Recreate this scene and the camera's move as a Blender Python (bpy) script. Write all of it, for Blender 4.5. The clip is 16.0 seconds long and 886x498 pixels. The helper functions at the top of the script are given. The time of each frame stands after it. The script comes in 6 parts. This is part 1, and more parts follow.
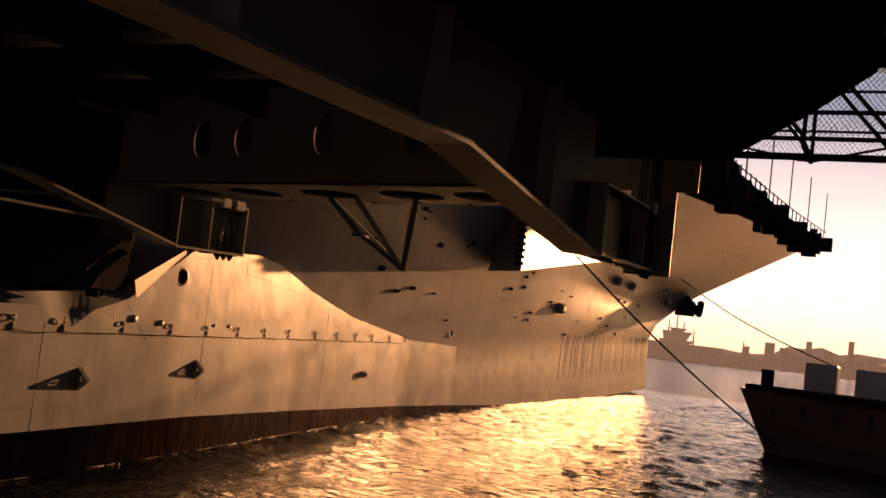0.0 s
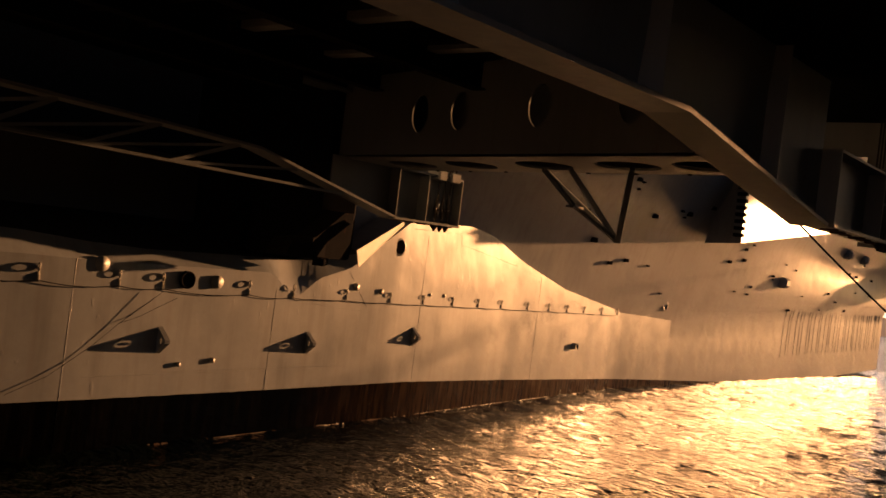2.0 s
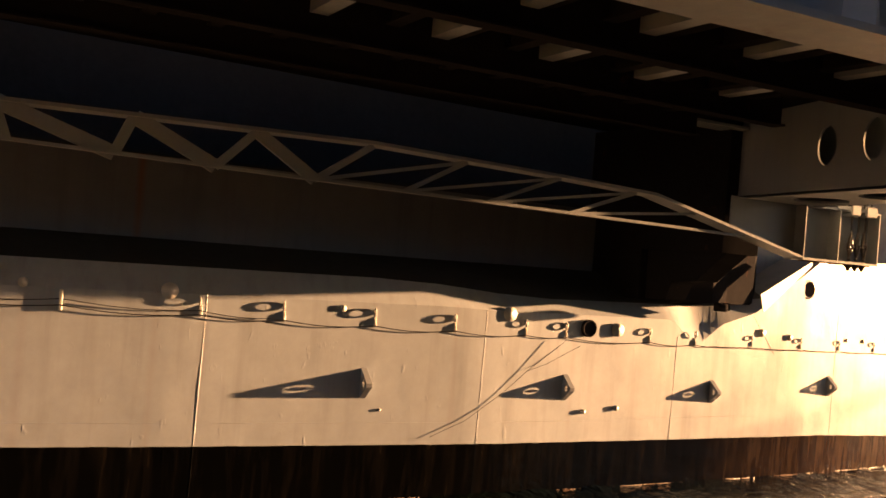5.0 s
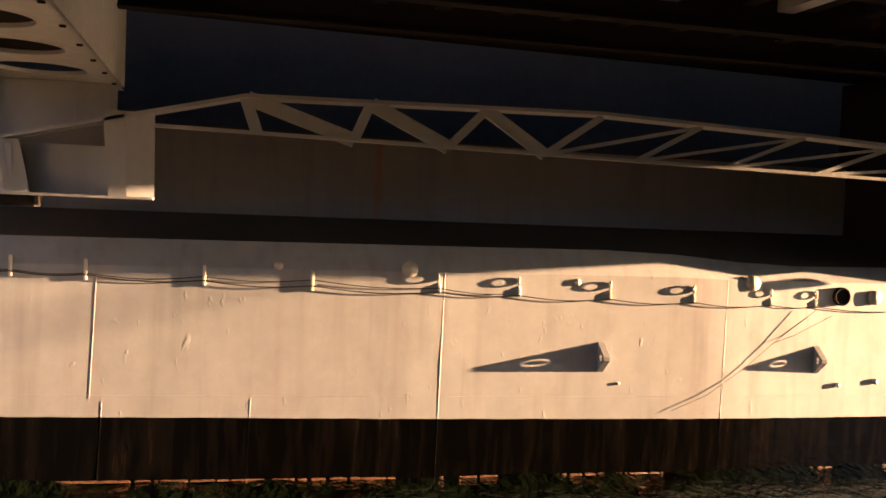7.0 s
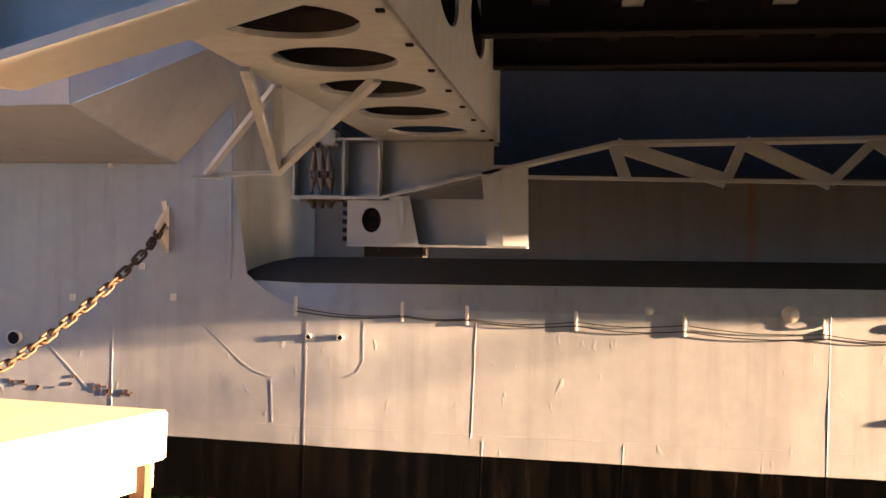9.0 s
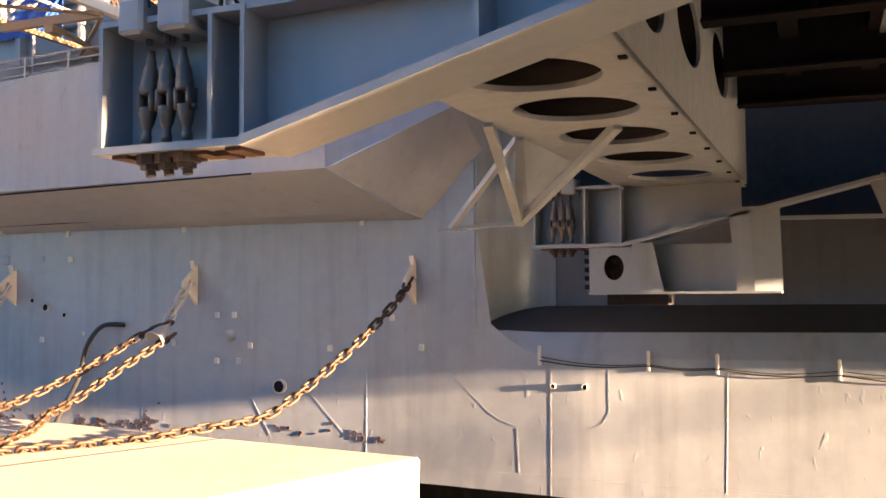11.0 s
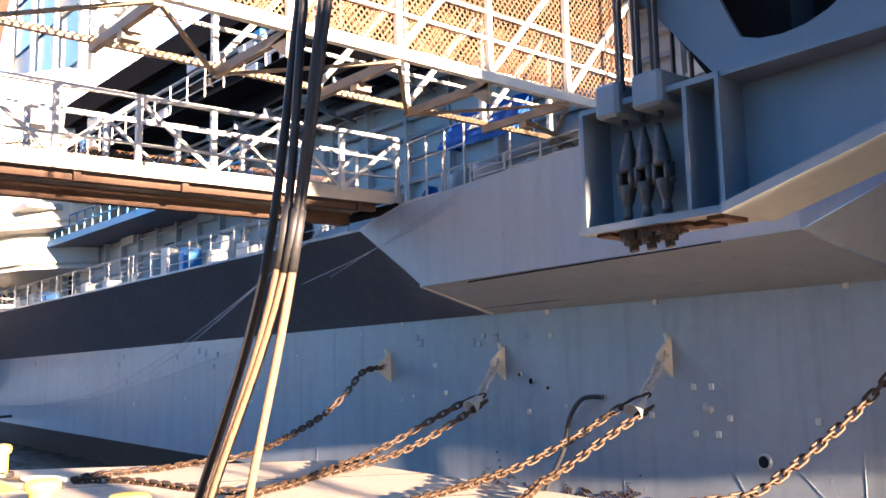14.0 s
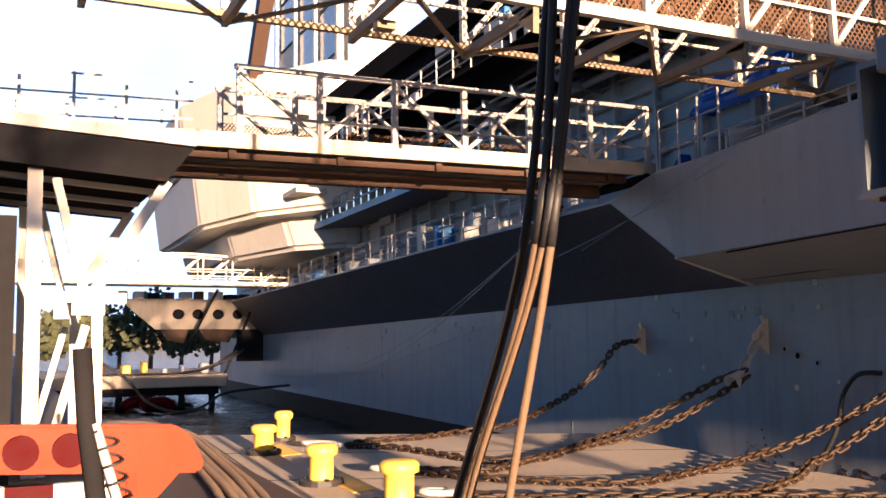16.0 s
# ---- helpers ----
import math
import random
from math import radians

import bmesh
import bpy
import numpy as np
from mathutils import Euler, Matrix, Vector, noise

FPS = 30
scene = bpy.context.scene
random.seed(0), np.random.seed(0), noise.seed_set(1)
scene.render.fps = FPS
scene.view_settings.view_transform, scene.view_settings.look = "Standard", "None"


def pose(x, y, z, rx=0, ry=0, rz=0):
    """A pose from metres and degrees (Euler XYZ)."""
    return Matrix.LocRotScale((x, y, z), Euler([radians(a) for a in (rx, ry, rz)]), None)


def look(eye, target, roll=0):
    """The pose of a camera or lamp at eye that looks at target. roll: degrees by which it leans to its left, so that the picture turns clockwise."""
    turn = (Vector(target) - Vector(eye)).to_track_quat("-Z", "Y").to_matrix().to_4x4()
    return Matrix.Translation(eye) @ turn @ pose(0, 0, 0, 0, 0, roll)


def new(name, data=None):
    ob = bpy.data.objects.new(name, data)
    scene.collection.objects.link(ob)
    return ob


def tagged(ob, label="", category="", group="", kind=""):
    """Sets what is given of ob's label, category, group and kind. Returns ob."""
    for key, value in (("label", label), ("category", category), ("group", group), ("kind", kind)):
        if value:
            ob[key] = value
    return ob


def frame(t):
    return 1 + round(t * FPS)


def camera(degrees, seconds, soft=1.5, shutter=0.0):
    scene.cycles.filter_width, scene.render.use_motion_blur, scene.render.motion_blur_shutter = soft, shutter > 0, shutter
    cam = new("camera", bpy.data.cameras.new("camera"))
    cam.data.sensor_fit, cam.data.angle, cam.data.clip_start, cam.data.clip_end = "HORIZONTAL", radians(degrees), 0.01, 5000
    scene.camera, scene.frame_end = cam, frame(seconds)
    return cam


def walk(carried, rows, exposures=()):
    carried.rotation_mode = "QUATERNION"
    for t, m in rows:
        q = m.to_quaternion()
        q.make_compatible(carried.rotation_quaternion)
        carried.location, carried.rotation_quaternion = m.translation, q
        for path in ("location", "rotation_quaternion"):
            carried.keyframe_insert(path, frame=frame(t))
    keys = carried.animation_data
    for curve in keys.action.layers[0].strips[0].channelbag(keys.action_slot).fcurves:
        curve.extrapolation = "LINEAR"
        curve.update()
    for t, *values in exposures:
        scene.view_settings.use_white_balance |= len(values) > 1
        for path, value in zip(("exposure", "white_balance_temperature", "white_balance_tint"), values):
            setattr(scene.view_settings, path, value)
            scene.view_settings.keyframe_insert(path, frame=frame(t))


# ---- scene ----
cam = camera(50.16, 16.0, soft=1.6)
walk(cam, [
    (0.0, pose(0.269, 0.132, 4.536, 94.66, -7.16, -64.47)),
    (0.5, pose(0.262, 0.146, 4.536, 93.31, -7.91, -61.25)),
    (1.0, pose(0.253, 0.161, 4.535, 92.32, -8.11, -57.74)),
    (1.5, pose(0.245, 0.173, 4.535, 91.68, -7.79, -54.95)),
    (2.0, pose(0.235, 0.187, 4.534, 91.23, -7.99, -51.70)),
    (2.5, pose(0.224, 0.200, 4.534, 90.75, -8.02, -48.38)),
    (3.0, pose(0.210, 0.214, 4.534, 90.05, -8.23, -44.38)),
    (3.5, pose(0.190, 0.232, 4.533, 89.61, -8.31, -39.38)),
    (4.0, pose(0.175, 0.244, 4.532, 90.37, -7.58, -35.78)),
    (4.2, pose(0.169, 0.248, 4.532, 90.87, -7.39, -34.46)),
    (6.3, pose(0.094, 0.285, 4.530, 89.27, -3.65, -18.30)),
    (6.5, pose(0.089, 0.286, 4.530, 89.01, -3.53, -17.30)),
    (7.0, pose(0.074, 0.291, 4.529, 88.33, -3.90, -14.25)),
    (7.5, pose(0.049, 0.296, 4.529, 88.28, -3.61, -9.26)),
    (8.0, pose(0.028, 0.299, 4.528, 88.00, -3.38, -5.27)),
    (8.5, pose(-0.003, 0.300, 4.527, 88.12, -3.75, 0.68)),
    (9.0, pose(-0.039, 0.297, 4.526, 89.86, -2.41, 7.45)),
    (9.5, pose(-0.062, 0.294, 4.526, 90.48, -2.36, 11.91)),
    (9.7, pose(-0.072, 0.291, 4.525, 90.40, -2.35, 13.93)),
    (11.8, pose(-0.130, 0.270, 4.524, 95.24, -0.75, 25.72)),
    (12.0, pose(-0.136, 0.267, 4.524, 95.99, -0.81, 27.07)),
    (12.5, pose(-0.152, 0.259, 4.524, 96.11, -0.68, 30.43)),
    (13.0, pose(-0.171, 0.246, 4.523, 95.94, -0.54, 34.88)),
    (13.5, pose(-0.196, 0.227, 4.523, 96.22, -0.14, 40.86)),
    (14.0, pose(-0.227, 0.196, 4.522, 96.44, 0.19, 49.37)),
    (14.5, pose(-0.247, 0.169, 4.522, 96.33, -0.23, 55.62)),
    (15.0, pose(-0.260, 0.150, 4.522, 96.73, -0.08, 60.12)),
    (15.5, pose(-0.265, 0.140, 4.522, 96.22, 0.40, 62.30)),
    (16.0, pose(-0.270, 0.130, 4.522, 94.92, 0.29, 64.35)),
], exposures=[(0.0, 0.2, 7900, 38), (1.5, 0.45, 7900, 33), (3.0, 1.15, 7900, 31), (4.2, 2.45, 7200, 22), (6.3, 3.9, 6300, 22), (8.0, 4.1, 5850, 21), (9.0, 4.5, 5500, 18), (9.7, 4.6, 5300, 15), (11.8, 4.65, 4850, 12), (13.5, 4.35, 4400, 10), (14.5, 3.8, 4200, 9), (15.2, 3.05, 4500, 12), (16.0, 2.6, 4660, 15)])

# light: a low evening sun ahead of the bow, outboard of the hull, and its sky
SUN_AZ, SUN_EL = 93.0, 6.6          # degrees from the +y axis towards +x; above the horizon
world = bpy.data.worlds.new("evening_sky")
scene.world = world
world.use_nodes = True
_wn = world.node_tree
_sky = _wn.nodes.new("ShaderNodeTexSky")
_sky.sky_type, _sky.sun_disc = "NISHITA", False
_sky.sun_elevation, _sky.sun_rotation = radians(SUN_EL), radians(SUN_AZ)
_sky.air_density, _sky.dust_density, _sky.ozone_density = 1.0, 1.0, 2.6
_bg = _wn.nodes["Background"]
_wn.links.new(_sky.outputs[0], _bg.inputs[0])
_bg.inputs[1].default_value = 0.024
sun = new("sun", bpy.data.lights.new("sun", "SUN"))
sun.data.energy, sun.data.angle, sun.data.color = 5.0, radians(0.6), (1.0, 0.535, 0.215)
_s = Vector((math.sin(radians(SUN_AZ)) * math.cos(radians(SUN_EL)), math.cos(radians(SUN_AZ)) * math.cos(radians(SUN_EL)), math.sin(radians(SUN_EL))))
sun.matrix_world = look(_s * 60, (0, 0, 0))

# ---- helpers of this scene
EYE = 4.53                            # height of the viewer over the water
TRIM = radians(1.66)                  # the ship sits slightly bow-up
SHIP = Matrix.Translation((0, 0, EYE)) @ Matrix.Rotation(-TRIM, 4, "Y")
LAND = Matrix.Identity(4)


def nd(tree, kind, **ins):
    n = tree.nodes.new(kind)
    for k, val in ins.items():
        n.inputs[k.replace("_", " ")].default_value = val
    return n


def ramp(tree, fac, stops):
    r = tree.nodes.new("ShaderNodeValToRGB")
    el = r.color_ramp.elements
    while len(el) < len(stops):
        el.new(0.5)
    for e, (p, c) in zip(el, stops):
        e.position, e.color = p, (*c, 1) if len(c) == 3 else (c[0], c[0], c[0], 1)
    tree.links.new(fac, r.inputs[0])
    return r.outputs[0]


def surface(name, color, rough=0.6, metal=0.0, vary=0.25, streak=0.0, rust=0.0, grain=6.0, bump=0.15, world_space=False, rust_color=(0.16, 0.06, 0.025)):
    """Painted or bare matter: tone varies at two scales, with run marks down the face and rust."""
    m = bpy.data.materials.new(name)
    m.use_nodes = True
    t = m.node_tree
    bs = t.nodes["Principled BSDF"]
    bs.inputs["Metallic"].default_value = metal
    if world_space:
        co = t.nodes.new("ShaderNodeNewGeometry").outputs["Position"]
    else:
        co = t.nodes.new("ShaderNodeTexCoord").outputs["Object"]
    big = nd(t, "ShaderNodeTexNoise", Scale=0.35, Detail=4.0)
    fine = nd(t, "ShaderNodeTexNoise", Scale=grain, Detail=6.0, Roughness=0.7)
    for n in (big, fine):
        t.links.new(co, n.inputs["Vector"])
    add = nd(t, "ShaderNodeMath")
    add.operation = "ADD"
    t.links.new(big.outputs[0], add.inputs[0])
    t.links.new(fine.outputs[0], add.inputs[1])
    half = nd(t, "ShaderNodeMath")
    half.operation = "MULTIPLY"
    half.inputs[1].default_value = 0.5
    t.links.new(add.outputs[0], half.inputs[0])
    lo = tuple(c * (1 - vary) for c in color)
    hi = tuple(min(1, c * (1 + vary)) for c in color)
    col = ramp(t, half.outputs[0], [(0.32, lo), (0.68, hi)])
    height = fine.outputs[0]
    if streak or rust:
        mp = nd(t, "ShaderNodeMapping")
        mp.inputs["Scale"].default_value = (2.2, 2.2, 0.16)
        t.links.new(co, mp.inputs["Vector"])
        st = nd(t, "ShaderNodeTexNoise", Scale=1.3, Detail=5.0, Roughness=0.6)
        t.links.new(mp.outputs[0], st.inputs["Vector"])
        if streak:
            fac = ramp(t, st.outputs[0], [(0.50, (0,)), (0.72, (streak,))])
            mx = t.nodes.new("ShaderNodeMix")
            mx.data_type = "RGBA"
            t.links.new(fac, mx.inputs["Factor"])
            t.links.new(col, mx.inputs["A"])
            mx.inputs["B"].default_value = (color[0] * 0.55, color[1] * 0.52, color[2] * 0.48, 1)
            col = mx.outputs["Result"]
        if rust:
            pit = nd(t, "ShaderNodeTexNoise", Scale=3.0, Detail=8.0, Roughness=0.75)
            t.links.new(co, pit.inputs["Vector"])
            mul = nd(t, "ShaderNodeMath")
            mul.operation = "MULTIPLY"
            t.links.new(st.outputs[0], mul.inputs[0])
            t.links.new(pit.outputs[0], mul.inputs[1])
            fac = ramp(t, mul.outputs[0], [(0.36, (0,)), (0.44, (rust,))])
            mx = t.nodes.new("ShaderNodeMix")
            mx.data_type = "RGBA"
            t.links.new(fac, mx.inputs["Factor"])
            t.links.new(col, mx.inputs["A"])
            mx.inputs["B"].default_value = (*rust_color, 1)
            col = mx.outputs["Result"]
    t.links.new(col, bs.inputs["Base Color"])
    rr = ramp(t, fine.outputs[0], [(0.3, (max(0.05, rough - 0.12),)), (0.7, (min(1, rough + 0.12),))])
    t.links.new(rr, bs.inputs["Roughness"])
    if bump:
        b = nd(t, "ShaderNodeBump", Strength=bump, Distance=0.02)
        t.links.new(height, b.inputs["Height"])
        t.links.new(b.outputs[0], bs.inputs["Normal"])
    return m


def thing(name, frame_m=None, at=(0, 0, 0), label="", category="", group="", kind=""):
    ob = new(name)
    ob.matrix_world = (frame_m if frame_m is not None else LAND) @ Matrix.Translation(at)
    return tagged(ob, label, category, group, kind)


def solo(name, bm, material, frame_m=None, label="", category="", group="", kind="", smooth=False, at=(0, 0, 0)):
    me = bpy.data.meshes.new(name)
    bm.normal_update()
    bm.to_mesh(me)
    bm.free()
    me.materials.append(material)
    if smooth:
        me.shade_smooth()
    ob = new(name, me)
    ob.matrix_world = (frame_m if frame_m is not None else LAND) @ Matrix.Translation(at)
    return tagged(ob, label, category, group, kind)


def part(name, bm, material, parent, label="", smooth=False, kind="", at=(0, 0, 0)):
    me = bpy.data.meshes.new(name)
    bm.normal_update()
    bm.to_mesh(me)
    bm.free()
    me.materials.append(material)
    if smooth:
        me.shade_smooth()
    return share(name, me, parent, label, kind, at)


def share(name, me, parent, label="", kind="", at=(0, 0, 0), m=None):
    ob = new(name, me)
    ob.parent = parent
    ob.matrix_basis = m if m is not None else Matrix.Translation(at)
    return tagged(ob, label, "", "", kind)


def box(bm, x0, y0, z0, x1, y1, z1, m=None):
    cs = [Vector(c) for c in ((x0, y0, z0), (x1, y0, z0), (x1, y1, z0), (x0, y1, z0), (x0, y0, z1), (x1, y0, z1), (x1, y1, z1), (x0, y1, z1))]
    if m is not None:
        cs = [m @ c for c in cs]
    v = [bm.verts.new(c) for c in cs]
    for f in ((3, 2, 1, 0), (4, 5, 6, 7), (0, 1, 5, 4), (1, 2, 6, 5), (2, 3, 7, 6), (3, 0, 4, 7)):
        bm.faces.new([v[i] for i in f])
    return bm


def prism(bm, outline, direction):
    """A flat outline of 3D points, given depth by the vector direction."""
    d = Vector(direction)
    a = [bm.verts.new(p) for p in outline]
    b = [bm.verts.new(Vector(p) + d) for p in outline]
    n = len(a)
    bm.faces.new(a)
    bm.faces.new(list(reversed(b)))
    for i in range(n):
        j = (i + 1) % n
        bm.faces.new((a[j], a[i], b[i], b[j]))
    bmesh.ops.recalc_face_normals(bm, faces=bm.faces[:])
    return bm


def tube(bm, pts, r, sides=8, caps=True, r1=None):
    """A pipe through points."""
    pts = [Vector(p) for p in pts]
    rings = []
    n = len(pts)
    side = None
    for i, p in enumerate(pts):
        d = (pts[min(i + 1, n - 1)] - pts[max(i - 1, 0)]).normalized()
        if side is None:
            side = d.orthogonal().normalized()
        side = (side - d * side.dot(d)).normalized()
        up = d.cross(side)
        rad = r if r1 is None else r + (r1 - r) * i / max(1, n - 1)
        rings.append([bm.verts.new(p + (side * math.cos(a) + up * math.sin(a)) * rad) for a in (2 * math.pi * k / sides for k in range(sides))])
    for a, b in zip(rings, rings[1:]):
        for k in range(sides):
            j = (k + 1) % sides
            bm.faces.new((a[k], a[j], b[j], b[k]))
    if caps:
        bm.faces.new(list(reversed(rings[0])))
        bm.faces.new(rings[-1])
    return bm


def bar(bm, a, b, w, h, up=(0, 0, 1)):
    """A rectangular bar from a to b, w wide and h high."""
    a, b = Vector(a), Vector(b)
    d = (b - a).normalized()
    s = d.cross(Vector(up))
    if s.length < 1e-4:
        s = d.orthogonal()
    s.normalize()
    u = s.cross(d)
    m = Matrix((s, d, u)).transposed().to_4x4()
    m.translation = a
    return box(bm, -w / 2, 0, -h / 2, w / 2, (b - a).length, h / 2, m)


def skin(bm, rows):
    """A sheet through rows of points, all of one length."""
    g = [[bm.verts.new(p) for p in r] for r in rows]
    for a, b in zip(g, g[1:]):
        for i in range(len(a) - 1):
            bm.faces.new((a[i], a[i + 1], b[i + 1], b[i]))
    return bm


def lerp(x, xs, ys):
    return float(np.interp(x, xs, ys))


def B():
    return bmesh.new()

# ---- materials


def boot_paint(name, color, rough=0.5, stain_x=None, stain=0.75, below=1e3):
    """Haze-grey ship's side: black boot-topping below a level line, run marks, rust and dented plates."""
    m = surface(name, color, rough, 0, 0.13, 0.42, 0.0, 3.0, 0.0)
    t = m.node_tree
    bs = t.nodes["Principled BSDF"]
    old = bs.inputs["Base Color"].links[0].from_socket
    geo = t.nodes.new("ShaderNodeNewGeometry")
    sep = t.nodes.new("ShaderNodeSeparateXYZ")
    t.links.new(geo.outputs["Position"], sep.inputs[0])
    wob = nd(t, "ShaderNodeTexNoise", Scale=1.7, Detail=5.0)
    t.links.new(geo.outputs["Position"], wob.inputs["Vector"])
    off = nd(t, "ShaderNodeMath")
    off.operation = "MULTIPLY_ADD"
    off.inputs[1].default_value = 0.03
    t.links.new(wob.outputs[0], off.inputs[0])
    t.links.new(sep.outputs["Z"], off.inputs[2])
    line = nd(t, "ShaderNodeMapRange")
    for key, val in (("From Min", 22.0), ("From Max", 62.0), ("To Min", 1.05), ("To Max", -0.1)):
        line.inputs[key].default_value = val
    t.links.new(sep.outputs["X"], line.inputs["Value"])
    gate = nd(t, "ShaderNodeMath")
    gate.operation = "LESS_THAN"
    t.links.new(off.outputs[0], gate.inputs[0])
    t.links.new(line.outputs[0], gate.inputs[1])
    # worn black paint with brown rust runs
    mp = nd(t, "ShaderNodeMapping")
    mp.inputs["Scale"].default_value = (3.0, 3.0, 0.35)
    t.links.new(geo.outputs["Position"], mp.inputs["Vector"])
    run = nd(t, "ShaderNodeTexNoise", Scale=1.6, Detail=7.0, Roughness=0.65)
    t.links.new(mp.outputs[0], run.inputs["Vector"])
    black = ramp(t, run.outputs[0], [(0.46, (0.0012, 0.0012, 0.0012)), (0.64, (0.004, 0.0035, 0.003)), (0.85, (0.022, 0.015, 0.009))])
    # forward, brown mottling stands in for rippling light thrown up by the water
    sunned = ramp(t, run.outputs[0], [(0.36, (0.03, 0.017, 0.009)), (0.52, (0.085, 0.05, 0.027)), (0.70, (0.17, 0.11, 0.065))])
    fore = nd(t, "ShaderNodeMapRange")
    for key, val in (("From Min", 17.0), ("From Max", 34.0)):
        fore.inputs[key].default_value = val
    t.links.new(sep.outputs["X"], fore.inputs["Value"])
    wm = t.nodes.new("ShaderNodeMix")
    wm.data_type = "RGBA"
    t.links.new(fore.outputs[0], wm.inputs["Factor"])
    t.links.new(black, wm.inputs["A"])
    t.links.new(sunned, wm.inputs["B"])
    black = wm.outputs["Result"]
    mx = t.nodes.new("ShaderNodeMix")
    mx.data_type = "RGBA"
    t.links.new(gate.outputs[0], mx.inputs["Factor"])
    t.links.new(old, mx.inputs["A"])
    t.links.new(black, mx.inputs["B"])
    col = mx.outputs["Result"]
    if stain_x is not None:
        ob = t.nodes.new("ShaderNodeTexCoord")
        so = t.nodes.new("ShaderNodeSeparateXYZ")
        t.links.new(ob.outputs["Object"], so.inputs[0])
        ab = None
        for sx_ in stain_x:
            dx = nd(t, "ShaderNodeMath")
            dx.operation = "SUBTRACT"
            dx.inputs[1].default_value = sx_
            t.links.new(so.outputs["X"], dx.inputs[0])
            one = nd(t, "ShaderNodeMath")
            one.operation = "ABSOLUTE"
            t.links.new(dx.outputs[0], one.inputs[0])
            if ab is None:
                ab = one
            else:
                least = nd(t, "ShaderNodeMath")
                least.operation = "MINIMUM"
                t.links.new(ab.outputs[0], least.inputs[0])
                t.links.new(one.outputs[0], least.inputs[1])
                ab = least
        jit = nd(t, "ShaderNodeMath")
        jit.operation = "MULTIPLY_ADD"
        jit.inputs[1].default_value = 0.12
        t.links.new(run.outputs[0], jit.inputs[0])
        t.links.new(ab.outputs[0], jit.inputs[2])
        fac = ramp(t, jit.outputs[0], [(0.05, (stain,)), (0.17, (0,))])
        up = nd(t, "ShaderNodeMath")
        up.operation = "LESS_THAN"
        up.inputs[1].default_value = below
        t.links.new(so.outputs["Z"], up.inputs[0])
        both = nd(t, "ShaderNodeMath")
        both.operation = "MULTIPLY"
        dry = nd(t, "ShaderNodeMath")
        dry.operation = "SUBTRACT"
        t.links.new(up.outputs[0], dry.inputs[0])
        t.links.new(gate.outputs[0], dry.inputs[1])
        dry.use_clamp = True
        t.links.new(fac, both.inputs[0])
        t.links.new(dry.outputs[0], both.inputs[1])
        m2 = t.nodes.new("ShaderNodeMix")
        m2.data_type = "RGBA"
        t.links.new(both.outputs[0], m2.inputs["Factor"])
        t.links.new(col, m2.inputs["A"])
        m2.inputs["B"].default_value = (0.15, 0.075, 0.035, 1)
        col = m2.outputs["Result"]
    t.links.new(col, bs.inputs["Base Color"])
    dull = nd(t, "ShaderNodeMapRange")
    dull.inputs["To Min"].default_value = 0.6
    dull.inputs["To Max"].default_value = 0.14
    t.links.new(gate.outputs[0], dull.inputs["Value"])
    t.links.new(dull.outputs[0], bs.inputs["Specular IOR Level"])
    # plates dented between their frames
    dent = nd(t, "ShaderNodeTexNoise", Scale=0.9, Detail=2.0)
    t.links.new(geo.outputs["Position"], dent.inputs["Vector"])
    # the boot-topping is wet and smooth forward, weedy and dull aft
    wet = t.nodes.new("ShaderNodeMix")
    t.links.new(gate.outputs[0], wet.inputs["Factor"])
    t.links.new(ramp(t, dent.outputs[0], [(0.3, (rough - 0.03,)), (0.7, (rough + 0.04,))]), wet.inputs["A"])
    slick = nd(t, "ShaderNodeMapRange")
    slick.inputs["To Min"].default_value, slick.inputs["To Max"].default_value = 0.5, 0.10
    slick.inputs["From Min"].default_value, slick.inputs["From Max"].default_value = -14.0, 4.0
    t.links.new(sep.outputs["X"], slick.inputs["Value"])
    t.links.new(slick.outputs[0], wet.inputs["B"])
    t.links.new(wet.outputs["Result"], bs.inputs["Roughness"])
    fine = nd(t, "ShaderNodeTexNoise", Scale=2.6, Detail=2.0)
    t.links.new(geo.outputs["Position"], fine.inputs["Vector"])
    fb = nd(t, "ShaderNodeBump", Strength=0.15, Distance=0.008)
    t.links.new(fine.outputs[0], fb.inputs["Height"])
    tall = nd(t, "ShaderNodeMapping")
    tall.inputs["Scale"].default_value = (1.0, 1.0, 0.55)
    t.links.new(geo.outputs["Position"], tall.inputs["Vector"])
    scar = nd(t, "ShaderNodeTexNoise", Scale=6.5, Detail=3.0)
    t.links.new(tall.outputs[0], scar.inputs["Vector"])
    sb = nd(t, "ShaderNodeBump", Strength=0.45, Distance=0.006)
    t.links.new(ramp(t, scar.outputs[0], [(0.66, (0,)), (0.76, (1,))]), sb.inputs["Height"])
    t.links.new(sb.outputs[0], fb.inputs["Normal"])
    bump = nd(t, "ShaderNodeBump", Strength=0.3, Distance=0.04)
    t.links.new(fb.outputs[0], bump.inputs["Normal"])
    t.links.new(dent.outputs[0], bump.inputs["Height"])
    t.links.new(bump.outputs[0], bs.inputs["Normal"])
    return m


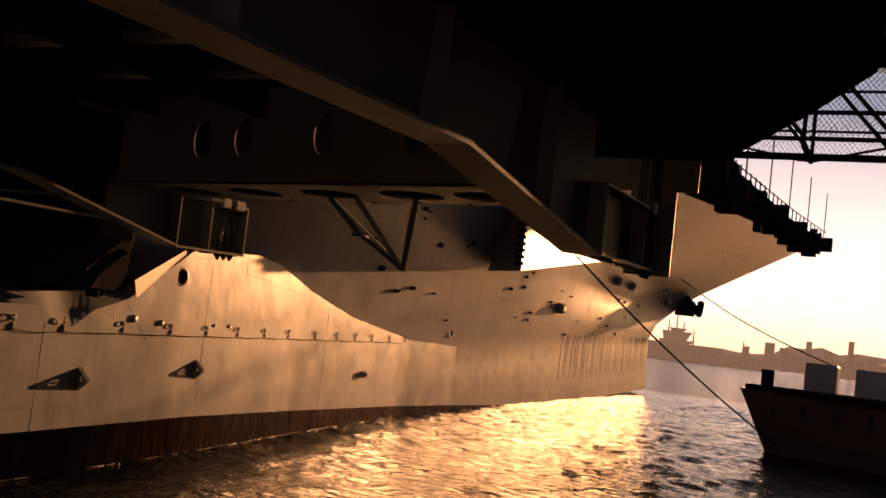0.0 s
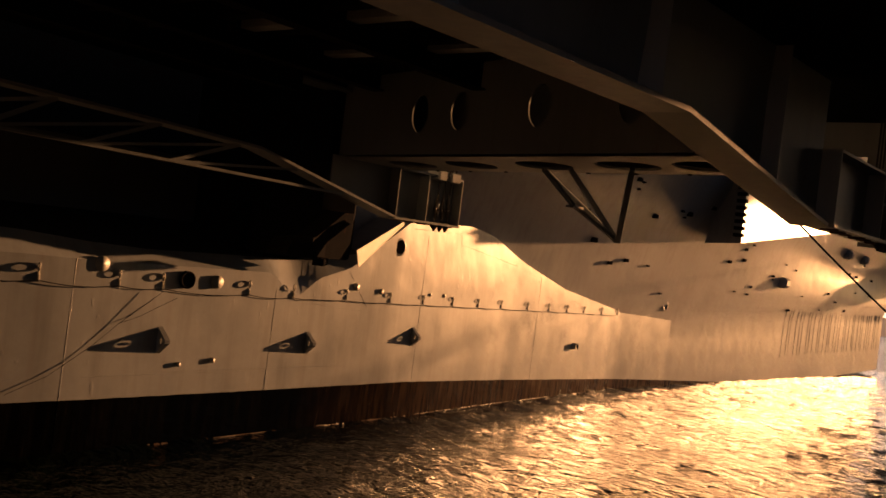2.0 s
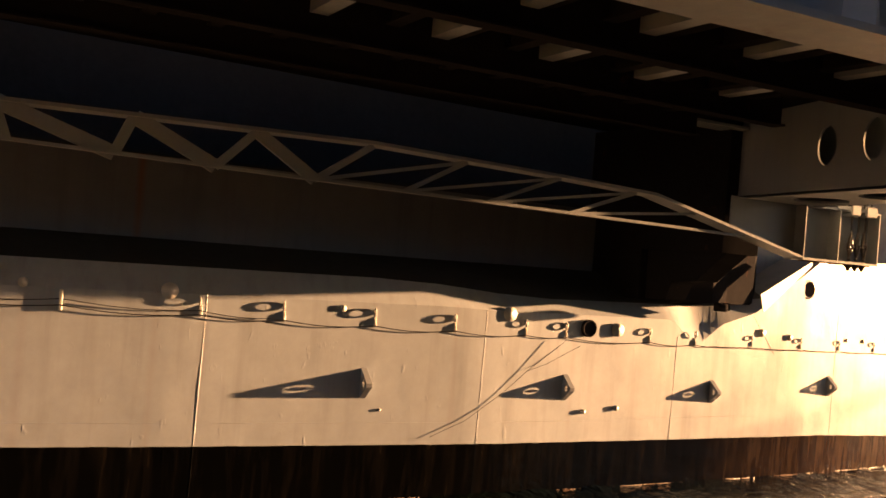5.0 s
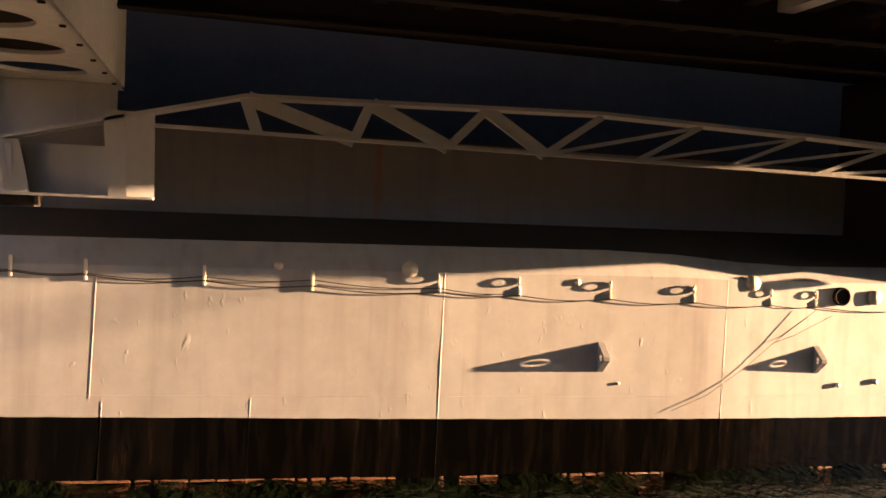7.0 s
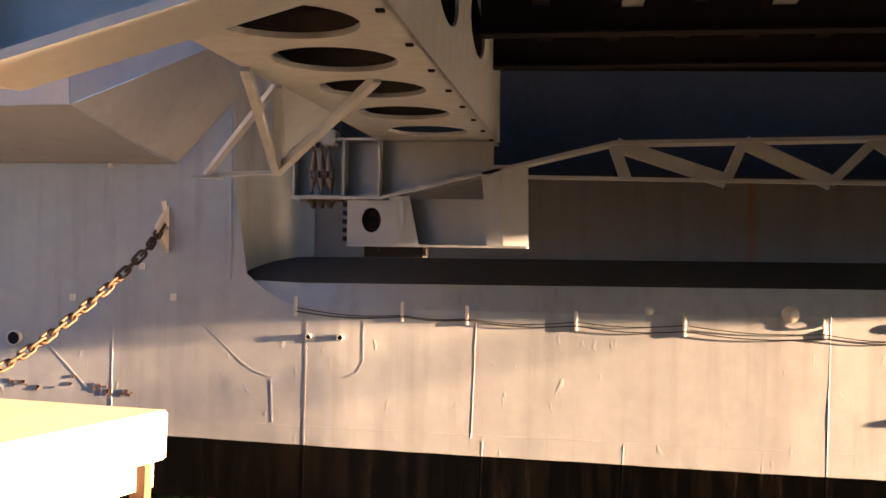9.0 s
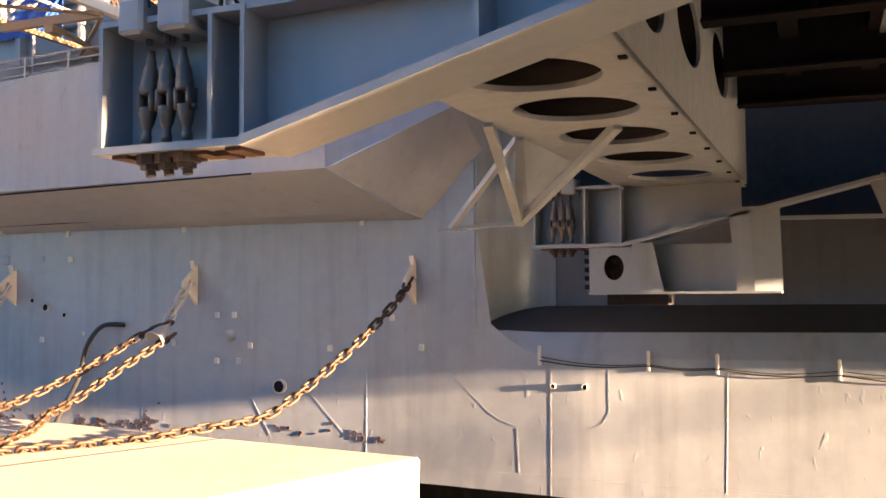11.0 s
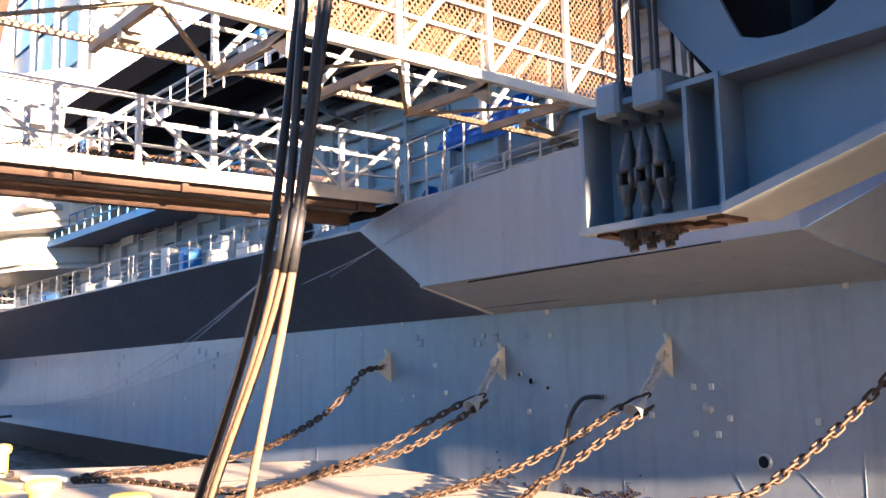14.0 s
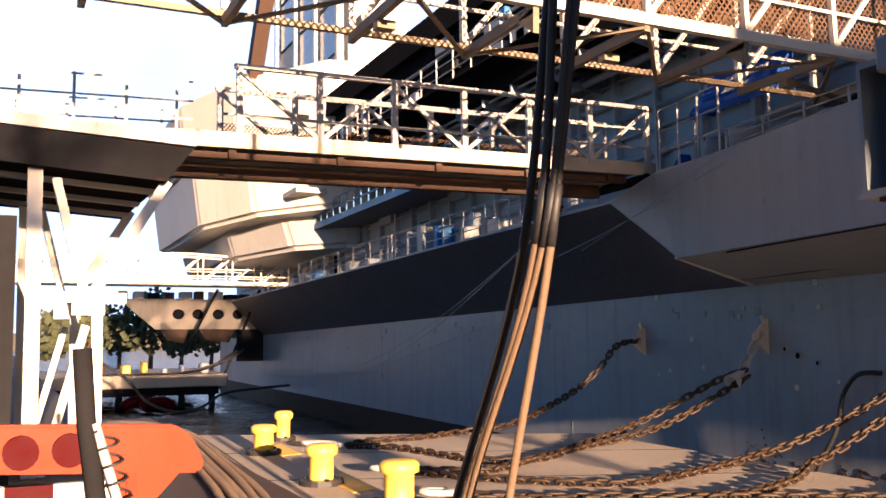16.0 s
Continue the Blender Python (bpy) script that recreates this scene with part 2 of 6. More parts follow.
def water_surface():
    m = bpy.data.materials.new("harbour_water")
    m.use_nodes = True
    t = m.node_tree
    bs = t.nodes["Principled BSDF"]
    bs.inputs["Base Color"].default_value = (0.0015, 0.003, 0.0015, 1)
    bs.inputs["Roughness"].default_value = 0.07
    bs.inputs["IOR"].default_value = 1.33
    geo = t.nodes.new("ShaderNodeNewGeometry")
    mp = nd(t, "ShaderNodeMapping")
    mp.inputs["Scale"].default_value = (1.0, 0.7, 1.0)
    mp.inputs["Rotation"].default_value = (0, 0, radians(-12))
    t.links.new(geo.outputs["Position"], mp.inputs["Vector"])
    last = None
    for scale, dist, strength in ((2.4, 0.18, 1.0), (8.0, 0.05, 0.9)):
        n = nd(t, "ShaderNodeTexNoise", Scale=scale, Detail=3.0, Roughness=0.55)
        t.links.new(mp.outputs[0], n.inputs["Vector"])
        b = nd(t, "ShaderNodeBump", Strength=strength, Distance=dist)
        t.links.new(n.outputs[0], b.inputs["Height"])
        if last:
            t.links.new(last, b.inputs["Normal"])
        last = b.outputs[0]
    t.links.new(last, bs.inputs["Normal"])
    return m


HULL = boot_paint("hull_paint", (0.262, 0.300, 0.345), 0.31, (-4.47, -1.5, 1.36, 3.4, 9.35, 12.5, -13.1, -24.6), 0.14, -0.98)
# recess wall and ledge: shade is put into darker base colours than the hull's
WALL = boot_paint("recess_shade_paint", (0.115, 0.128, 0.145), 0.6, (3.35,), 0.95)
SHELF = surface("stained_shaded_ledge", (0.062, 0.058, 0.055), 0.75, 0, 0.3, 0.3, 0.3, 5.0)
# near-black base colour carries the shade inside the open bay
BAY = surface("bay_shade_black", (0.042, 0.040, 0.038), 0.8, 0, 0.25, 0.2, 0.2)
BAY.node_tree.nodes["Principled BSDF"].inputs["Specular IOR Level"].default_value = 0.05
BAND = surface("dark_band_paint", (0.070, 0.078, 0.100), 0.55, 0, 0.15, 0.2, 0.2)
STEEL = surface("grey_steel_paint", (0.26, 0.29, 0.33), 0.45, 0, 0.10, 0.22, 0.35)
LIFT = surface("elevator_paint", (0.215, 0.25, 0.285), 0.5, 0.0, 0.10, 0.22, 0.35)
# dark steel, and the near-black given to undersides that lie in shade
DARK = surface("dark_steel_and_shade", (0.018, 0.018, 0.02), 0.7, 0, 0.2, 0.2, 0.3)
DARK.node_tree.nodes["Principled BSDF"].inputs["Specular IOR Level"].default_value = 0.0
PALE = surface("pale_grey_paint", (0.40, 0.40, 0.385), 0.5, 0, 0.10, 0.2, 0.25)
RUSTY = surface("rusty_iron", (0.10, 0.05, 0.028), 0.8, 0.3, 0.45, 0, 0.6, 14, 0.5)
CHAIN = surface("chain_iron", (0.044, 0.027, 0.014), 0.6, 0.35, 0.5, 0, 0.6, 20, 0.4)
SOCKET = surface("greased_steel", (0.10, 0.09, 0.08), 0.45, 0.5, 0.35, 0.3, 0.5, 18, 0.4)
CONCRETE = surface("concrete", (0.44, 0.38, 0.29), 0.9, 0, 0.22, 0, 0.15, 9, 0.5, True)
PIER_DARK = surface("dark_pier_surface", (0.05, 0.048, 0.045), 0.9, 0, 0.3, 0, 0, 12, 0.5, True)
YELLOW = surface("yellow_paint", (0.75, 0.50, 0.03), 0.5, 0, 0.15, 0.25, 0.5)
BLACK = surface("black_rubber", (0.018, 0.018, 0.02), 0.55, 0, 0.3, 0, 0, 16, 0.3)
CABLE_LIT = surface("sunlit_cable_tan", (0.13, 0.088, 0.048), 0.7, 0, 0.3, 0, 0, 24, 0.5)
ROPE = surface("tan_rope", (0.32, 0.22, 0.12), 0.85, 0, 0.35, 0, 0, 30, 0.6)
ORANGE = surface("orange_plastic", (0.24, 0.028, 0.0), 0.45, 0, 0.12, 0.25, 0, 8, 0.1)
ORANGE.node_tree.nodes["Principled BSDF"].inputs["Specular IOR Level"].default_value = 0.08
RED = surface("red_plastic", (0.045, 0.001, 0.001), 0.5, 0, 0.15)
RED.node_tree.nodes["Principled BSDF"].inputs["Specular IOR Level"].default_value = 0.05
WHITE = surface("white_paint", (0.55, 0.53, 0.47), 0.5, 0, 0.08, 0.2, 0.2)
CREAM = surface("cream_paint", (0.40, 0.35, 0.27), 0.55, 0, 0.15, 0.3, 0.3)
TAN = surface("weathered_tan_paint", (0.20, 0.155, 0.095), 0.6, 0, 0.2, 0.35, 0.35)
# brown stands in for the sun's flare veiling the backlit barge
BARGE = surface("flare_brown_hull", (0.13, 0.075, 0.045), 0.6, 0, 0.3, 0.4, 0.4)
BLUE = surface("blue_canvas", (0.006, 0.05, 0.26), 0.8, 0, 0.2, 0.2, 0, 20, 0.3)
BLUEPAINT = surface("blue_paint", (0.04, 0.16, 0.42), 0.5, 0, 0.15, 0.2)
TIMBER = surface("brown_timber", (0.06, 0.033, 0.018), 0.8, 0, 0.3, 0.35, 0, 12, 0.5)
# distance haze is put into a pale base colour and a faint glow
HAZE = surface("haze_glow_land", (0.40, 0.32, 0.28), 0.95, 0, 0.2)
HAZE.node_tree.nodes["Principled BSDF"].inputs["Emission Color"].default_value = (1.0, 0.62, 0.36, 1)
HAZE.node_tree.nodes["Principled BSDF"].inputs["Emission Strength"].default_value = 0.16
BANK = surface("wooded_bank", (0.10, 0.09, 0.06), 0.95, 0, 0.4)
LEAF = surface("leaves", (0.06, 0.07, 0.03), 0.8, 0, 0.4, 0, 0, 12, 0.3)
GLASS = surface("blue_glass", (0.08, 0.20, 0.36), 0.08, 0, 0.2, 0, 0, 3, 0.05)
WEED = surface("weed", (0.09, 0.042, 0.02), 0.5, 0, 0.5, 0, 0, 20, 0.5)
WATER = water_surface()

# ---- the water and the ship's side


def wave(x, y):
    """Height of the wind ripples, dying away far from the ship."""
    f = max(0.0, min(1.0, (x + 88) / 12, (118 - x) / 20, (y + 7) / 3, (32 - y) / 3))
    if f == 0:
        return 0.0
    a = noise.noise((x * 0.33 + y * 0.10, y * 0.40, 1.7)) * 0.07
    b = noise.noise((x * 0.85 - y * 0.2, y * 1.0, 4.1)) * 0.085
    c = noise.noise((x * 1.9, y * 1.7 + x * 0.3, 9.3)) * 0.040
    return f * (a + b + c)


gx = [-4500, -1200, -400, -150, -110] + [-88 + 0.26 * i for i in range(793)] + [140, 200, 400, 1200, 4500]
gy = [-4500, -1200, -400, -150, -60, -20] + [-7 + 0.26 * i for i in range(151)] + [45, 80, 150, 400, 1200, 4500]
bm = B()
skin(bm, [[(x, y, wave(x, y)) for x in gx] for y in gy])
solo("water", bm, WATER, label="dark rippled harbour water", kind="structure", smooth=True)

PLAN_X = (-80, -4, 4, 10, 15, 21, 29, 41, 56, 75, 104)
PLAN_Y = (16.0, 16.05, 16.4, 16.8, 17.4, 18.2, 19.6, 21.4, 22.6, 23.6, 24.7)


def plan(x):
    """The ship's side at the waterline."""
    return lerp(x, PLAN_X, PLAN_Y)


def side_top(x):
    """Upper edge of the outer side: full height aft, cut down for the elevator, a hump, then a sweep down to the bow."""
    return lerp(x, (-80, -5.76, -5.72, -5.45, -5.05, -4.6, 9.0, 9.9, 15.6, 16.2, 16.7, 17.4, 18.7, 21.45, 25.3, 27, 29.8, 34, 41, 47.5, 54),
                (1.60, 1.60, -0.10, -0.53, -0.81, -1.02, -1.02, -1.05, -1.1, -1.55, -1.62, -1.17, -0.85, 0.66, 0.80, 0.60, -0.2, -1.1, -2.0, -2.4, -2.6))


ship = thing("aircraft_carrier", SHIP, label="huge grey steel aircraft carrier afloat beside the pier", category="ship")

xs = [-72 + 2 * i for i in range(32)] + [-8 + 0.25 * i for i in range(20)] + [-3 + 0.5 * i for i in range(36)] + [15 + 0.25 * i for i in range(60)] + [30 + i for i in range(25)]
xs = sorted(set(round(x, 2) for x in xs))
rows = []
for k in range(10):
    r = []
    for x in xs:
        z = -7 + (side_top(x) + 7) * (k / 9) ** 0.8
        r.append((x, plan(x) + 0.005 * noise.noise((x * 0.5, z * 0.9, 3)), z))
    rows.append(r)
bm = B()
skin(bm, rows)
part("outer_side", bm, HULL, ship, "dented grey plating with a black boot-top", True)

# knuckle and sloping shelf below the elevator, and the recessed wall behind it
sx = [x for x in xs if -5.8 <= x <= 20]
bm = B()
skin(bm, [[(x, plan(x), side_top(x)) for x in sx],
          [(x, plan(x) + lerp(x, (-5.4, -4.2, 7, 9, 11), (0.05, 0.2, 0.2, 0.24, 0.35)), lerp(x, (-5.4, -4.6, 7.5, 9, 10.5, 12, 16.5, 20), (-0.56, -0.6, -0.55, -0.6, -0.72, -0.78, -0.75, -0.4))) for x in sx]])
part("knuckle_plate", bm, HULL, ship, "", True)
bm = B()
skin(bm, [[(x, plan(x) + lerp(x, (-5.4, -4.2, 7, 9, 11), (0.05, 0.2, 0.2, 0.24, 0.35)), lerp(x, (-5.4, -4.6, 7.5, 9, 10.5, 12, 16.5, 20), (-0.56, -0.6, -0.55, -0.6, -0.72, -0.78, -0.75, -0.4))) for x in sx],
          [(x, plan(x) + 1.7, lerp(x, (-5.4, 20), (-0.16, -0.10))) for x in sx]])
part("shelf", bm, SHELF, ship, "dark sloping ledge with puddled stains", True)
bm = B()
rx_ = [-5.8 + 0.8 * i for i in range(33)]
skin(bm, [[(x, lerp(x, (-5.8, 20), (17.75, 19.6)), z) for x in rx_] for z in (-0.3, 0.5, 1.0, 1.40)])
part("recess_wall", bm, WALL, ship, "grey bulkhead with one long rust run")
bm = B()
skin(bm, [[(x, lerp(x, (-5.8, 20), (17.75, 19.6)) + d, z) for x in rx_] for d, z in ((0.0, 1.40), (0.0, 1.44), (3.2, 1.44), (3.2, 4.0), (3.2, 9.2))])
part("bay_wall", bm, BAY, ship, "open bay above the bulkhead, its shade painted black")
# rounded end of the recess
bm = B()
rows = []
for k in range(9):
    a = math.pi / 2 * k / 8
    rows.append([(-5.78 + 1.0 * (1 - math.cos(a)) * (1 if z > -0.2 else 0.8), 15.99 + 1.78 * math.sin(a), z) for z in (-0.55, -0.1, 0.6, 1.2, 2.2, 4.3)])
skin(bm, rows)
part("rounded_corner", bm, HULL, ship, "", True)
# side above the corner
bm = B()
skin(bm, [[(x, y, z) for x, y in ((-7.4, 16.045), (-5.74, 16.045))] for z in (1.3, 2.4, 4.3)])
part("side_plate", bm, HULL, ship)

# flared fore part and bow
STATIONS = ((19.0, (-5, -1, 1, 3.4, 13), (20.0, 19.6, 19.5, 19.2, 19.0)),
            (26.0, (-5, -1, 2, 6, 13), (20.6, 20.3, 19.6, 17.6, 14.5)),
            (47.0, (-5, -2.4, 2, 6, 10, 13), (21.9, 21.9, 20.8, 18.5, 15.5, 13.4)),
            (72.0, (-5, -2, 3, 7, 9.5, 10.4), (23.4, 23.4, 22.0, 19.2, 16.0, 14.6)),
            (90.0, (-5, -1.3, 2.4, 5.4, 9, 10.2), (24.2, 24.2, 22.7, 19.3, 13.4, 11.2)),
            (104.0, (-5, -1.6, 0, 1.4, 2.6, 3.9, 8.5, 9.9), (24.7, 24.7, 24.1, 22.6, 21.2, 19.4, 11.4, 8.9)))


def flare(x, z):
    x = max(x, 19.0)
    a = max([s for s in STATIONS if s[0] <= x], key=lambda s: s[0])
    later = [s for s in STATIONS if s[0] > x]
    b = later[0] if later else a
    ya, yb = lerp(z, a[1], a[2]), lerp(z, b[1], b[2])
    f = 0 if b is a else (x - a[0]) / (b[0] - a[0])
    return ya + (yb - ya) * f


def rake(x, y, z):
    """The bow leans forward: the higher, the farther ahead."""
    f = 1 + 0.35 * max(0.0, min(1.0, (x - 58) / 46)) * max(0.0, min(1.0, (z + 0.5) / 9.0))
    return (x * f, y * f, z * f)


zs = [-7, -5, -3.5, -2.4, -1.6, -0.8, 0, 1.2, 2.4, 3.2, 4, 5, 6.6, 8.2, 9.2, 10.0]
fx = [19 + 1.5 * i for i in range(57)] + [104]
bm = B()
skin(bm, [[rake(x, flare(x, z) + 0.008 * noise.noise((x * 0.4, z * 0.7, 7)), z) for x in fx] for z in zs])
part("flared_bow", bm, HULL, ship, "smooth plating flaring out to the deck", True)
bm = B()
skin(bm, [[(rake(104, flare(104, z), z)[0] - 0.2 * k * k, rake(104, flare(104, z), z)[1] + 6 * k, rake(104, flare(104, z), z)[2]) for k in range(4)] for z in zs])
part("stem", bm, HULL, ship)
# bevel at the end of the hump; white paint stands in for its sunlit glare
bm = B()
prism(bm, [(17.86, 17.00, -0.34), (20.59, 17.90, 0.60), (20.72, 18.0, 0.50), (18.20, 17.20, -0.78)], (-0.02, -0.05, 0))
part("bevel_plate", bm, WHITE, ship)
bm = B()
skin(bm, [[(x, plan(x), side_top(x)) for x in xs if 18.5 <= x <= 48], [(x, flare(x, side_top(x)) + 0.2, side_top(x) + 0.05) for x in xs if 18.5 <= x <= 48]])
part("blister_top", bm, HULL, ship)

# sponson step beside the elevator's fore end
bm = B()
prism(bm, [(46.0, 17.9, 2.0), (47.5, 20.4, 1.9), (47.5, 19.5, 5.6), (46.0, 17.9, 5.4)], (24, 1.6, 2.6))
part("bow_sponson", bm, HULL, ship)
for k in range(9):
    bm = B()
    box(bm, 45.84, 17.78, 2.3 + 0.34 * k, 46.02, 18.3, 2.48 + 0.34 * k)
    part("ladder_rung", bm, DARK, ship)

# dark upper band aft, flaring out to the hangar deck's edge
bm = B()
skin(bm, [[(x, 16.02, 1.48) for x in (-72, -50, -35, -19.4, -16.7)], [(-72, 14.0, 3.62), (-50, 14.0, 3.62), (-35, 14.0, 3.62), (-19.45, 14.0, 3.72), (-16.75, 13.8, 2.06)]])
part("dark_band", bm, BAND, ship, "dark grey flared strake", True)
bm = B()
prism(bm, [(-19.45, 14.0, 3.70), (-16.75, 13.82, 2.05), (-17.35, 13.8, 4.05)], (0.05, 0.35, 0.0))
part("facet_plate", bm, STEEL, ship)
# black mass on the recess wall, added to block sun at its fore end
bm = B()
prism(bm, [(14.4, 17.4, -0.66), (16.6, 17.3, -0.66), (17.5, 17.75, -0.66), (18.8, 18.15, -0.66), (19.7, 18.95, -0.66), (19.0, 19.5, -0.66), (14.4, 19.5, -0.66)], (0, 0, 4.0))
part("recess_sun_block", bm, DARK, ship)
# added arm, shaped to hold the sun off shelf and knuckle
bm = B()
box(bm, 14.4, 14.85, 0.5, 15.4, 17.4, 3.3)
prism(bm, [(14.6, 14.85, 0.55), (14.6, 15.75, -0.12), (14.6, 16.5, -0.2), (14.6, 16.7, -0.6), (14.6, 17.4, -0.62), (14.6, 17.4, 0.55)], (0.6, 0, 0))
part("shelf_sun_block", bm, DARK, ship)
for x in (16.35, 17.0):
    bm = B()
    tube(bm, [(x, 16.75 + (x - 16.35) * 0.9, -0.80), (x, 16.75 + (x - 16.35) * 0.9, -0.62)], 0.16, 12)
    part("guide_roller", bm, DARK, ship, "", True)
# sponson box
bm = B()
o = [(-16.74, 13.8, 2.05), (-7.55, 13.8, 2.14), (-7.62, 13.8, 4.35), (-12, 13.8, 4.34), (-17.4, 13.8, 4.02)]
prism(bm, o, (0, 0.06, 0))
part("sponson_face", bm, STEEL, ship)
bm = B()
prism(bm, [(-16.74, 13.82, 2.04), (-7.55, 13.82, 2.13), (-7.0, 15.45, 1.56), (-6.78, 16.03, 1.44), (-16.7, 16.03, 1.48)], (0, 0, 0.06))
part("sponson_bottom", bm, STEEL, ship)
bm = B()
nose = [bm.verts.new(c) for c in ((-7.55, 13.82, 2.135), (-6.80, 16.04, 1.44), (-5.64, 16.04, 2.63), (-5.70, 15.0, 3.26), (-5.2, 15.4, 4.35), (-5.0, 16.04, 4.35))]
bm.faces.new([nose[i] for i in (0, 1, 2, 3)])
bm.faces.new([nose[i] for i in (3, 2, 5, 4)])
part("sponson_nose", bm, STEEL, ship)
bm = B()
prism(bm, [(-7.55, 13.82, 2.14), (-5.70, 15.0, 3.26), (-5.2, 15.4, 4.35), (-7.62, 13.82, 4.35)], (-0.05, 0.05, 0.0))
part("sponson_shoulder", bm, STEEL, ship)
for a, b in (((-15.3, 13.9, 2.02), (-8.9, 13.7, 2.10)), ((-17.0, 15.6, 1.60), (-9.9, 15.55, 1.64))):
    bm = B()
    bar(bm, a, b, 0.014, 0.03)
    part("weld_seam", bm, DARK, ship)
for pts in (((-22.0, 13.93, 2.56), (-19.7, 13.85, 2.9), (-16.85, 13.76, 3.42), (-14.2, 13.76, 4.12)), ((-20.6, 13.9, 2.62), (-18.0, 13.8, 3.24), (-15.05, 13.76, 4.12))):
    bm = B()
    tube(bm, pts, 0.007, 5)
    part("lashing_line", bm, STEEL, ship)
# white bar painted in for the light along the sponson's lower edge
bm = B()
bar(bm, (-16.82, 13.84, 2.06), (-16.76, 16.0, 1.47), 0.10, 0.05)
part("lit_edge_bar", bm, WHITE, ship, "white bar for the sunlit lower edge")
# hangar deck and gallery
bm = B()
prism(bm, [(-72, 14.0, 3.58), (-19.45, 14.0, 3.68), (-17.3, 13.8, 4.02), (-5.5, 13.9, 4.30), (-5.4, 17.6, 4.30), (-72, 17.6, 3.58)], (0, 0, 0.07))
part("hangar_deck_edge", bm, PALE, ship)
bm = B()
box(bm, -72, 17.2, 3.4, -5.5, 17.5, 9.2)
part("hangar_wall", bm, PALE, ship, "grey bulkhead hung with pipes and lockers")
# the gallery's shaded underside is given as near-black paint
bm = B()
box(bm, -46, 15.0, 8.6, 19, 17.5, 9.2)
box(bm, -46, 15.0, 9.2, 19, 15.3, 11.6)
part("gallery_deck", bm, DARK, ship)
# near-black in place of the shade under the flight deck
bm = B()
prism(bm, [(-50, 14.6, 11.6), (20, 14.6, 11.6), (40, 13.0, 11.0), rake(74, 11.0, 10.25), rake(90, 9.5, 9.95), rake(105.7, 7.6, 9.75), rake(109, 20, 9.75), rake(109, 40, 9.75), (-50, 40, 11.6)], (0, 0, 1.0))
# unseen slabs added ahead of the elevator to keep sun off the sponson
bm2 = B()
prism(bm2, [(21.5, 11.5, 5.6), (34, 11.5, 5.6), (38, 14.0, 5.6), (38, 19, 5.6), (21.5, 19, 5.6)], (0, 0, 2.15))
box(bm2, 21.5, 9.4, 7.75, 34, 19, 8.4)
part("hidden_sun_block", bm2, DARK, ship)
part("flight_deck", bm, DARK, ship, "overhanging flight deck, its underside shade painted near-black")

# ---- the deck-edge elevator, lowered to the hangar deck
lift = thing("aircraft_elevator", SHIP, label="grey steel deck-edge aircraft elevator lowered to the hangar deck", category="elevator")


def ring_plate(bm, u0, u1, v0, v1, holes, place, thick):
    """A flat plate between (u0, v0) and (u1, v1) with oval holes (u, v, ru, rv); place turns (u, v, w) into a point."""
    def p(u, v, w):
        return bm.verts.new(place(u, v, w))
    holes = sorted(holes)
    cuts = [u0] + [(a[0] + b[0]) / 2 for a, b in zip(holes, holes[1:])] + [u1]
    n = 28
    for (cu, cv, ru, rv), a, b in zip(holes, cuts, cuts[1:]):
        inner, outer = [], []
        for k in range(n):
            t = 2 * math.pi * k / n
            c, s = math.cos(t), math.sin(t)
            inner.append((cu + ru * c, cv + rv * s))
            # meet the cell's edge
            f = min(((b - cu) / c if c > 1e-6 else (a - cu) / c if c < -1e-6 else 1e9), ((v1 - cv) / s if s > 1e-6 else (v0 - cv) / s if s < -1e-6 else 1e9))
            outer.append((cu + f * c, cv + f * s))
        corners = ((b, v1), (a, v1), (a, v0), (b, v0))
        rings = []
        for w in (0, thick):
            i_v = [p(u, v, w) for u, v in inner]
            o_v = [p(u, v, w) for u, v in outer]
            rings.append(i_v)
            for k in range(n):
                j = (k + 1) % n
                bm.faces.new((o_v[k], o_v[j], i_v[j], i_v[k]))
            for u, v in corners:
                t = math.atan2(v - cv, u - cu) % (2 * math.pi)
                k = min(range(n), key=lambda q: 0 if (2 * math.pi * q / n) <= t < (2 * math.pi * (q + 1) / n) else 1)
                j = (k + 1) % n
                bm.faces.new((o_v[k], p(u, v, w), o_v[j]))
        for k in range(n):
            j = (k + 1) % n
            bm.faces.new((rings[0][k], rings[0][j], rings[1][j], rings[1][k]))
    bmesh.ops.remove_doubles(bm, verts=bm.verts[:], dist=0.0005)
    bmesh.ops.recalc_face_normals(bm, faces=bm.faces[:])
    return bm


def flange(bm, pts, y0, y1, thick):
    """A bent plate: a line of (x, z) points given thickness downward and width from y0 to y1."""
    low = [(x, z - thick) for x, z in pts]
    return prism(bm, [(x, y0, z) for x, z in pts] + [(x, y0, z) for x, z in reversed(low)], (0, y1 - y0, 0))


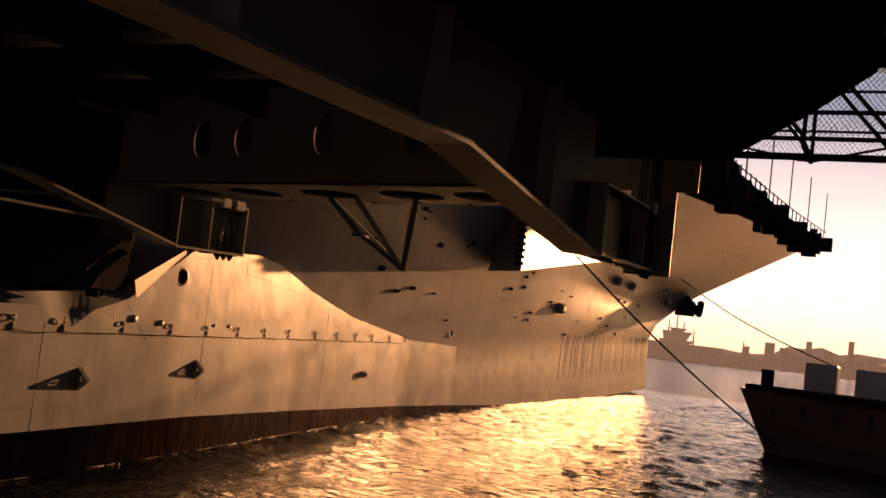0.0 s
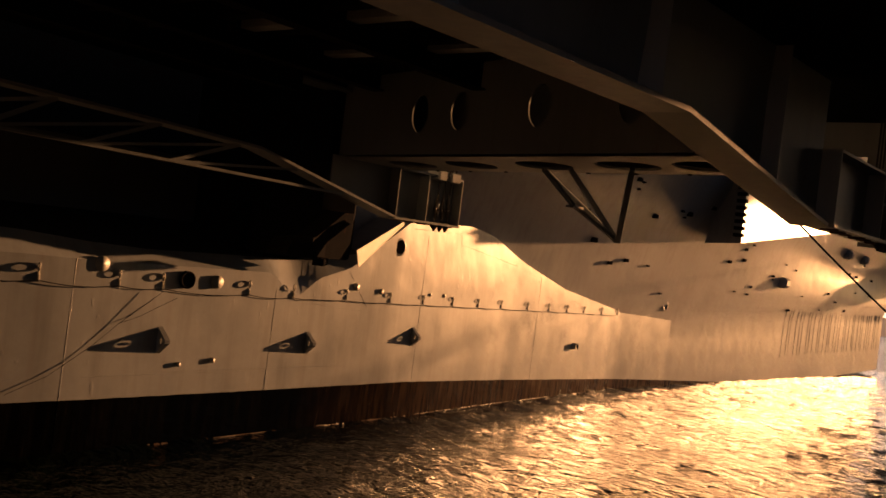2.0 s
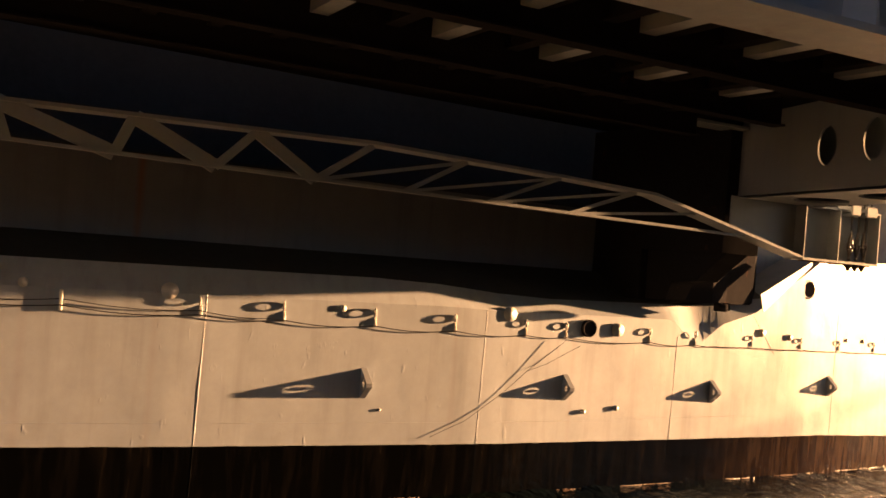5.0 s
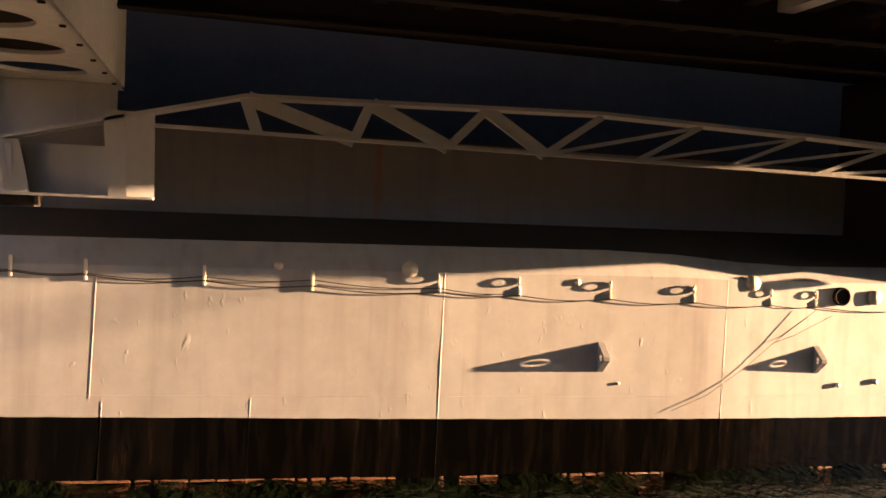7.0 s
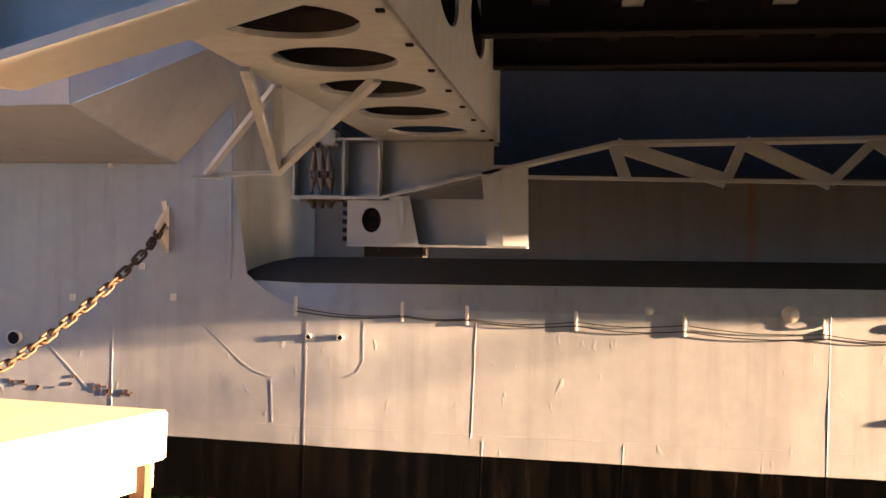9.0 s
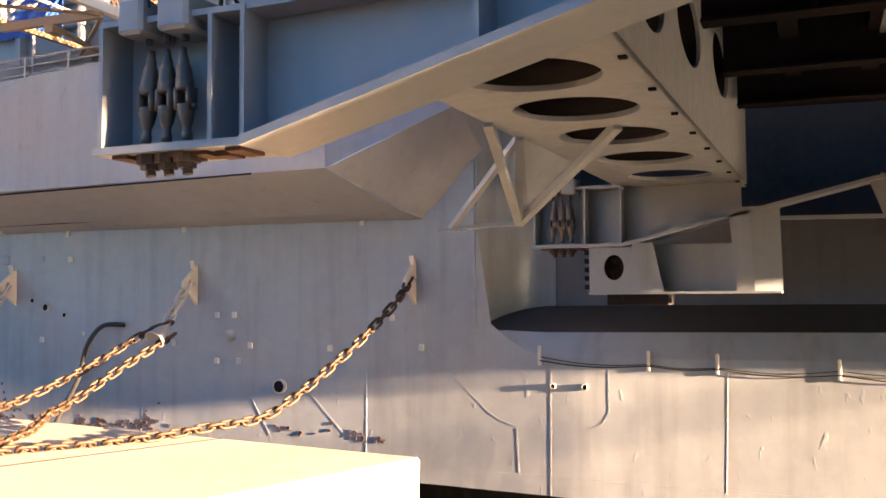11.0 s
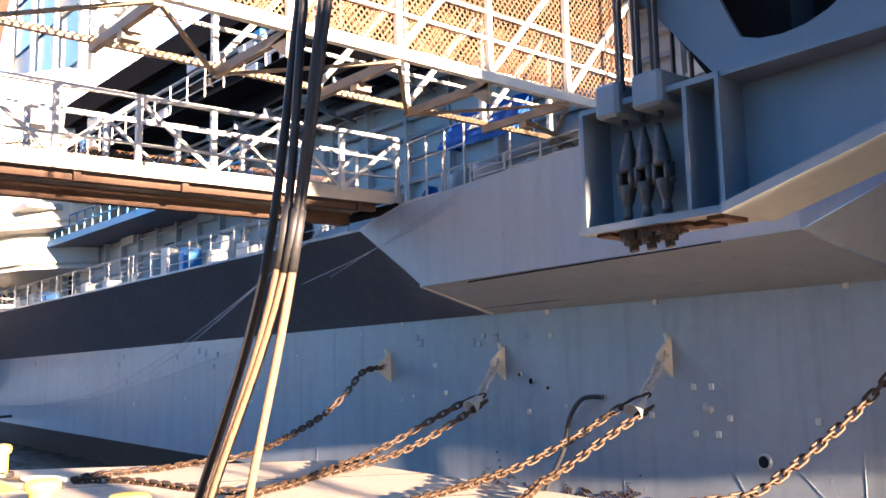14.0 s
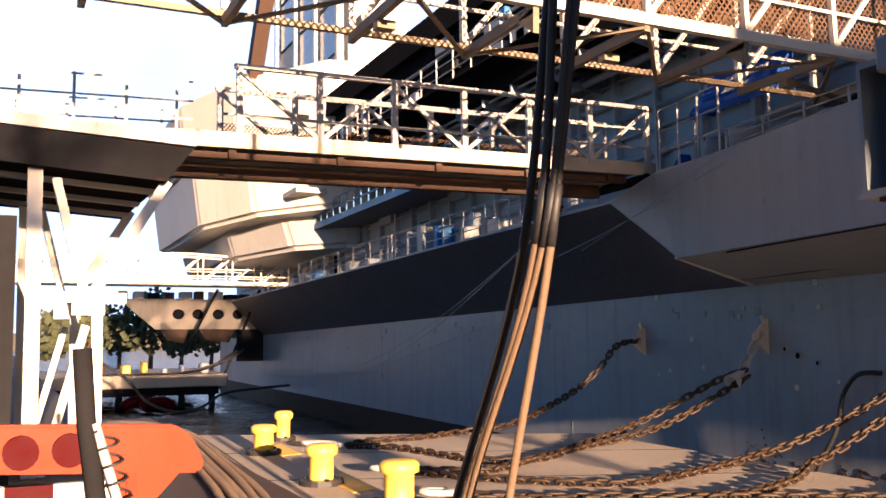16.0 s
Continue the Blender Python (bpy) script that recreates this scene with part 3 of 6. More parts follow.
def cable_socket(parent, x, y, z, lean):
    """A forged spelter socket with its clevis, hanging on a wire."""
    k_ = 0.92 if z > 0.9 else 1.0
    bm = B()

    def turned(prof):
        rings = [[bm.verts.new((x - lean * (h - 0.3) + r * math.cos(a), y + r * math.sin(a), z + h * k_)) for a in (2 * math.pi * k / 10 for k in range(10))] for h, r in prof]
        for a, b in zip(rings, rings[1:]):
            for k in range(10):
                bm.faces.new((a[k], a[(k + 1) % 10], b[(k + 1) % 10], b[k]))
        bm.faces.new(list(reversed(rings[0])))
        bm.faces.new(rings[-1])

    # threaded stem and lower jaw, two cheeks about an open window, cone and neck on the wire
    turned(((0.0, 0.034), (0.05, 0.036), (0.06, 0.028), (0.10, 0.030), (0.13, 0.044), (0.23, 0.062), (0.25, 0.060), (0.255, 0.03)))
    turned(((0.34, 0.03), (0.345, 0.062), (0.37, 0.064), (0.44, 0.060), (0.455, 0.052), (0.47, 0.056), (0.53, 0.046), (0.545, 0.036), (0.56, 0.04), (0.62, 0.026), (0.66, 0.024)))
    for d in (-1, 1):
        m = x + d * 0.047
        box(bm, m - 0.014, y - 0.045, z + 0.22 * k_, m + 0.014, y + 0.045, z + 0.37 * k_)
    tube(bm, [(x - 0.08, y, z + 0.235 * k_), (x + 0.08, y, z + 0.235 * k_)], 0.02, 8)
    return part("cable_socket", bm, SOCKET, parent, "greasy forged cable socket", True)


def cable_box(y, x0, x1, z0, z1, inner, front):
    """The open box at a girder's end in which the hoisting cables are made fast. front: -1 aft, 1 fore."""
    s = 0.55 if y < 10 else 0.62
    bm = B()
    box(bm, x0 - 0.03, y - 0.02, z0 - 0.05, x1, y + 0.50, z0)
    part("bottom_flange", bm, LIFT, lift)
    bm = B()
    box(bm, x0, y, z1, x1, y + 0.46, z1 + 0.04)
    part("top_flange", bm, LIFT, lift)
    bm = B()
    box(bm, x0, y + 0.30, z0, x1, y + 0.34, z1)
    part("web", bm, LIFT, lift)
    for x in (x0, inner, x1 - 0.03):
        bm = B()
        box(bm, x, y + 0.0, z0, x + 0.03, y + 0.30, z1)
        part("stiffener", bm, LIFT, lift)
    lo, hi = (x0, inner) if front < 0 else (inner, x1)
    w = hi - lo
    for k, f in enumerate((0.38, 0.55, 0.72)):
        cx = lo + w * f
        cable_socket(lift, cx, y + 0.10, z0 + 0.03, (k - 1) * 0.06)
        bm = B()
        tube(bm, [(cx, y + 0.10, z0 + 0.68), (cx - 0.02, y + 0.08, z1 + 0.25), (cx - 0.03, y + 0.08, 13.0)], 0.022, 6)
        part("hoisting_cable", bm, BLACK, lift, "black greased wire cable")
        bm = B()
        tube(bm, [(cx + 0.05, y + 0.02, z1 + 0.10), (cx + 0.06, y + 0.04, 13.0)], 0.020, 6)
        part("hoisting_cable", bm, BLACK, lift, "black greased wire cable")
        bm = B()
        tube(bm, [(cx + 0.10, y + 0.34, z1 + 0.02), (cx + 0.10, y + 0.34, 13.0)], 0.016, 6)
        part("hoisting_cable", bm, BLACK, lift, "black greased wire cable")
        bm = B()
        tube(bm, [(cx, y + 0.12, z0 - 0.05), (cx, y + 0.12, z0 - 0.115)], 0.088, 8)
        tube(bm, [(cx, y + 0.12, z0 - 0.11), (cx, y + 0.12, z0 - 0.15)], 0.062, 6)
        tube(bm, [(cx, y + 0.12, z0 - 0.14), (cx + 0.01, y + 0.12, z0 - 0.19)], 0.034, 8)
        part("anchor_nut", bm, CHAIN, lift, "rusty anchor nut")
    for a, b in ((0.22, 0.45), (0.58, 0.86)):
        bm = B()
        box(bm, lo + w * a, y - 0.06, z1 - 0.08, lo + w * b, y + 0.34, z1 + 0.16)
        bmesh.ops.bevel(bm, geom=bm.edges[:], offset=0.025, segments=1, affect="EDGES")
        part("clamp_block", bm, LIFT, lift)
    bm = B()
    for k in range(7):
        xx = x0 + (x1 - x0) * (0.08 + 0.13 * k)
        box(bm, xx, y + 0.03 + 0.05 * (k % 3), z0 - 0.075 - 0.01 * (k % 2), xx + 0.12, y + 0.30, z0 - 0.045)
    part("rust_scale", bm, RUSTY, lift, "flaking rust", kind="stuff")


# inboard girder
YF = 14.3
cable_box(YF, -4.20, -2.85, 0.80, 1.64, -3.42, -1)
cable_box(YF, 16.15, 18.50, 0.56, 1.64, 17.2, 1)
bm = B()
prism(bm, [(-2.85, YF + 0.28, 0.80), (-1.15, YF + 0.28, 1.18), (-1.15, YF + 0.28, 1.66), (-2.85, YF + 0.28, 1.66)], (0, 0.04, 0))
part("web_plate", bm, LIFT, lift)
bm = B()
prism(bm, [(16.15, YF + 0.28, 0.60), (14.3, YF + 0.28, 1.00), (14.3, YF + 0.28, 1.68), (16.15, YF + 0.28, 1.68)], (0, 0.04, 0))
part("web_plate", bm, LIFT, lift)
bm = B()
flange(bm, [(-2.85, 0.80), (0.63, 1.63), (6.2, 1.73), (9.95, 1.60), (12.1, 1.50), (16.15, 0.58)], YF, YF + 0.48, 0.055)
part("curved_flange", bm, LIFT, lift)
bm = B()
bar(bm, (-0.62, YF + 0.1, 1.10), (14.5, YF + 0.1, 0.87), 0.10, 0.05)
part("bottom_chord", bm, LIFT, lift)
tops, bots = (0.63, 2.47, 4.29, 6.23, 8.0, 9.95), (0.81, 2.24, 3.70, 5.28, 6.85, 8.46)


def top_z(x):
    return lerp(x, (0.6, 6.2, 10, 12.1, 14), (1.58, 1.66, 1.54, 1.44, 1.02))


def bot_z(x):
    return 1.10 - 0.0153 * (x + 0.62)


for a, b, w in ((0.63, 0.81, 0.16), (0.66, 2.24, 0.20), (2.47, 2.24, 0.14), (2.5, 3.70, 0.20), (4.29, 3.70, 0.12), (4.3, 5.28, 0.18), (6.23, 5.28, 0.10), (8.0, 5.28, 0.06), (8.0, 6.85, 0.07), (9.95, 6.85, 0.05), (9.95, 8.46, 0.06), (11.7, 8.46, 0.05), (11.7, 10.2, 0.06), (13.2, 10.2, 0.05)):
    bm = B()
    bar(bm, (a, YF + 0.15, top_z(a)), (b, YF + 0.15, bot_z(b)), w * 1.05, 0.05 + w * 0.2, (0, 1, 0))
    part("truss_member", bm, LIFT, lift)
# roller housings under it
bm = B()
skin(bm, [[(xa, YF + 0.44, z), (xa, YF, z), (xr, YF, z), (xf, YF + 0.06, z)] for z, xa, xr, xf in ((0.07, -1.21, -0.97, -0.60), (1.20, -1.31, -1.02, -0.62), (1.27, -1.31, -1.02, -0.62))])
part("guide_housing", bm, LIFT, lift)
bm = B()
skin(bm, [[(xa, YF + 0.44, z), (xa, YF, z), (xr, YF, z), (xf, YF + 0.06, z)] for z, xa, xr, xf in ((0.07, -2.58, -2.56, -2.24), (0.80, -2.70, -2.68, -2.40))])
part("guide_housing", bm, LIFT, lift)
bm = B()
box(bm, -3.35, YF + 0.36, 0.08, -0.66, YF + 0.42, 0.78)
part("guide_panel", bm, LIFT, lift)
bm = B()
box(bm, -3.35, YF - 0.02, 0.04, -0.62, YF + 0.46, 0.075)
part("guide_floor", bm, LIFT, lift)
bm = B()
ring_plate(bm, -3.34, -2.48, 0.08, 0.74, [(-2.97, 0.44, 0.15, 0.19)], lambda u, v, w: (u, YF + 0.02 + w, v), 0.04)
part("access_plate", bm, LIFT, lift)
# black box behind the access hole stands in for the shade within
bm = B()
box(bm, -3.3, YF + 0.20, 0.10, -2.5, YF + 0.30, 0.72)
part("hole_shade_box", bm, DARK, lift)
bm = B()
for k in range(5):
    box(bm, -3.42, YF + 0.05, 0.12 + 0.13 * k, -3.34, YF + 0.2, 0.19 + 0.13 * k)
part("roller", bm, DARK, lift)
bm = B()
box(bm, -3.1, YF + 0.15, -0.12, -2.2, YF + 0.9, 0.05)
part("guide_shoe", bm, DARK, lift)

# outboard girder, nearest the pier
YN, ZT = 5.2, 1.80
cable_box(YN, -4.52, -3.39, 1.00, ZT, -3.66, -1)
cable_box(4.6, 15.3, 19.3, 1.08, 2.2, 18.0, 1)


# added plates: keep sun off the girder webs and fill a bright gap
bm = B()
box(bm, 19.30, 3.95, 2.70, 19.34, 7.6, 3.36)
box(bm, 19.30, 4.36, 0.98, 19.34, 5.3, 2.70)
part("sun_block_plate", bm, LIFT, lift)


def yn(x):
    return lerp(x, (-4.5, 19.3), (YN, 4.6))


bm = B()
prism(bm, [(-3.39, yn(-3.4) + 0.3, 1.0), (-0.58, yn(-0.6) + 0.3, 1.72), (0.5, yn(0.5) + 0.3, 1.9), (10.2, yn(10.2) + 0.3, 1.9), (15.3, 4.9, 1.08), (15.3, 4.9, 3.3), (-1.85, yn(-1.85) + 0.3, 3.3), (-1.85, yn(-1.85) + 0.3, 1.84), (-3.39, yn(-3.4) + 0.3, 1.80)], (0, 0.04, 0))
part("web_plate", bm, LIFT, lift, "blue-grey painted girder web")
bm = B()
flange(bm, [(-3.39, 1.0), (-0.58, 1.76), (0.6, 1.91), (10.2, 1.91), (15.3, 1.08)], -0.03, 0.57, 0.06)
for v in bm.verts:
    v.co.y += yn(v.co.x)
part("curved_flange", bm, LIFT, lift)
bm = B()
bar(bm, (-3.39, YN + 0.17, 1.825), (-1.85, YN + 0.17, 1.845), 0.30, 0.035)
part("upper_flange", bm, LIFT, lift)
for x, za in ((-1.85, 1.42), (2.5, 1.9), (6.0, 1.9), (9.5, 1.9), (13.0, 1.45)):
    bm = B()
    box(bm, x, yn(x) - 0.02, za, x + 0.03, yn(x) + 0.30, 3.3)
    part("rib", bm, LIFT, lift)
# oval-holed bracket plate over the cable box
bm = B()
ring_plate(bm, -4.73, -1.84, 1.84, 3.35, [(-3.02, 2.65, 0.68, 0.65)], lambda u, v, w: (u + 1.26 * max(0, 1 - (v - 1.84) / 1.51) * max(0, min(1, (-3.3 - u) / 1.43)), YN + 0.14 + w, v), 0.04)
part("bracket_plate", bm, LIFT, lift, "bracket plate with one large oval hole")
# black sheet behind the oval hole, in place of the shade inside
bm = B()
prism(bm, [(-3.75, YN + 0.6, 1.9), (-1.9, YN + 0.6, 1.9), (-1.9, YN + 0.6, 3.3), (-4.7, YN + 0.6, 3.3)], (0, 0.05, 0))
part("hole_black_sheet", bm, DARK, lift)

# cross girders with lightening holes
Z0 = 1.66


def skew(y, xa, xb):
    return xa + (xb - xa) * (y - 5.2) / 10.0


for xa, xb, wd, ovals in ((-3.10, -2.90, 1.78, (6.0, 7.05, 8.45, 9.95, 11.66, 13.4, 14.9)), (12.3, 14.8, 2.0, (5.95, 7.5, 9.4, 11.4, 13.3))):
    bm = B()
    ring_plate(bm, 5.6 if wd < 1.9 else 5.25, 15.3, 0.0, wd, [(y, wd * 0.53, 0.55 if wd < 1.9 else 0.62, 0.56) for y in ovals if y < 14.5 or wd > 1.9], lambda u, v, w, xa=xa, xb=xb: (skew(u, xa, xb) + v, u, Z0 + w), 0.05)
    part("holed_bottom_plate", bm, LIFT, lift, "bottom plate pierced by a row of ovals")
    # black sheet inside the girder stands for the shade behind its holes
    bm = B()
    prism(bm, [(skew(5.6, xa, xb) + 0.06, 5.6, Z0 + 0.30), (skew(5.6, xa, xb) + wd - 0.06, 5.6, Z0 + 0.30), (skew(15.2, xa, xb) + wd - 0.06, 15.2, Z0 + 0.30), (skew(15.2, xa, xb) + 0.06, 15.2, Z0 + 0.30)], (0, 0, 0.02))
    part("hole_shade_sheet", bm, DARK, lift)
    # added box carries the girder inboard to keep sun off the recess
    if wd > 1.9:
        bm = B()
        box(bm, skew(15.3, xa, xb), 15.3, Z0, skew(15.3, xa, xb) + wd, 17.4, 3.36)
        part("sun_block_box", bm, LIFT, lift)
    for side in (0.0, wd - 0.04):
        bm = B()
        ring_plate(bm, 5.6 if wd < 1.9 else 5.25, 15.3, 0, 1.66, ([(7.5, 0.70, 0.68, 0.36), (9.6, 0.90, 0.76, 0.36), (12.2, 1.12, 0.78, 0.38)] if wd < 1.9 else [(y, 0.80, 0.26, 0.36) for y in (6.9, 8.85, 10.9, 12.1)]), lambda u, v, w, xa=xa, xb=xb, side=side: (skew(u, xa, xb) + side + w, u, Z0 + 0.05 + v), 0.04)
        part("holed_web", bm, LIFT, lift, "web pierced by upright ovals")
    bm = B()
    n = 9
    for k in range(n):
        y = 5.6 + k * 1.1
        box(bm, skew(y, xa, xb) + 0.03, y, Z0 + 0.052, skew(y, xa, xb) + 0.06, y + 0.05, Z0 + 0.09)
        box(bm, skew(y, xa, xb) + wd - 0.08, y, Z0 - 0.02, skew(y, xa, xb) + wd - 0.02, y + 0.06, Z0 + 0.0)
    part("drain_lug", bm, DARK, lift, kind="stuff")

# hanging guide brackets
for tops_, foot, toe in ((((-3.0, 8.7), (-2.97, 9.6), (-1.9, 9.36)), (-3.55, 11.45, 0.92), (-4.45, 11.45, 0.88)), (((14.3, 7.6), (14.98, 9.76), (14.76, 9.06)), (15.3, 8.25, 0.48), (14.6, 8.8, 1.0))):
    br = thing("guide_bracket_frame")
    br.parent = lift
    for x, y in tops_:
        bm = B()
        bar(bm, (x, y, Z0), foot, 0.09, 0.09)
        part("strut", bm, LIFT, br)
    bm = B()
    bar(bm, (tops_[1][0], tops_[1][1], Z0), toe, 0.07, 0.07)
    part("strut", bm, LIFT, br)
    bm = B()
    bar(bm, foot, toe, 0.10, 0.05)
    box(bm, toe[0] - 0.15, toe[1] - 0.08, toe[2] - 0.04, toe[0] + 0.2, toe[1] + 0.08, toe[2])
    part("foot_bar", bm, LIFT, br)
# gusset behind the aft bracket
bm = B()
prism(bm, [(-3.0, 9.7, Z0), (-2.95, 11.6, Z0), (-3.5, 11.5, 1.15)], (0.04, 0.02, 0))
part("gusset", bm, LIFT, lift)

# platform and its stringers; their shade is put into near-black paint
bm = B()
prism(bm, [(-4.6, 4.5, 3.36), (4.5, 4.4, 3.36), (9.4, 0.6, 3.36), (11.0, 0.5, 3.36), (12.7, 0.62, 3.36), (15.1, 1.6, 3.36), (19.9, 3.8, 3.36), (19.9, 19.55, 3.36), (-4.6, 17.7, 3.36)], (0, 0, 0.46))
part("platform", bm, DARK, lift, "platform underside, its shade painted near-black")
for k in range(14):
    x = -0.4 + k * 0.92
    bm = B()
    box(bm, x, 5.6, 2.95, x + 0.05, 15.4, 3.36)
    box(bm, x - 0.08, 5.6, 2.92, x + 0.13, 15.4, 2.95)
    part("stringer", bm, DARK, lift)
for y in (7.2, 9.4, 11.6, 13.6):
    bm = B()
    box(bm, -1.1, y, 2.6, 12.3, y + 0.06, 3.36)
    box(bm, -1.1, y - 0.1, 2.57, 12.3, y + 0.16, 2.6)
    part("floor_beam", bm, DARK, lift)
for k in range(4):
    bm = B()
    box(bm, -1.1, 14.6 + 0.16 * k, 3.06, 15, 14.68 + 0.16 * k, 3.12)
    part("edge_slat", bm, LIFT, lift)
for k in range(11):
    bm = B()
    box(bm, -1.1, 8.2 + 0.5 * k, 3.16, 0.45, 8.32 + 0.5 * k, 3.30)
    part("edge_slat", bm, LIFT, lift)
for k in range(7):
    x = 0.56 + 1.72 * k
    bm = B()
    box(bm, x, 5.7, 2.88, x + 0.25, 13.05, 3.355)
    part("deck_beam", bm, LIFT, lift)

# ---- fittings of the ship's side


def weld(x0, z0, x1, z1, w=0.035, n=8):
    """A low weld bead lying on the side, a few millimetres proud."""
    bm = B()
    up = abs(z1 - z0) > abs(x1 - x0)
    rows = [[], [], []]
    for k in range(n + 1):
        x, z = x0 + (x1 - x0) * k / n, z0 + (z1 - z0) * k / n
        for r, (d, out) in zip(rows, ((-w * 0.26, -0.004), (0.0, 0.0012), (w * 0.26, -0.004))):
            xx, zz = (x + d, z) if up else (x, z + d * 0.7)
            r.append((xx, plan(xx) - out - 0.003, zz))
    skin(bm, rows)
    return part("weld_seam", bm, HULL, ship)


for x, a, b in ((-7.9, 1.4, -5.2), (-1.53, -1.2, -3.15), (-1.40, -3.2, -5), (0.94, -3.2, -5), (4.25, -0.98, -5), (10.07, -1.05, -5.2), (15.8, -1.5, -5.2), (22.5, 0.3, -5.4), (31.5, -0.7, -5.6), (-13.0, -0.9, -5), (-19.0, 1.4, -5), (-24.5, 1.4, -5), (-31.0, 1.4, -5)):
    weld(x, a, x - 0.06, b)
weld(-5.4, -3.02, 15, -3.45, 0.03, 14)
weld(19, -3.5, 12.8, -3.35, 0.03)
weld(-23, 0.72, -13.2, 0.60, 0.03, 12)
weld(-60, 0.95, -24, 0.72, 0.03, 16)
weld(-58, -0.55, -18, -0.98, 0.03, 18)
weld(18.65, -0.95, 19.6, -1.9, 0.04)
weld(16.2, -1.75, 19.3, -2.0, 0.03)
weld(21.6, 0.45, 24.6, 0.5, 0.03)
weld(24.6, 0.5, 24.7, 0.1, 0.03)
weld(24.8, 0.15, 29.2, -0.35, 0.03)
# raised doubler with rounded end by the recess
for a, b in (((-6.84, 0.6), (-6.7, -0.94)), ((-6.7, -0.94), (-5.6, -1.96)), ((-5.6, -1.96), (-5.38, -2.11)), ((-5.38, -2.11), (-5.12, -2.2)), ((-5.12, -2.2), (-3.75, -2.2)), ((-3.75, -2.2), (-3.56, -2.11)), ((-3.56, -2.11), (-3.45, -1.92)), ((-3.45, -1.92), (-3.45, -1.1)), ((-4.43, -1.1), (-4.47, -4.4)), ((-5.05, -2.25), (-5.02, -3.0)), ((-8.4, -2.5), (-11.3, 0.4)), ((-9.99, -2.6), (-10.6, -1.6))):
    bm = B()
    bar(bm, (a[0], plan(a[0]) + 0.002, a[1]), (b[0], plan(b[0]) + 0.002, b[1]), 0.022, 0.012, (0, 1, 0))
    part("pipe_run", bm, HULL, ship)

# rope along the side, held by clips
CLIPS = (-4.62, -2.78, -1.69, 0.13, 1.9, 4.12, 5.64, 7.48, 9.28, 11.08, 12.2, 14.8, 16.4, 18.6, 20.7, 22.6, 24.5, 26.35, 28.2, 30.5, 32.5, 34.4, 36.3, 38.5, 40.6)


def clip_z(x):
    return lerp(x, (-5, 4, 17, 41), (-0.98, -1.28, -1.62, -2.12))


# white paint gives the clips the light they catch off the water
bm = B()
box(bm, -0.028, -0.03, -0.17, 0.028, 0.03, 0.17)
bmesh.ops.bevel(bm, geom=bm.edges[:], offset=0.012, segments=1, affect="EDGES")
me_clip = bpy.data.meshes.new("rope_clip")
bm.to_mesh(me_clip)
bm.free()
me_clip.materials.append(WHITE)
bm = B()
tube(bm, [(0.034 * math.cos(2 * math.pi * k / 12), 0.0, 0.075 * math.sin(2 * math.pi * k / 12)) for k in range(13)], 0.017, 6, False)
me_eye = bpy.data.meshes.new("ring_eye")
bm.to_mesh(me_eye)
bm.free()
me_eye.materials.append(PALE)
# short lug with a rounded nose, under each eye forward
bm = B()
prism(bm, [(0.0, 0.03, -0.26), (0.0, -0.035, -0.24), (0.0, -0.035, -0.13), (0.0, 0.0, -0.05), (0.0, 0.03, -0.05)], (0.05, 0, 0))
bmesh.ops.bevel(bm, geom=bm.edges[:], offset=0.008, segments=1, affect="EDGES")
me_lug = bpy.data.meshes.new("rope_lug")
bm.to_mesh(me_lug)
bm.free()
me_lug.materials.append(WHITE)
for i, x in enumerate(CLIPS):
    z = clip_z(x)
    s = 1.0 if x < 17 else 0.8
    if x > 3:
        share("rope_lug", me_lug, ship, m=Matrix.Translation((x, plan(x), z + 0.14)) @ Matrix.Scale(s, 4))
        share("ring_eye", me_eye, ship, m=Matrix.Translation((x, plan(x) - 0.045 * s, z + 0.17)) @ Matrix.Rotation(radians(90), 4, "Z") @ Matrix.Scale(s, 4))
    else:
        share("rope_clip", me_clip, ship, m=Matrix.Translation((x, plan(x) - 0.02, z)))
pts = []
for a, b in zip(CLIPS, CLIPS[1:]):
    for k in range(6):
        f = k / 6
        x = a + (b - a) * f
        sag = (0.07 if x < 17 else 0.02) * math.sin(math.pi * f) * min(1, (b - a) / 2)
        pts.append((x, plan(x) - 0.045, clip_z(x) - 0.08 - sag))
bm = B()
tube(bm, pts, 0.010, 5)
tube(bm, [(x, y + 0.012, z + 0.06 + 0.04 * math.sin(x * 0.7)) for x, y, z in pts if x < 5.4], 0.008, 5)
solo("guide_rope", bm, DARK, SHIP, "thin dark rope strung along the ship's side", "rope")
bm = B()
tube(bm, [(12.2, plan(12.2) - 0.1, -1.62), (11.2, plan(11.2) - 0.04, -2.3), (10.6, plan(10.6) - 0.03, -2.75), (9.7, plan(9.7) - 0.03, -3.3), (8.9, plan(8.9) - 0.03, -3.6)], 0.005, 5)
tube(bm, [(12.6, plan(12.6) - 0.1, -1.75), (11.7, plan(11.7) - 0.05, -2.15), (11.2, plan(11.2) - 0.04, -2.3)], 0.005, 5)
solo("loose_rope", bm, DARK, SHIP, "loose rope end hanging down the ship's side", "rope")

# pad-eyes: thick triangular plates with a hole


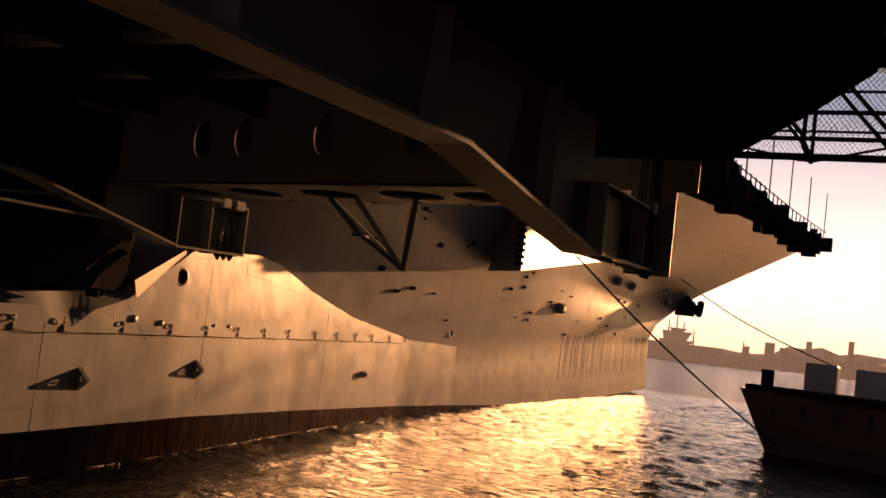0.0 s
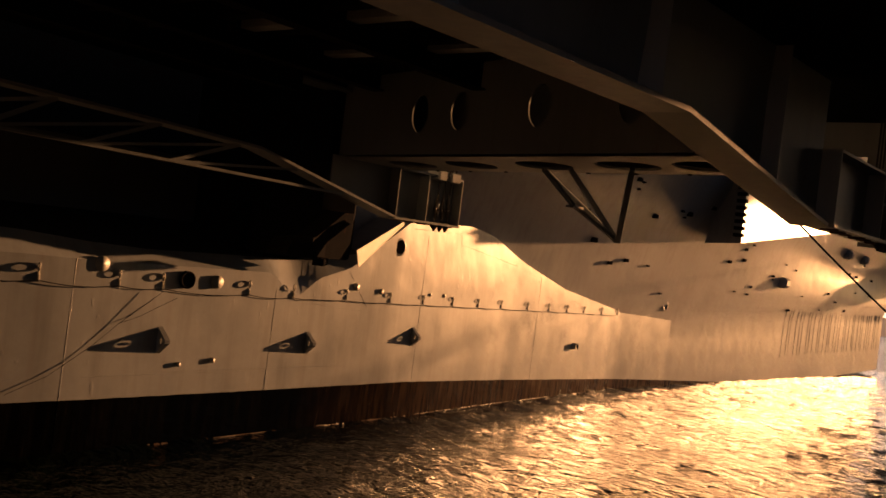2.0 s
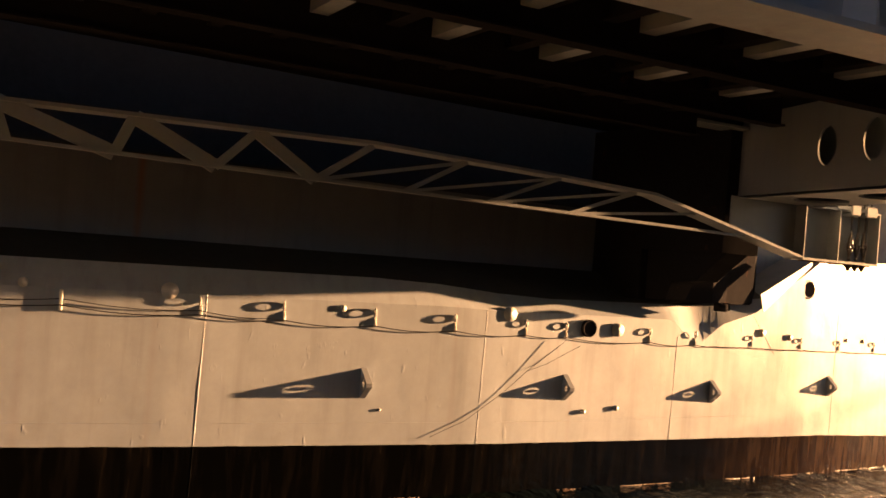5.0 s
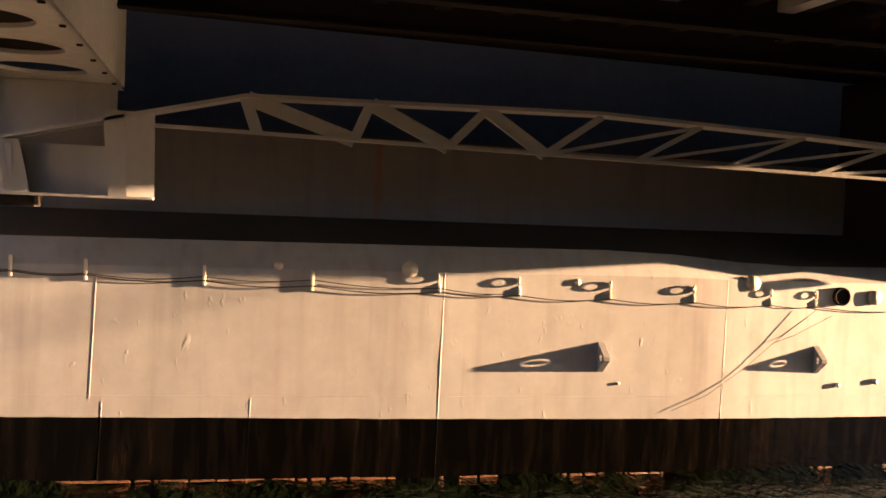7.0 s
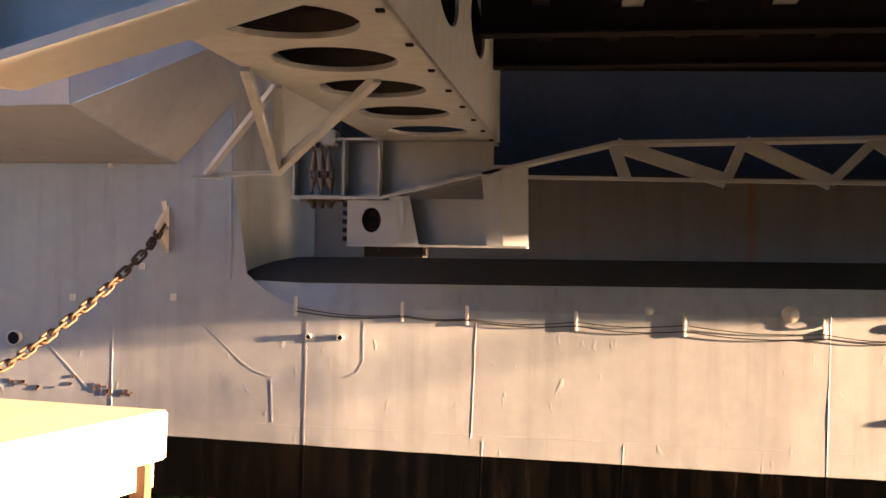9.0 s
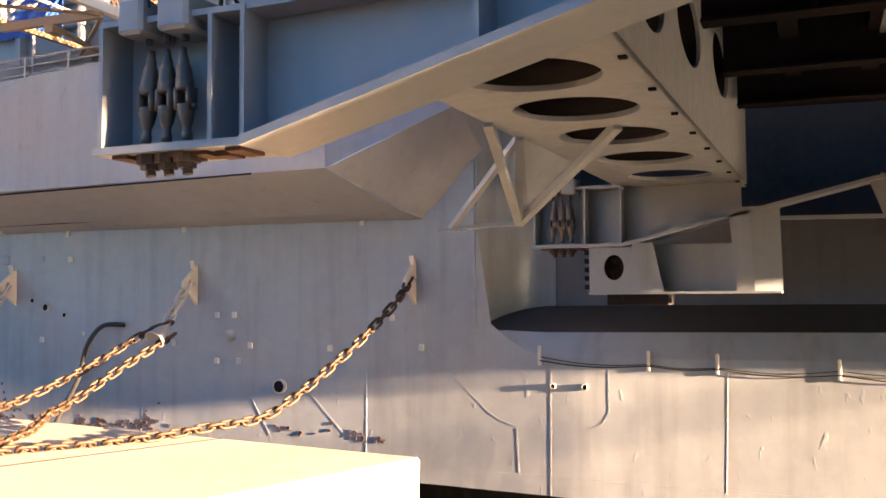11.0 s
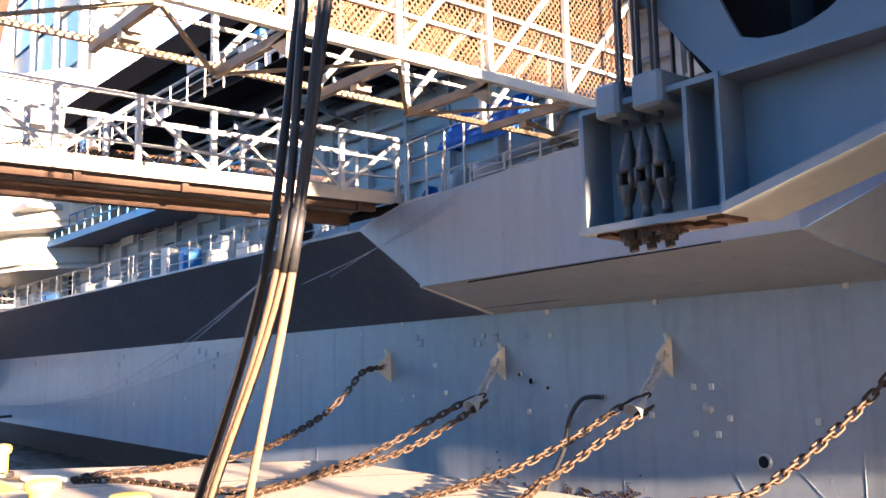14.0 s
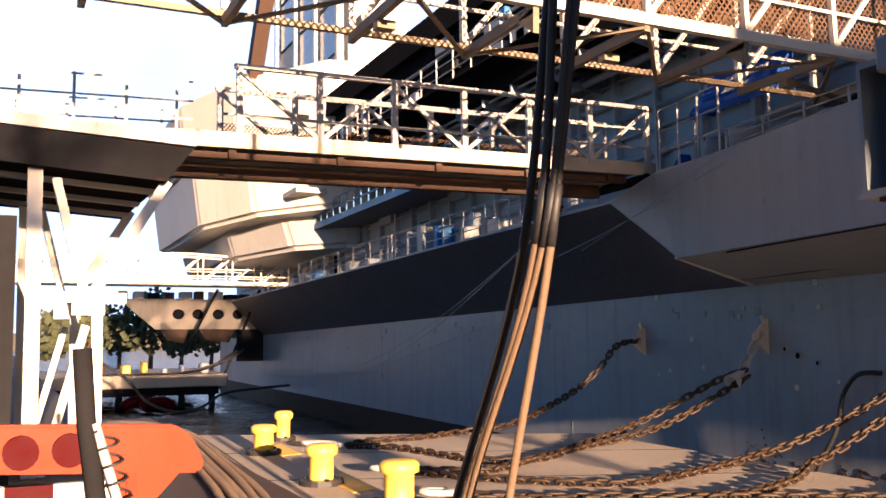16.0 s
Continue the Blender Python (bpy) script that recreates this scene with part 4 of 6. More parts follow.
def pad_eye(x, z, h, depth, paint=None, thick=0.06):
    p = thing("pad_eye")
    p.parent = ship
    yy = plan(x)
    slope = h * 0.44 / depth
    p.matrix_basis = Matrix.Translation((x, yy, z))
    bm = B()
    out = []
    cz = 0.02 * h
    cy = -depth * 0.52
    angs = sorted([math.atan2(q[1] - cz, q[0] - cy) % (2 * math.pi) for q in ((0, h * 0.5), (-depth, h * 0.06), (-depth, -h * 0.06), (0, -h * 0.5))] + [2 * math.pi * k / 10 for k in range(10)])
    hole = [(cy + 0.13 * depth * math.cos(a), cz + 0.13 * h * math.sin(a)) for a in angs]
    for a in angs:
        c, s = math.cos(a), math.sin(a)
        # triangle: base on the hull, blunt tip outward
        best = 1e9
        for nx, nz, d in ((1, 0, 0.0), (-1, 0, depth), (-slope, 1, h * 0.5), (-slope, -1, h * 0.5)):
            den = nx * c + nz * s
            num = d - (nx * -depth * 0.52 + nz * 0.02 * h)
            if den > 1e-6:
                best = min(best, num / den)
        out.append((-depth * 0.52 + best * c, 0.02 * h + best * s))
    vs = []
    for w in (-thick, thick):
        vs.append(([bm.verts.new((w, q[0], q[1])) for q in hole], [bm.verts.new((w, q[0], q[1])) for q in out]))
    for k in range(14):
        j = (k + 1) % 14
        for i_v, o_v in vs:
            bm.faces.new((i_v[k], i_v[j], o_v[j], o_v[k]))
        bm.faces.new((vs[0][0][k], vs[0][0][j], vs[1][0][j], vs[1][0][k]))
        bm.faces.new((vs[0][1][k], vs[0][1][j], vs[1][1][j], vs[1][1][k]))
    bmesh.ops.recalc_face_normals(bm, faces=bm.faces[:])
    part("plate", bm, paint or STEEL, p)
    bm = B()
    tube(bm, [(-0.09, -depth * 0.52, 0.02 * h), (0.12, -depth * 0.52, 0.02 * h)], 0.028, 8)
    part("pin", bm, PALE, p)
    return p


for x, z in ((7.36, -2.54), (12.31, -2.66), (17.17, -2.83), (22.2, -2.78)):
    pad_eye(x, z, 0.57, 0.30)
# white paint stands in for the sun on the aft pad-eyes
for x in (-20.9, -16.45, -11.7, -6.95):
    p = pad_eye(x, 0.30, 0.82, 0.45, WHITE, 0.03)
    bm = B()
    tube(bm, [(0, -0.10, 0.30), (0, -0.17, 0.47)], 0.045, 8)
    part("tab", bm, WHITE, p)

# round overboard discharges, blanks, small pads


def discharge(x, z, r, proud, open_=True, mat=None):
    yy = plan(x)
    bm = B()
    n = 18
    ra = (r, r, r * 0.8, r * 0.8)
    ya = (0.03, -proud, -proud - 0.004, -proud - 0.006) if not open_ else (0.03, -proud, -proud, 0.02)
    rings = [[bm.verts.new((x + rr * math.cos(2 * math.pi * k / n), yy + y, z + rr * math.sin(2 * math.pi * k / n))) for k in range(n)] for rr, y in zip(ra, ya)]
    for a, b in zip(rings, rings[1:]):
        for k in range(n):
            j = (k + 1) % n
            bm.faces.new((a[k], a[j], b[j], b[k]))
    bm.faces.new(rings[-1])
    bmesh.ops.recalc_face_normals(bm, faces=bm.faces[:])
    p = part("overboard_pipe", bm, mat or PALE, ship, "", True)
    if open_:
        # black disc stands in for the shade down the bore
        bm = B()
        c = [bm.verts.new((x + r * 0.78 * math.cos(2 * math.pi * k / n), yy - 0.01 - proud * 0.7, z + r * 0.78 * math.sin(2 * math.pi * k / n))) for k in range(n)]
        bm.faces.new(c)
        part("bore_shade_disc", bm, DARK, p)
    return p


for x, z, r, pr, op in ((1.33, -0.96, 0.075, 0.04, False), (3.60, -0.98, 0.14, 0.04, False), (6.82, -1.15, 0.06, 0.03, False), (10.64, -1.12, 0.15, 0.05, False), (12.85, -1.36, 0.19, 0.10, True), (13.75, -1.38, 0.15, 0.08, False),
                        (-4.39, -1.51, 0.05, 0.05, True), (-3.84, -1.51, 0.055, 0.05, True), (-9.76, -1.66, 0.14, 0.08, True), (-15.55, -0.14, 0.09, 0.07, True), (-15.04, -0.3, 0.06, 0.05, True), (-15.93, 0.01, 0.06, 0.05, True),
                        (-10.89, -0.7, 0.12, 0.03, False), (7.75, -3.05, 0.03, 0.02, False), (35.6, -3.5, 0.14, 0.2, True), (20.9, -0.14, 0.26, 0.02, True), (12.9, -3.2, 0.05, 0.06, False), (13.9, -3.15, 0.06, 0.06, False),
                        (19.0, -1.35, 0.1, 0.05, False), (20.2, -1.45, 0.08, 0.05, False), (23.0, -1.5, 0.05, 0.03, False), (23.9, -1.52, 0.06, 0.03, False), (46.4, -1.6, 0.3, 0.2, True)):
    discharge(x, z, r, pr, op, STEEL if r > 0.2 else DARK if r == 0.19 else None)
bm = B()
box(bm, -0.05, -0.05, -0.06, 0.05, 0.02, 0.06)
bmesh.ops.bevel(bm, geom=bm.edges[:], offset=0.012, segments=1, affect="EDGES")
me_pad = bpy.data.meshes.new("mounting_pad")
bm.to_mesh(me_pad)
bm.free()
me_pad.materials.append(WHITE)
PADS = ((-6.82, -0.88), (-8.68, -0.92), (-10.43, -0.89), (-12.22, -0.86), (-15.67, -0.83), (-14.92, 0.88), (-20.3, 1.42), (-17.3, 0.78), (-11.2, -0.3), (-10.8, -0.3), (-11.2, -1.2), (-10.7, -1.2), (-7.4, -0.35), (-18.6, -0.4), (-19.0, 0.3), (-35.7, 0.44), (-33.3, -0.58), (-28.0, -0.2), (-44.0, 0.4), (-8.0, 1.42), (-12.0, 1.42), (-15.0, 1.42))
for x, z in PADS:
    share("mounting_pad", me_pad, ship, at=(x, plan(x) + 0.005, z))
bm = B()
box(bm, -0.10, -0.035, -0.11, 0.10, 0.02, 0.11)
bmesh.ops.bevel(bm, geom=bm.edges[:], offset=0.03, segments=1, affect="EDGES")
me_fair = bpy.data.meshes.new("scuttle_hood")
bm.to_mesh(me_fair)
bm.free()
me_fair.materials.append(STEEL)
for x, z in ((-32.3, 1.12), (-30.9, 0.95), (-39.2, 1.12), (-25.7, 0.84), (-50.4, 1.1), (-17.56, 0.83), (-16.72, 0.9), (-19.54, 0.89)):
    share("scuttle_hood", me_fair, ship, at=(x, plan(x) + 0.005, z))
rnd = random.Random(9)
for k in range(34):
    x = rnd.uniform(-48, -13)
    z = rnd.choice((rnd.uniform(0.75, 1.35), rnd.uniform(-0.9, 0.6)))
    share("mounting_pad" if k % 3 else "scuttle_hood", me_pad if k % 3 else me_fair, ship, m=Matrix.Translation((x, plan(x) + 0.005, z)) @ Matrix.Scale(rnd.uniform(0.5, 1.0), 4))
# bow fittings
for x, z in ((65.5, 0.45), (78.1, 3.3), (83.1, 3.2), (98, 2.5)):
    y = flare(x, z)
    bm = B()
    x, y, z = rake(x, y, z)
    box(bm, x - 0.5, y - 0.55, z - 0.4, x + 0.5, y + 0.3, z + 0.35)
    bmesh.ops.bevel(bm, geom=bm.edges[:], offset=0.2, segments=1, affect="EDGES")
    part("hawse_fairing", bm, STEEL, ship)
rnd = random.Random(5)
for k in range(70):
    x = rnd.uniform(34, 96)
    z = rnd.uniform(-1.6, 8) if x > 60 else rnd.uniform(-1.4, 4)
    y = flare(x, z)
    s = rnd.uniform(0.06, 0.22)
    x, y, z = rake(x, y, z)
    bm = B()
    box(bm, x - s, y - 0.12, z - s * 0.5, x + s, y + 0.1, z + s * 0.5)
    part("small_scuttle", bm, DARK, ship)
# draught marks and ribs showing through the bow plating
for k in range(31):
    x = 70 + k * 1.08 + 0.25 * math.sin(k * 2.3)
    bm = B()
    tube(bm, [rake(x, flare(x, z) + d, z) for z, d in ((-4.9, 0.038), (-3.5, 0.036), (-2.4, 0.038), (-1.4, 0.047), (-0.7, 0.07))], 0.05, 8)
    part("frame_ridge", bm, HULL, ship)
bm = B()
ax, ay, az_ = rake(103.0, 20.4, 2.6)
tube(bm, [(ax, ay + 1, az_ + 1.2), (ax + 0.6, ay - 0.8, az_ - 0.6)], 0.35, 8)
tube(bm, [(ax - 1.6, ay - 0.2, az_ + 0.2), (ax + 0.6, ay - 1.0, az_ - 1.0), (ax + 2.4, ay - 0.8, az_ + 0.3)], 0.45, 8)
box(bm, ax - 1.2, ay - 0.4, az_ - 1.4, ax + 1.0, ay + 1.5, az_ + 0.4)
part("anchor", bm, DARK, ship, "dark stockless anchor housed at the bow")
# catwalks and gear along the flight deck's edge forward
for k in range(60):
    f = k / 59
    x = 62 + f * 44
    y = lerp(x, (62, 74, 90, 106), (12.0, 11.0, 9.5, 7.6)) + rnd.uniform(-0.6, 1.2)
    w, d, h = rnd.uniform(0.4, 1.8), rnd.uniform(0.6, 2.6), rnd.uniform(0.6, 2.2)
    bm = B()
    z = lerp(x, (62, 74, 90, 106), (10.5, 10.25, 9.95, 9.75))
    x, y, z = rake(x, y, z)
    box(bm, x, y, z - h * rnd.random(), x + w, y + d, z + 0.3 + h * 0.7)
    part("catwalk_gear", bm, DARK, ship)
for k in range(26):
    x = 64 + k * 1.6
    y = lerp(x, (62, 74, 90, 106), (12.0, 11.0, 9.5, 7.6))
    bm = B()
    z = lerp(x, (62, 74, 90, 106), (10.9, 10.7, 10.4, 10.2))
    x, y, z = rake(x, y, z)
    tube(bm, [(x, y, z), (x, y, z + (1.6 if k % 5 else 7.0))], 0.07, 5)
    part("whip_aerial" if k % 5 == 0 else "stanchion", bm, DARK, ship)
bm = B()
tube(bm, [rake(*q) for q in ((64, 11.83, 12.1), (74, 11, 11.95), (90, 9.5, 11.65), (105, 7.7, 11.45))], 0.06, 5)
part("rail", bm, DARK, ship)

# ---- mooring platform, its gear, and the pier
DOCK = 2.2
dock = thing("mooring_platform", label="sunlit concrete mooring platform on piles in the water", category="dock")
deck_pts = [(-5.2, 12.35), (-18.3, 12.5), (-22.2, 4.5), (-7.9, 3.7)]
bm = B()
prism(bm, [(x, y, DOCK - 0.66) for x, y in deck_pts], (0, 0, 0.66))
bmesh.ops.bevel(bm, geom=bm.edges[:], offset=0.03, segments=2, affect="EDGES")
part("slab", bm, CONCRETE, dock, "pale worn concrete slab")
bm = B()
prism(bm, [(x * 1.0 - (0.12 if x > -10 else -0.12), y + (0.15 if y < 8 else -0.15), DOCK - 1.0) for x, y in deck_pts], (0, 0, 0.36))
part("cap_beam", bm, CONCRETE, dock)
for x, y in ((-5.9, 11.8), (-10, 12.0), (-14, 12.0), (-18, 12.0), (-21.2, 5.0), (-17, 4.6), (-12.5, 4.4), (-8.4, 4.3), (-7.2, 8.2)):
    bm = B()
    tube(bm, [(x, y, -3), (x, y, DOCK - 0.95)], 0.28, 14)
    part("pile", bm, CONCRETE, dock, "", True)
bm = B()
box(bm, -5.5, 11.9, 0.4, -5.3, 12.1, DOCK - 0.66)
part("fender_post", bm, TIMBER, dock)
# long joints sawn in the slab and stain strips
for k in range(3):
    bm = B()
    f = 0.25 + 0.25 * k
    a = Vector(deck_pts[0]).lerp(Vector(deck_pts[1]), f)
    b = Vector(deck_pts[3]).lerp(Vector(deck_pts[2]), f)
    bar(bm, (a.x, a.y, DOCK + 0.001), (b.x, b.y, DOCK + 0.001), 0.03, 0.006)
    part("slab_joint", bm, DARK, dock)


def bollard(x, y, h, r, lean=0.0):
    b = thing("bollard", at=(x, y, DOCK), label="yellow cast-iron bollard on a black base plate", category="bollard", group="bollards on the mooring platform")
    bm = B()
    prof = ((0.0, r * 1.0), (0.06 * h, r), (0.10 * h, r * 0.92), (0.70 * h, r * 0.92), (0.76 * h, r * 1.2), (0.92 * h, r * 1.25), (1.0 * h, r * 1.0), (1.02 * h, r * 0.6))
    rings = [[bm.verts.new((q * math.cos(2 * math.pi * k / 20) + lean * z, q * math.sin(2 * math.pi * k / 20), z)) for k in range(20)] for z, q in prof]
    for a, c in zip(rings, rings[1:]):
        for k in range(20):
            bm.faces.new((a[k], a[(k + 1) % 20], c[(k + 1) % 20], c[k]))
    bm.faces.new(rings[-1])
    part("post", bm, YELLOW, b, "", True)
    bm = B()
    tube(bm, [(0, 0, 0), (0, 0, 0.08)], r * 1.7, 20)
    part("base_plate", bm, BLACK, b)
    for k in range(6):
        bm = B()
        a = k * math.pi / 3
        tube(bm, [(r * 1.4 * math.cos(a), r * 1.4 * math.sin(a), 0.08), (r * 1.4 * math.cos(a), r * 1.4 * math.sin(a), 0.11)], 0.035, 6)
        part("bolt", bm, DARK, b)
    return b


bollard(-18.2, 4.95, 0.55, 0.20)
bollard(-20.2, 5.9, 0.62, 0.16, 0.06)
bollard(-14.3, 4.80, 0.60, 0.20)
bollard(-12.1, 5.15, 0.60, 0.22)
for x, y, w in ((-18.6, 5.4, 0.9), (-14.2, 5.2, 0.9)):
    bm = B()
    prism(bm, [(x - w, y - 0.25, DOCK + 0.004), (x + w, y - 0.25, DOCK + 0.004), (x + w * 0.8, y + 0.2, DOCK + 0.004), (x - w, y + 0.25, DOCK + 0.004)], (0, 0, 0.006))
    part("yellow_marking", bm, YELLOW, dock)

# chain link, shared by all chains
bm = B()
L, R_, r = 0.128, 0.060, 0.026
path = []
for k in range(7):
    a = -math.pi / 2 + math.pi * k / 6
    path.append((L * 0.62 + R_ * math.cos(a), R_ * math.sin(a), 0))
for k in range(7):
    a = math.pi / 2 + math.pi * k / 6
    path.append((-L * 0.62 + R_ * math.cos(a), R_ * math.sin(a), 0))
path.append(path[0])
tube(bm, path, r, 6, False)
me_link = bpy.data.meshes.new("chain_link")
bm.to_mesh(me_link)
bm.free()
me_link.materials.append(CHAIN)
me_link.shade_smooth()
LINK = 0.192


def chain(pts, label):
    """Links along a smooth line of points."""
    ch = thing("mooring_chain", label=label, category="chain", group="mooring chains")
    pts = [Vector(p) for p in pts]
    fine = []
    for i in range(len(pts) - 1):
        p0, p1, p2, p3 = pts[max(i - 1, 0)], pts[i], pts[i + 1], pts[min(i + 2, len(pts) - 1)]
        for k in range(24):
            t = k / 24
            fine.append(0.5 * ((2 * p1) + (p2 - p0) * t + (2 * p0 - 5 * p1 + 4 * p2 - p3) * t * t + (3 * p1 - p0 - 3 * p2 + p3) * t ** 3))
    fine.append(pts[-1])
    acc, nxt, n = 0.0, 0.0, 0
    for a, b in zip(fine, fine[1:]):
        d = (b - a).length
        while nxt <= acc + d:
            c = a.lerp(b, (nxt - acc) / d)
            m = Matrix.Translation(c) @ (b - a).to_track_quat("X", "Z").to_matrix().to_4x4() @ Matrix.Rotation(radians(90 * (n % 2) + 35 + 8 * math.sin(n * 1.7)), 4, "X")
            share("chain_link", me_link, ch, m=m)
            nxt += LINK
            n += 1
        acc += d
    return ch


def shackle(name, p, q, label, mat=None):
    """A bow shackle with its pin, between two points."""
    s = thing(name, label=label, category="shackle", group="chain shackles")
    d = (Vector(q) - Vector(p))
    m = Matrix.Translation(p) @ d.to_track_quat("X", "Z").to_matrix().to_4x4()
    s.matrix_world = m
    ln = d.length
    bm = B()
    tube(bm, [(0, -0.13, 0), (ln * 0.5, -0.15, 0), (ln * 0.85, -0.09, 0), (ln, 0, 0), (ln * 0.85, 0.09, 0), (ln * 0.5, 0.15, 0), (0, 0.13, 0)], 0.045, 8)
    part("bow", bm, mat or PALE, s, "", True)
    bm = B()
    tube(bm, [(0, -0.2, 0), (0, 0.22, 0)], 0.05, 8)
    part("pin", bm, mat or PALE, s, "", True)
    return s


def sw(x, y, z):
    return tuple(SHIP @ Vector((x, y, z)))


lug = [sw(x, plan(x) - 0.26, 0.30) for x in (-20.9, -16.45, -11.7, -6.95)]
zt = DOCK + 0.05
rusty = "rust-brown iron mooring chain lying over the platform"
chain([lug[3], (-6.9, 15.1, 4.26), (-7.24, 14.6, 3.68), (-7.56, 14.1, 3.21), (-7.9, 13.6, 2.77), (-8.22, 13.1, 2.45), (-8.6, 12.4, zt + 0.12), (-9.4, 11.2, zt), (-10.6, 9.0, zt), (-11.9, 6.0, zt)], rusty)
chain([(-11.6, 15.0, 3.73), (-11.94, 14.7, 3.52), (-12.49, 13.9, 2.93), (-12.9, 12.9, 2.47), (-12.9, 12.2, zt + 0.1), (-12.7, 11.2, zt), (-12.1, 9.6, zt), (-12.0, 8.6, zt), (-13.05, 7.36, zt), (-14.45, 6.45, zt)], rusty)
chain([(-11.5, 15.0, 3.5), (-11.74, 14.0, 2.99), (-11.95, 13.0, 2.46), (-11.7, 12.2, zt + 0.1), (-11.06, 11.1, zt), (-10.45, 9.3, zt), (-11.0, 7.4, zt), (-12.3, 6.0, zt)], rusty)
chain([(-16.2, 15.0, 3.6), (-16.6, 14.7, 3.4), (-17.1, 13.4, 2.7), (-17.0, 12.5, zt + 0.18), (-16.4, 11.0, zt), (-14.9, 9.1, zt), (-15.19, 8.01, zt), (-17.5, 7.4, zt), (-18.2, 6.6, zt)], rusty)
chain([(-16.1, 15.0, 3.45), (-16.5, 13.6, 2.68), (-16.45, 12.4, zt + 0.12), (-16.13, 11.0, zt), (-14.9, 8.9, zt), (-14.1, 7.6, zt), (-14.55, 6.6, zt)], rusty)
chain([lug[0], (-20.6, 14.9, 4.1), (-20.4, 14.2, 3.55), (-20.4, 13.4, 2.98), (-19.2, 11.0, 2.42), (-19.3, 9.6, zt + 0.02), (-18.9, 8.5, zt), (-18.75, 7.3, zt), (-18.3, 6.7, zt)], "dark iron mooring chain lying over the platform")
for p, q in (((-18.2, 6.45, zt + 0.06), (-18.35, 5.75, zt + 0.1)), ((-14.5, 6.4, zt + 0.06), (-14.5, 5.7, zt + 0.1)), ((-12.2, 5.95, zt + 0.06), (-12.15, 5.5, zt + 0.1))):
    shackle("shackle", p, q, "white painted shackle at a chain's end")
me_big = me_link.copy()
me_big.materials.clear()
me_big.materials.append(PALE)
for p, q in ((lug[2], (-11.62, 14.9, 3.6)), (lug[1], (-16.2, 14.9, 3.5))):
    a, b = Vector(p), Vector(q)
    d = (b - a).normalized()
    sh = thing("shackle", label="heavy pale linked shackle joining two chains to the ship", category="shackle", group="chain shackles")
    sh.matrix_world = Matrix.Translation(a)
    n = max(2, int((b - a).length / 0.24))
    for k in range(n):
        m = Matrix.Translation((b - a) * (k + 0.5) / n) @ d.to_track_quat("X", "Z").to_matrix().to_4x4() @ Matrix.Rotation(radians(90 * (k % 2) + 20), 4, "X") @ Matrix.Scale(1.35, 4)
        share("link", me_big, sh, m=m)
    # bell-shaped cup, open below
    bm = B()
    e = Vector((d.x - 0.1, d.y - 0.3, d.z)).normalized()
    u = e.orthogonal().normalized()
    v = e.cross(u)
    rings = [[bm.verts.new(b + e * h + (u * math.cos(t) + v * math.sin(t)) * r) for t in (2 * math.pi * k / 14 for k in range(14))] for h, r in ((-0.16, 0.05), (-0.12, 0.09), (0.02, 0.12), (0.18, 0.17), (0.26, 0.20), (0.26, 0.17), (0.1, 0.12))]
    for r0, r1 in zip(rings, rings[1:]):
        for k in range(14):
            bm.faces.new((r0[k], r0[(k + 1) % 14], r1[(k + 1) % 14], r1[k]))
    bm.faces.new(rings[-1])
    bmesh.ops.recalc_face_normals(bm, faces=bm.faces[:])
    solo("swivel", bm, PALE, LAND, "pale bell-shaped swivel cup joining two chains", "swivel", group="chain swivels", smooth=True)


def flow(P, n=6):
    """A smooth run through the points."""
    P = [Vector(p) for p in P]
    out = []
    for i in range(len(P) - 1):
        p0, p1, p2, p3 = P[max(i - 1, 0)], P[i], P[i + 1], P[min(i + 2, len(P) - 1)]
        for j in range(n):
            t = j / n
            out.append(0.5 * ((2 * p1) + (p2 - p0) * t + (2 * p0 - 5 * p1 + 4 * p2 - p3) * t * t + (3 * p1 - p0 - 3 * p2 + p3) * t ** 3))
    return out + [P[-1]]


# hanging hose on the ship's side
bm = B()
tube(bm, flow([sw(-13.4, 15.95, -0.5), sw(-13.85, 15.8, -0.53), sw(-14.2, 15.75, -0.95), sw(-14.4, 15.75, -1.6), sw(-14.95, 15.8, -2.4), sw(-15.3, 15.8, -3.0)]), 0.05, 10)
solo("drain_hose", bm, BLACK, LAND, "black rubber hose hanging from the ship's side", "hose", smooth=True)
# marine growth, soot and litter on the platform's far edge by the hull
rg = random.Random(11)
bm = B()
for k in range(900):
    x, z = rg.uniform(-17.5, -7.5), -2.62 + abs(rg.gauss(0, 0.24))
    if noise.noise((x * 0.8, 3.0, z * 1.2)) + 0.45 * noise.noise((x * 4.0, 7.0, z * 5.0)) < 0.10 + 0.55 * max(0.0, z + 2.45):
        continue
    s = rg.uniform(0.008, 0.034)
    prism(bm, [(x - s * rg.uniform(0.6, 1.6), 16.036, z - s * rg.random()), (x + s * rg.uniform(0.3, 1.2), 16.036, z - s), (x + s * rg.uniform(0.8, 1.8), 16.036, z + s * rg.random()), (x - s * 0.3, 16.036, z + s)], (0, 0.06, 0))
part("flaked_growth", bm, TIMBER, ship, "scabs of dark brown growth and flaked paint", kind="stuff")
bm = B()
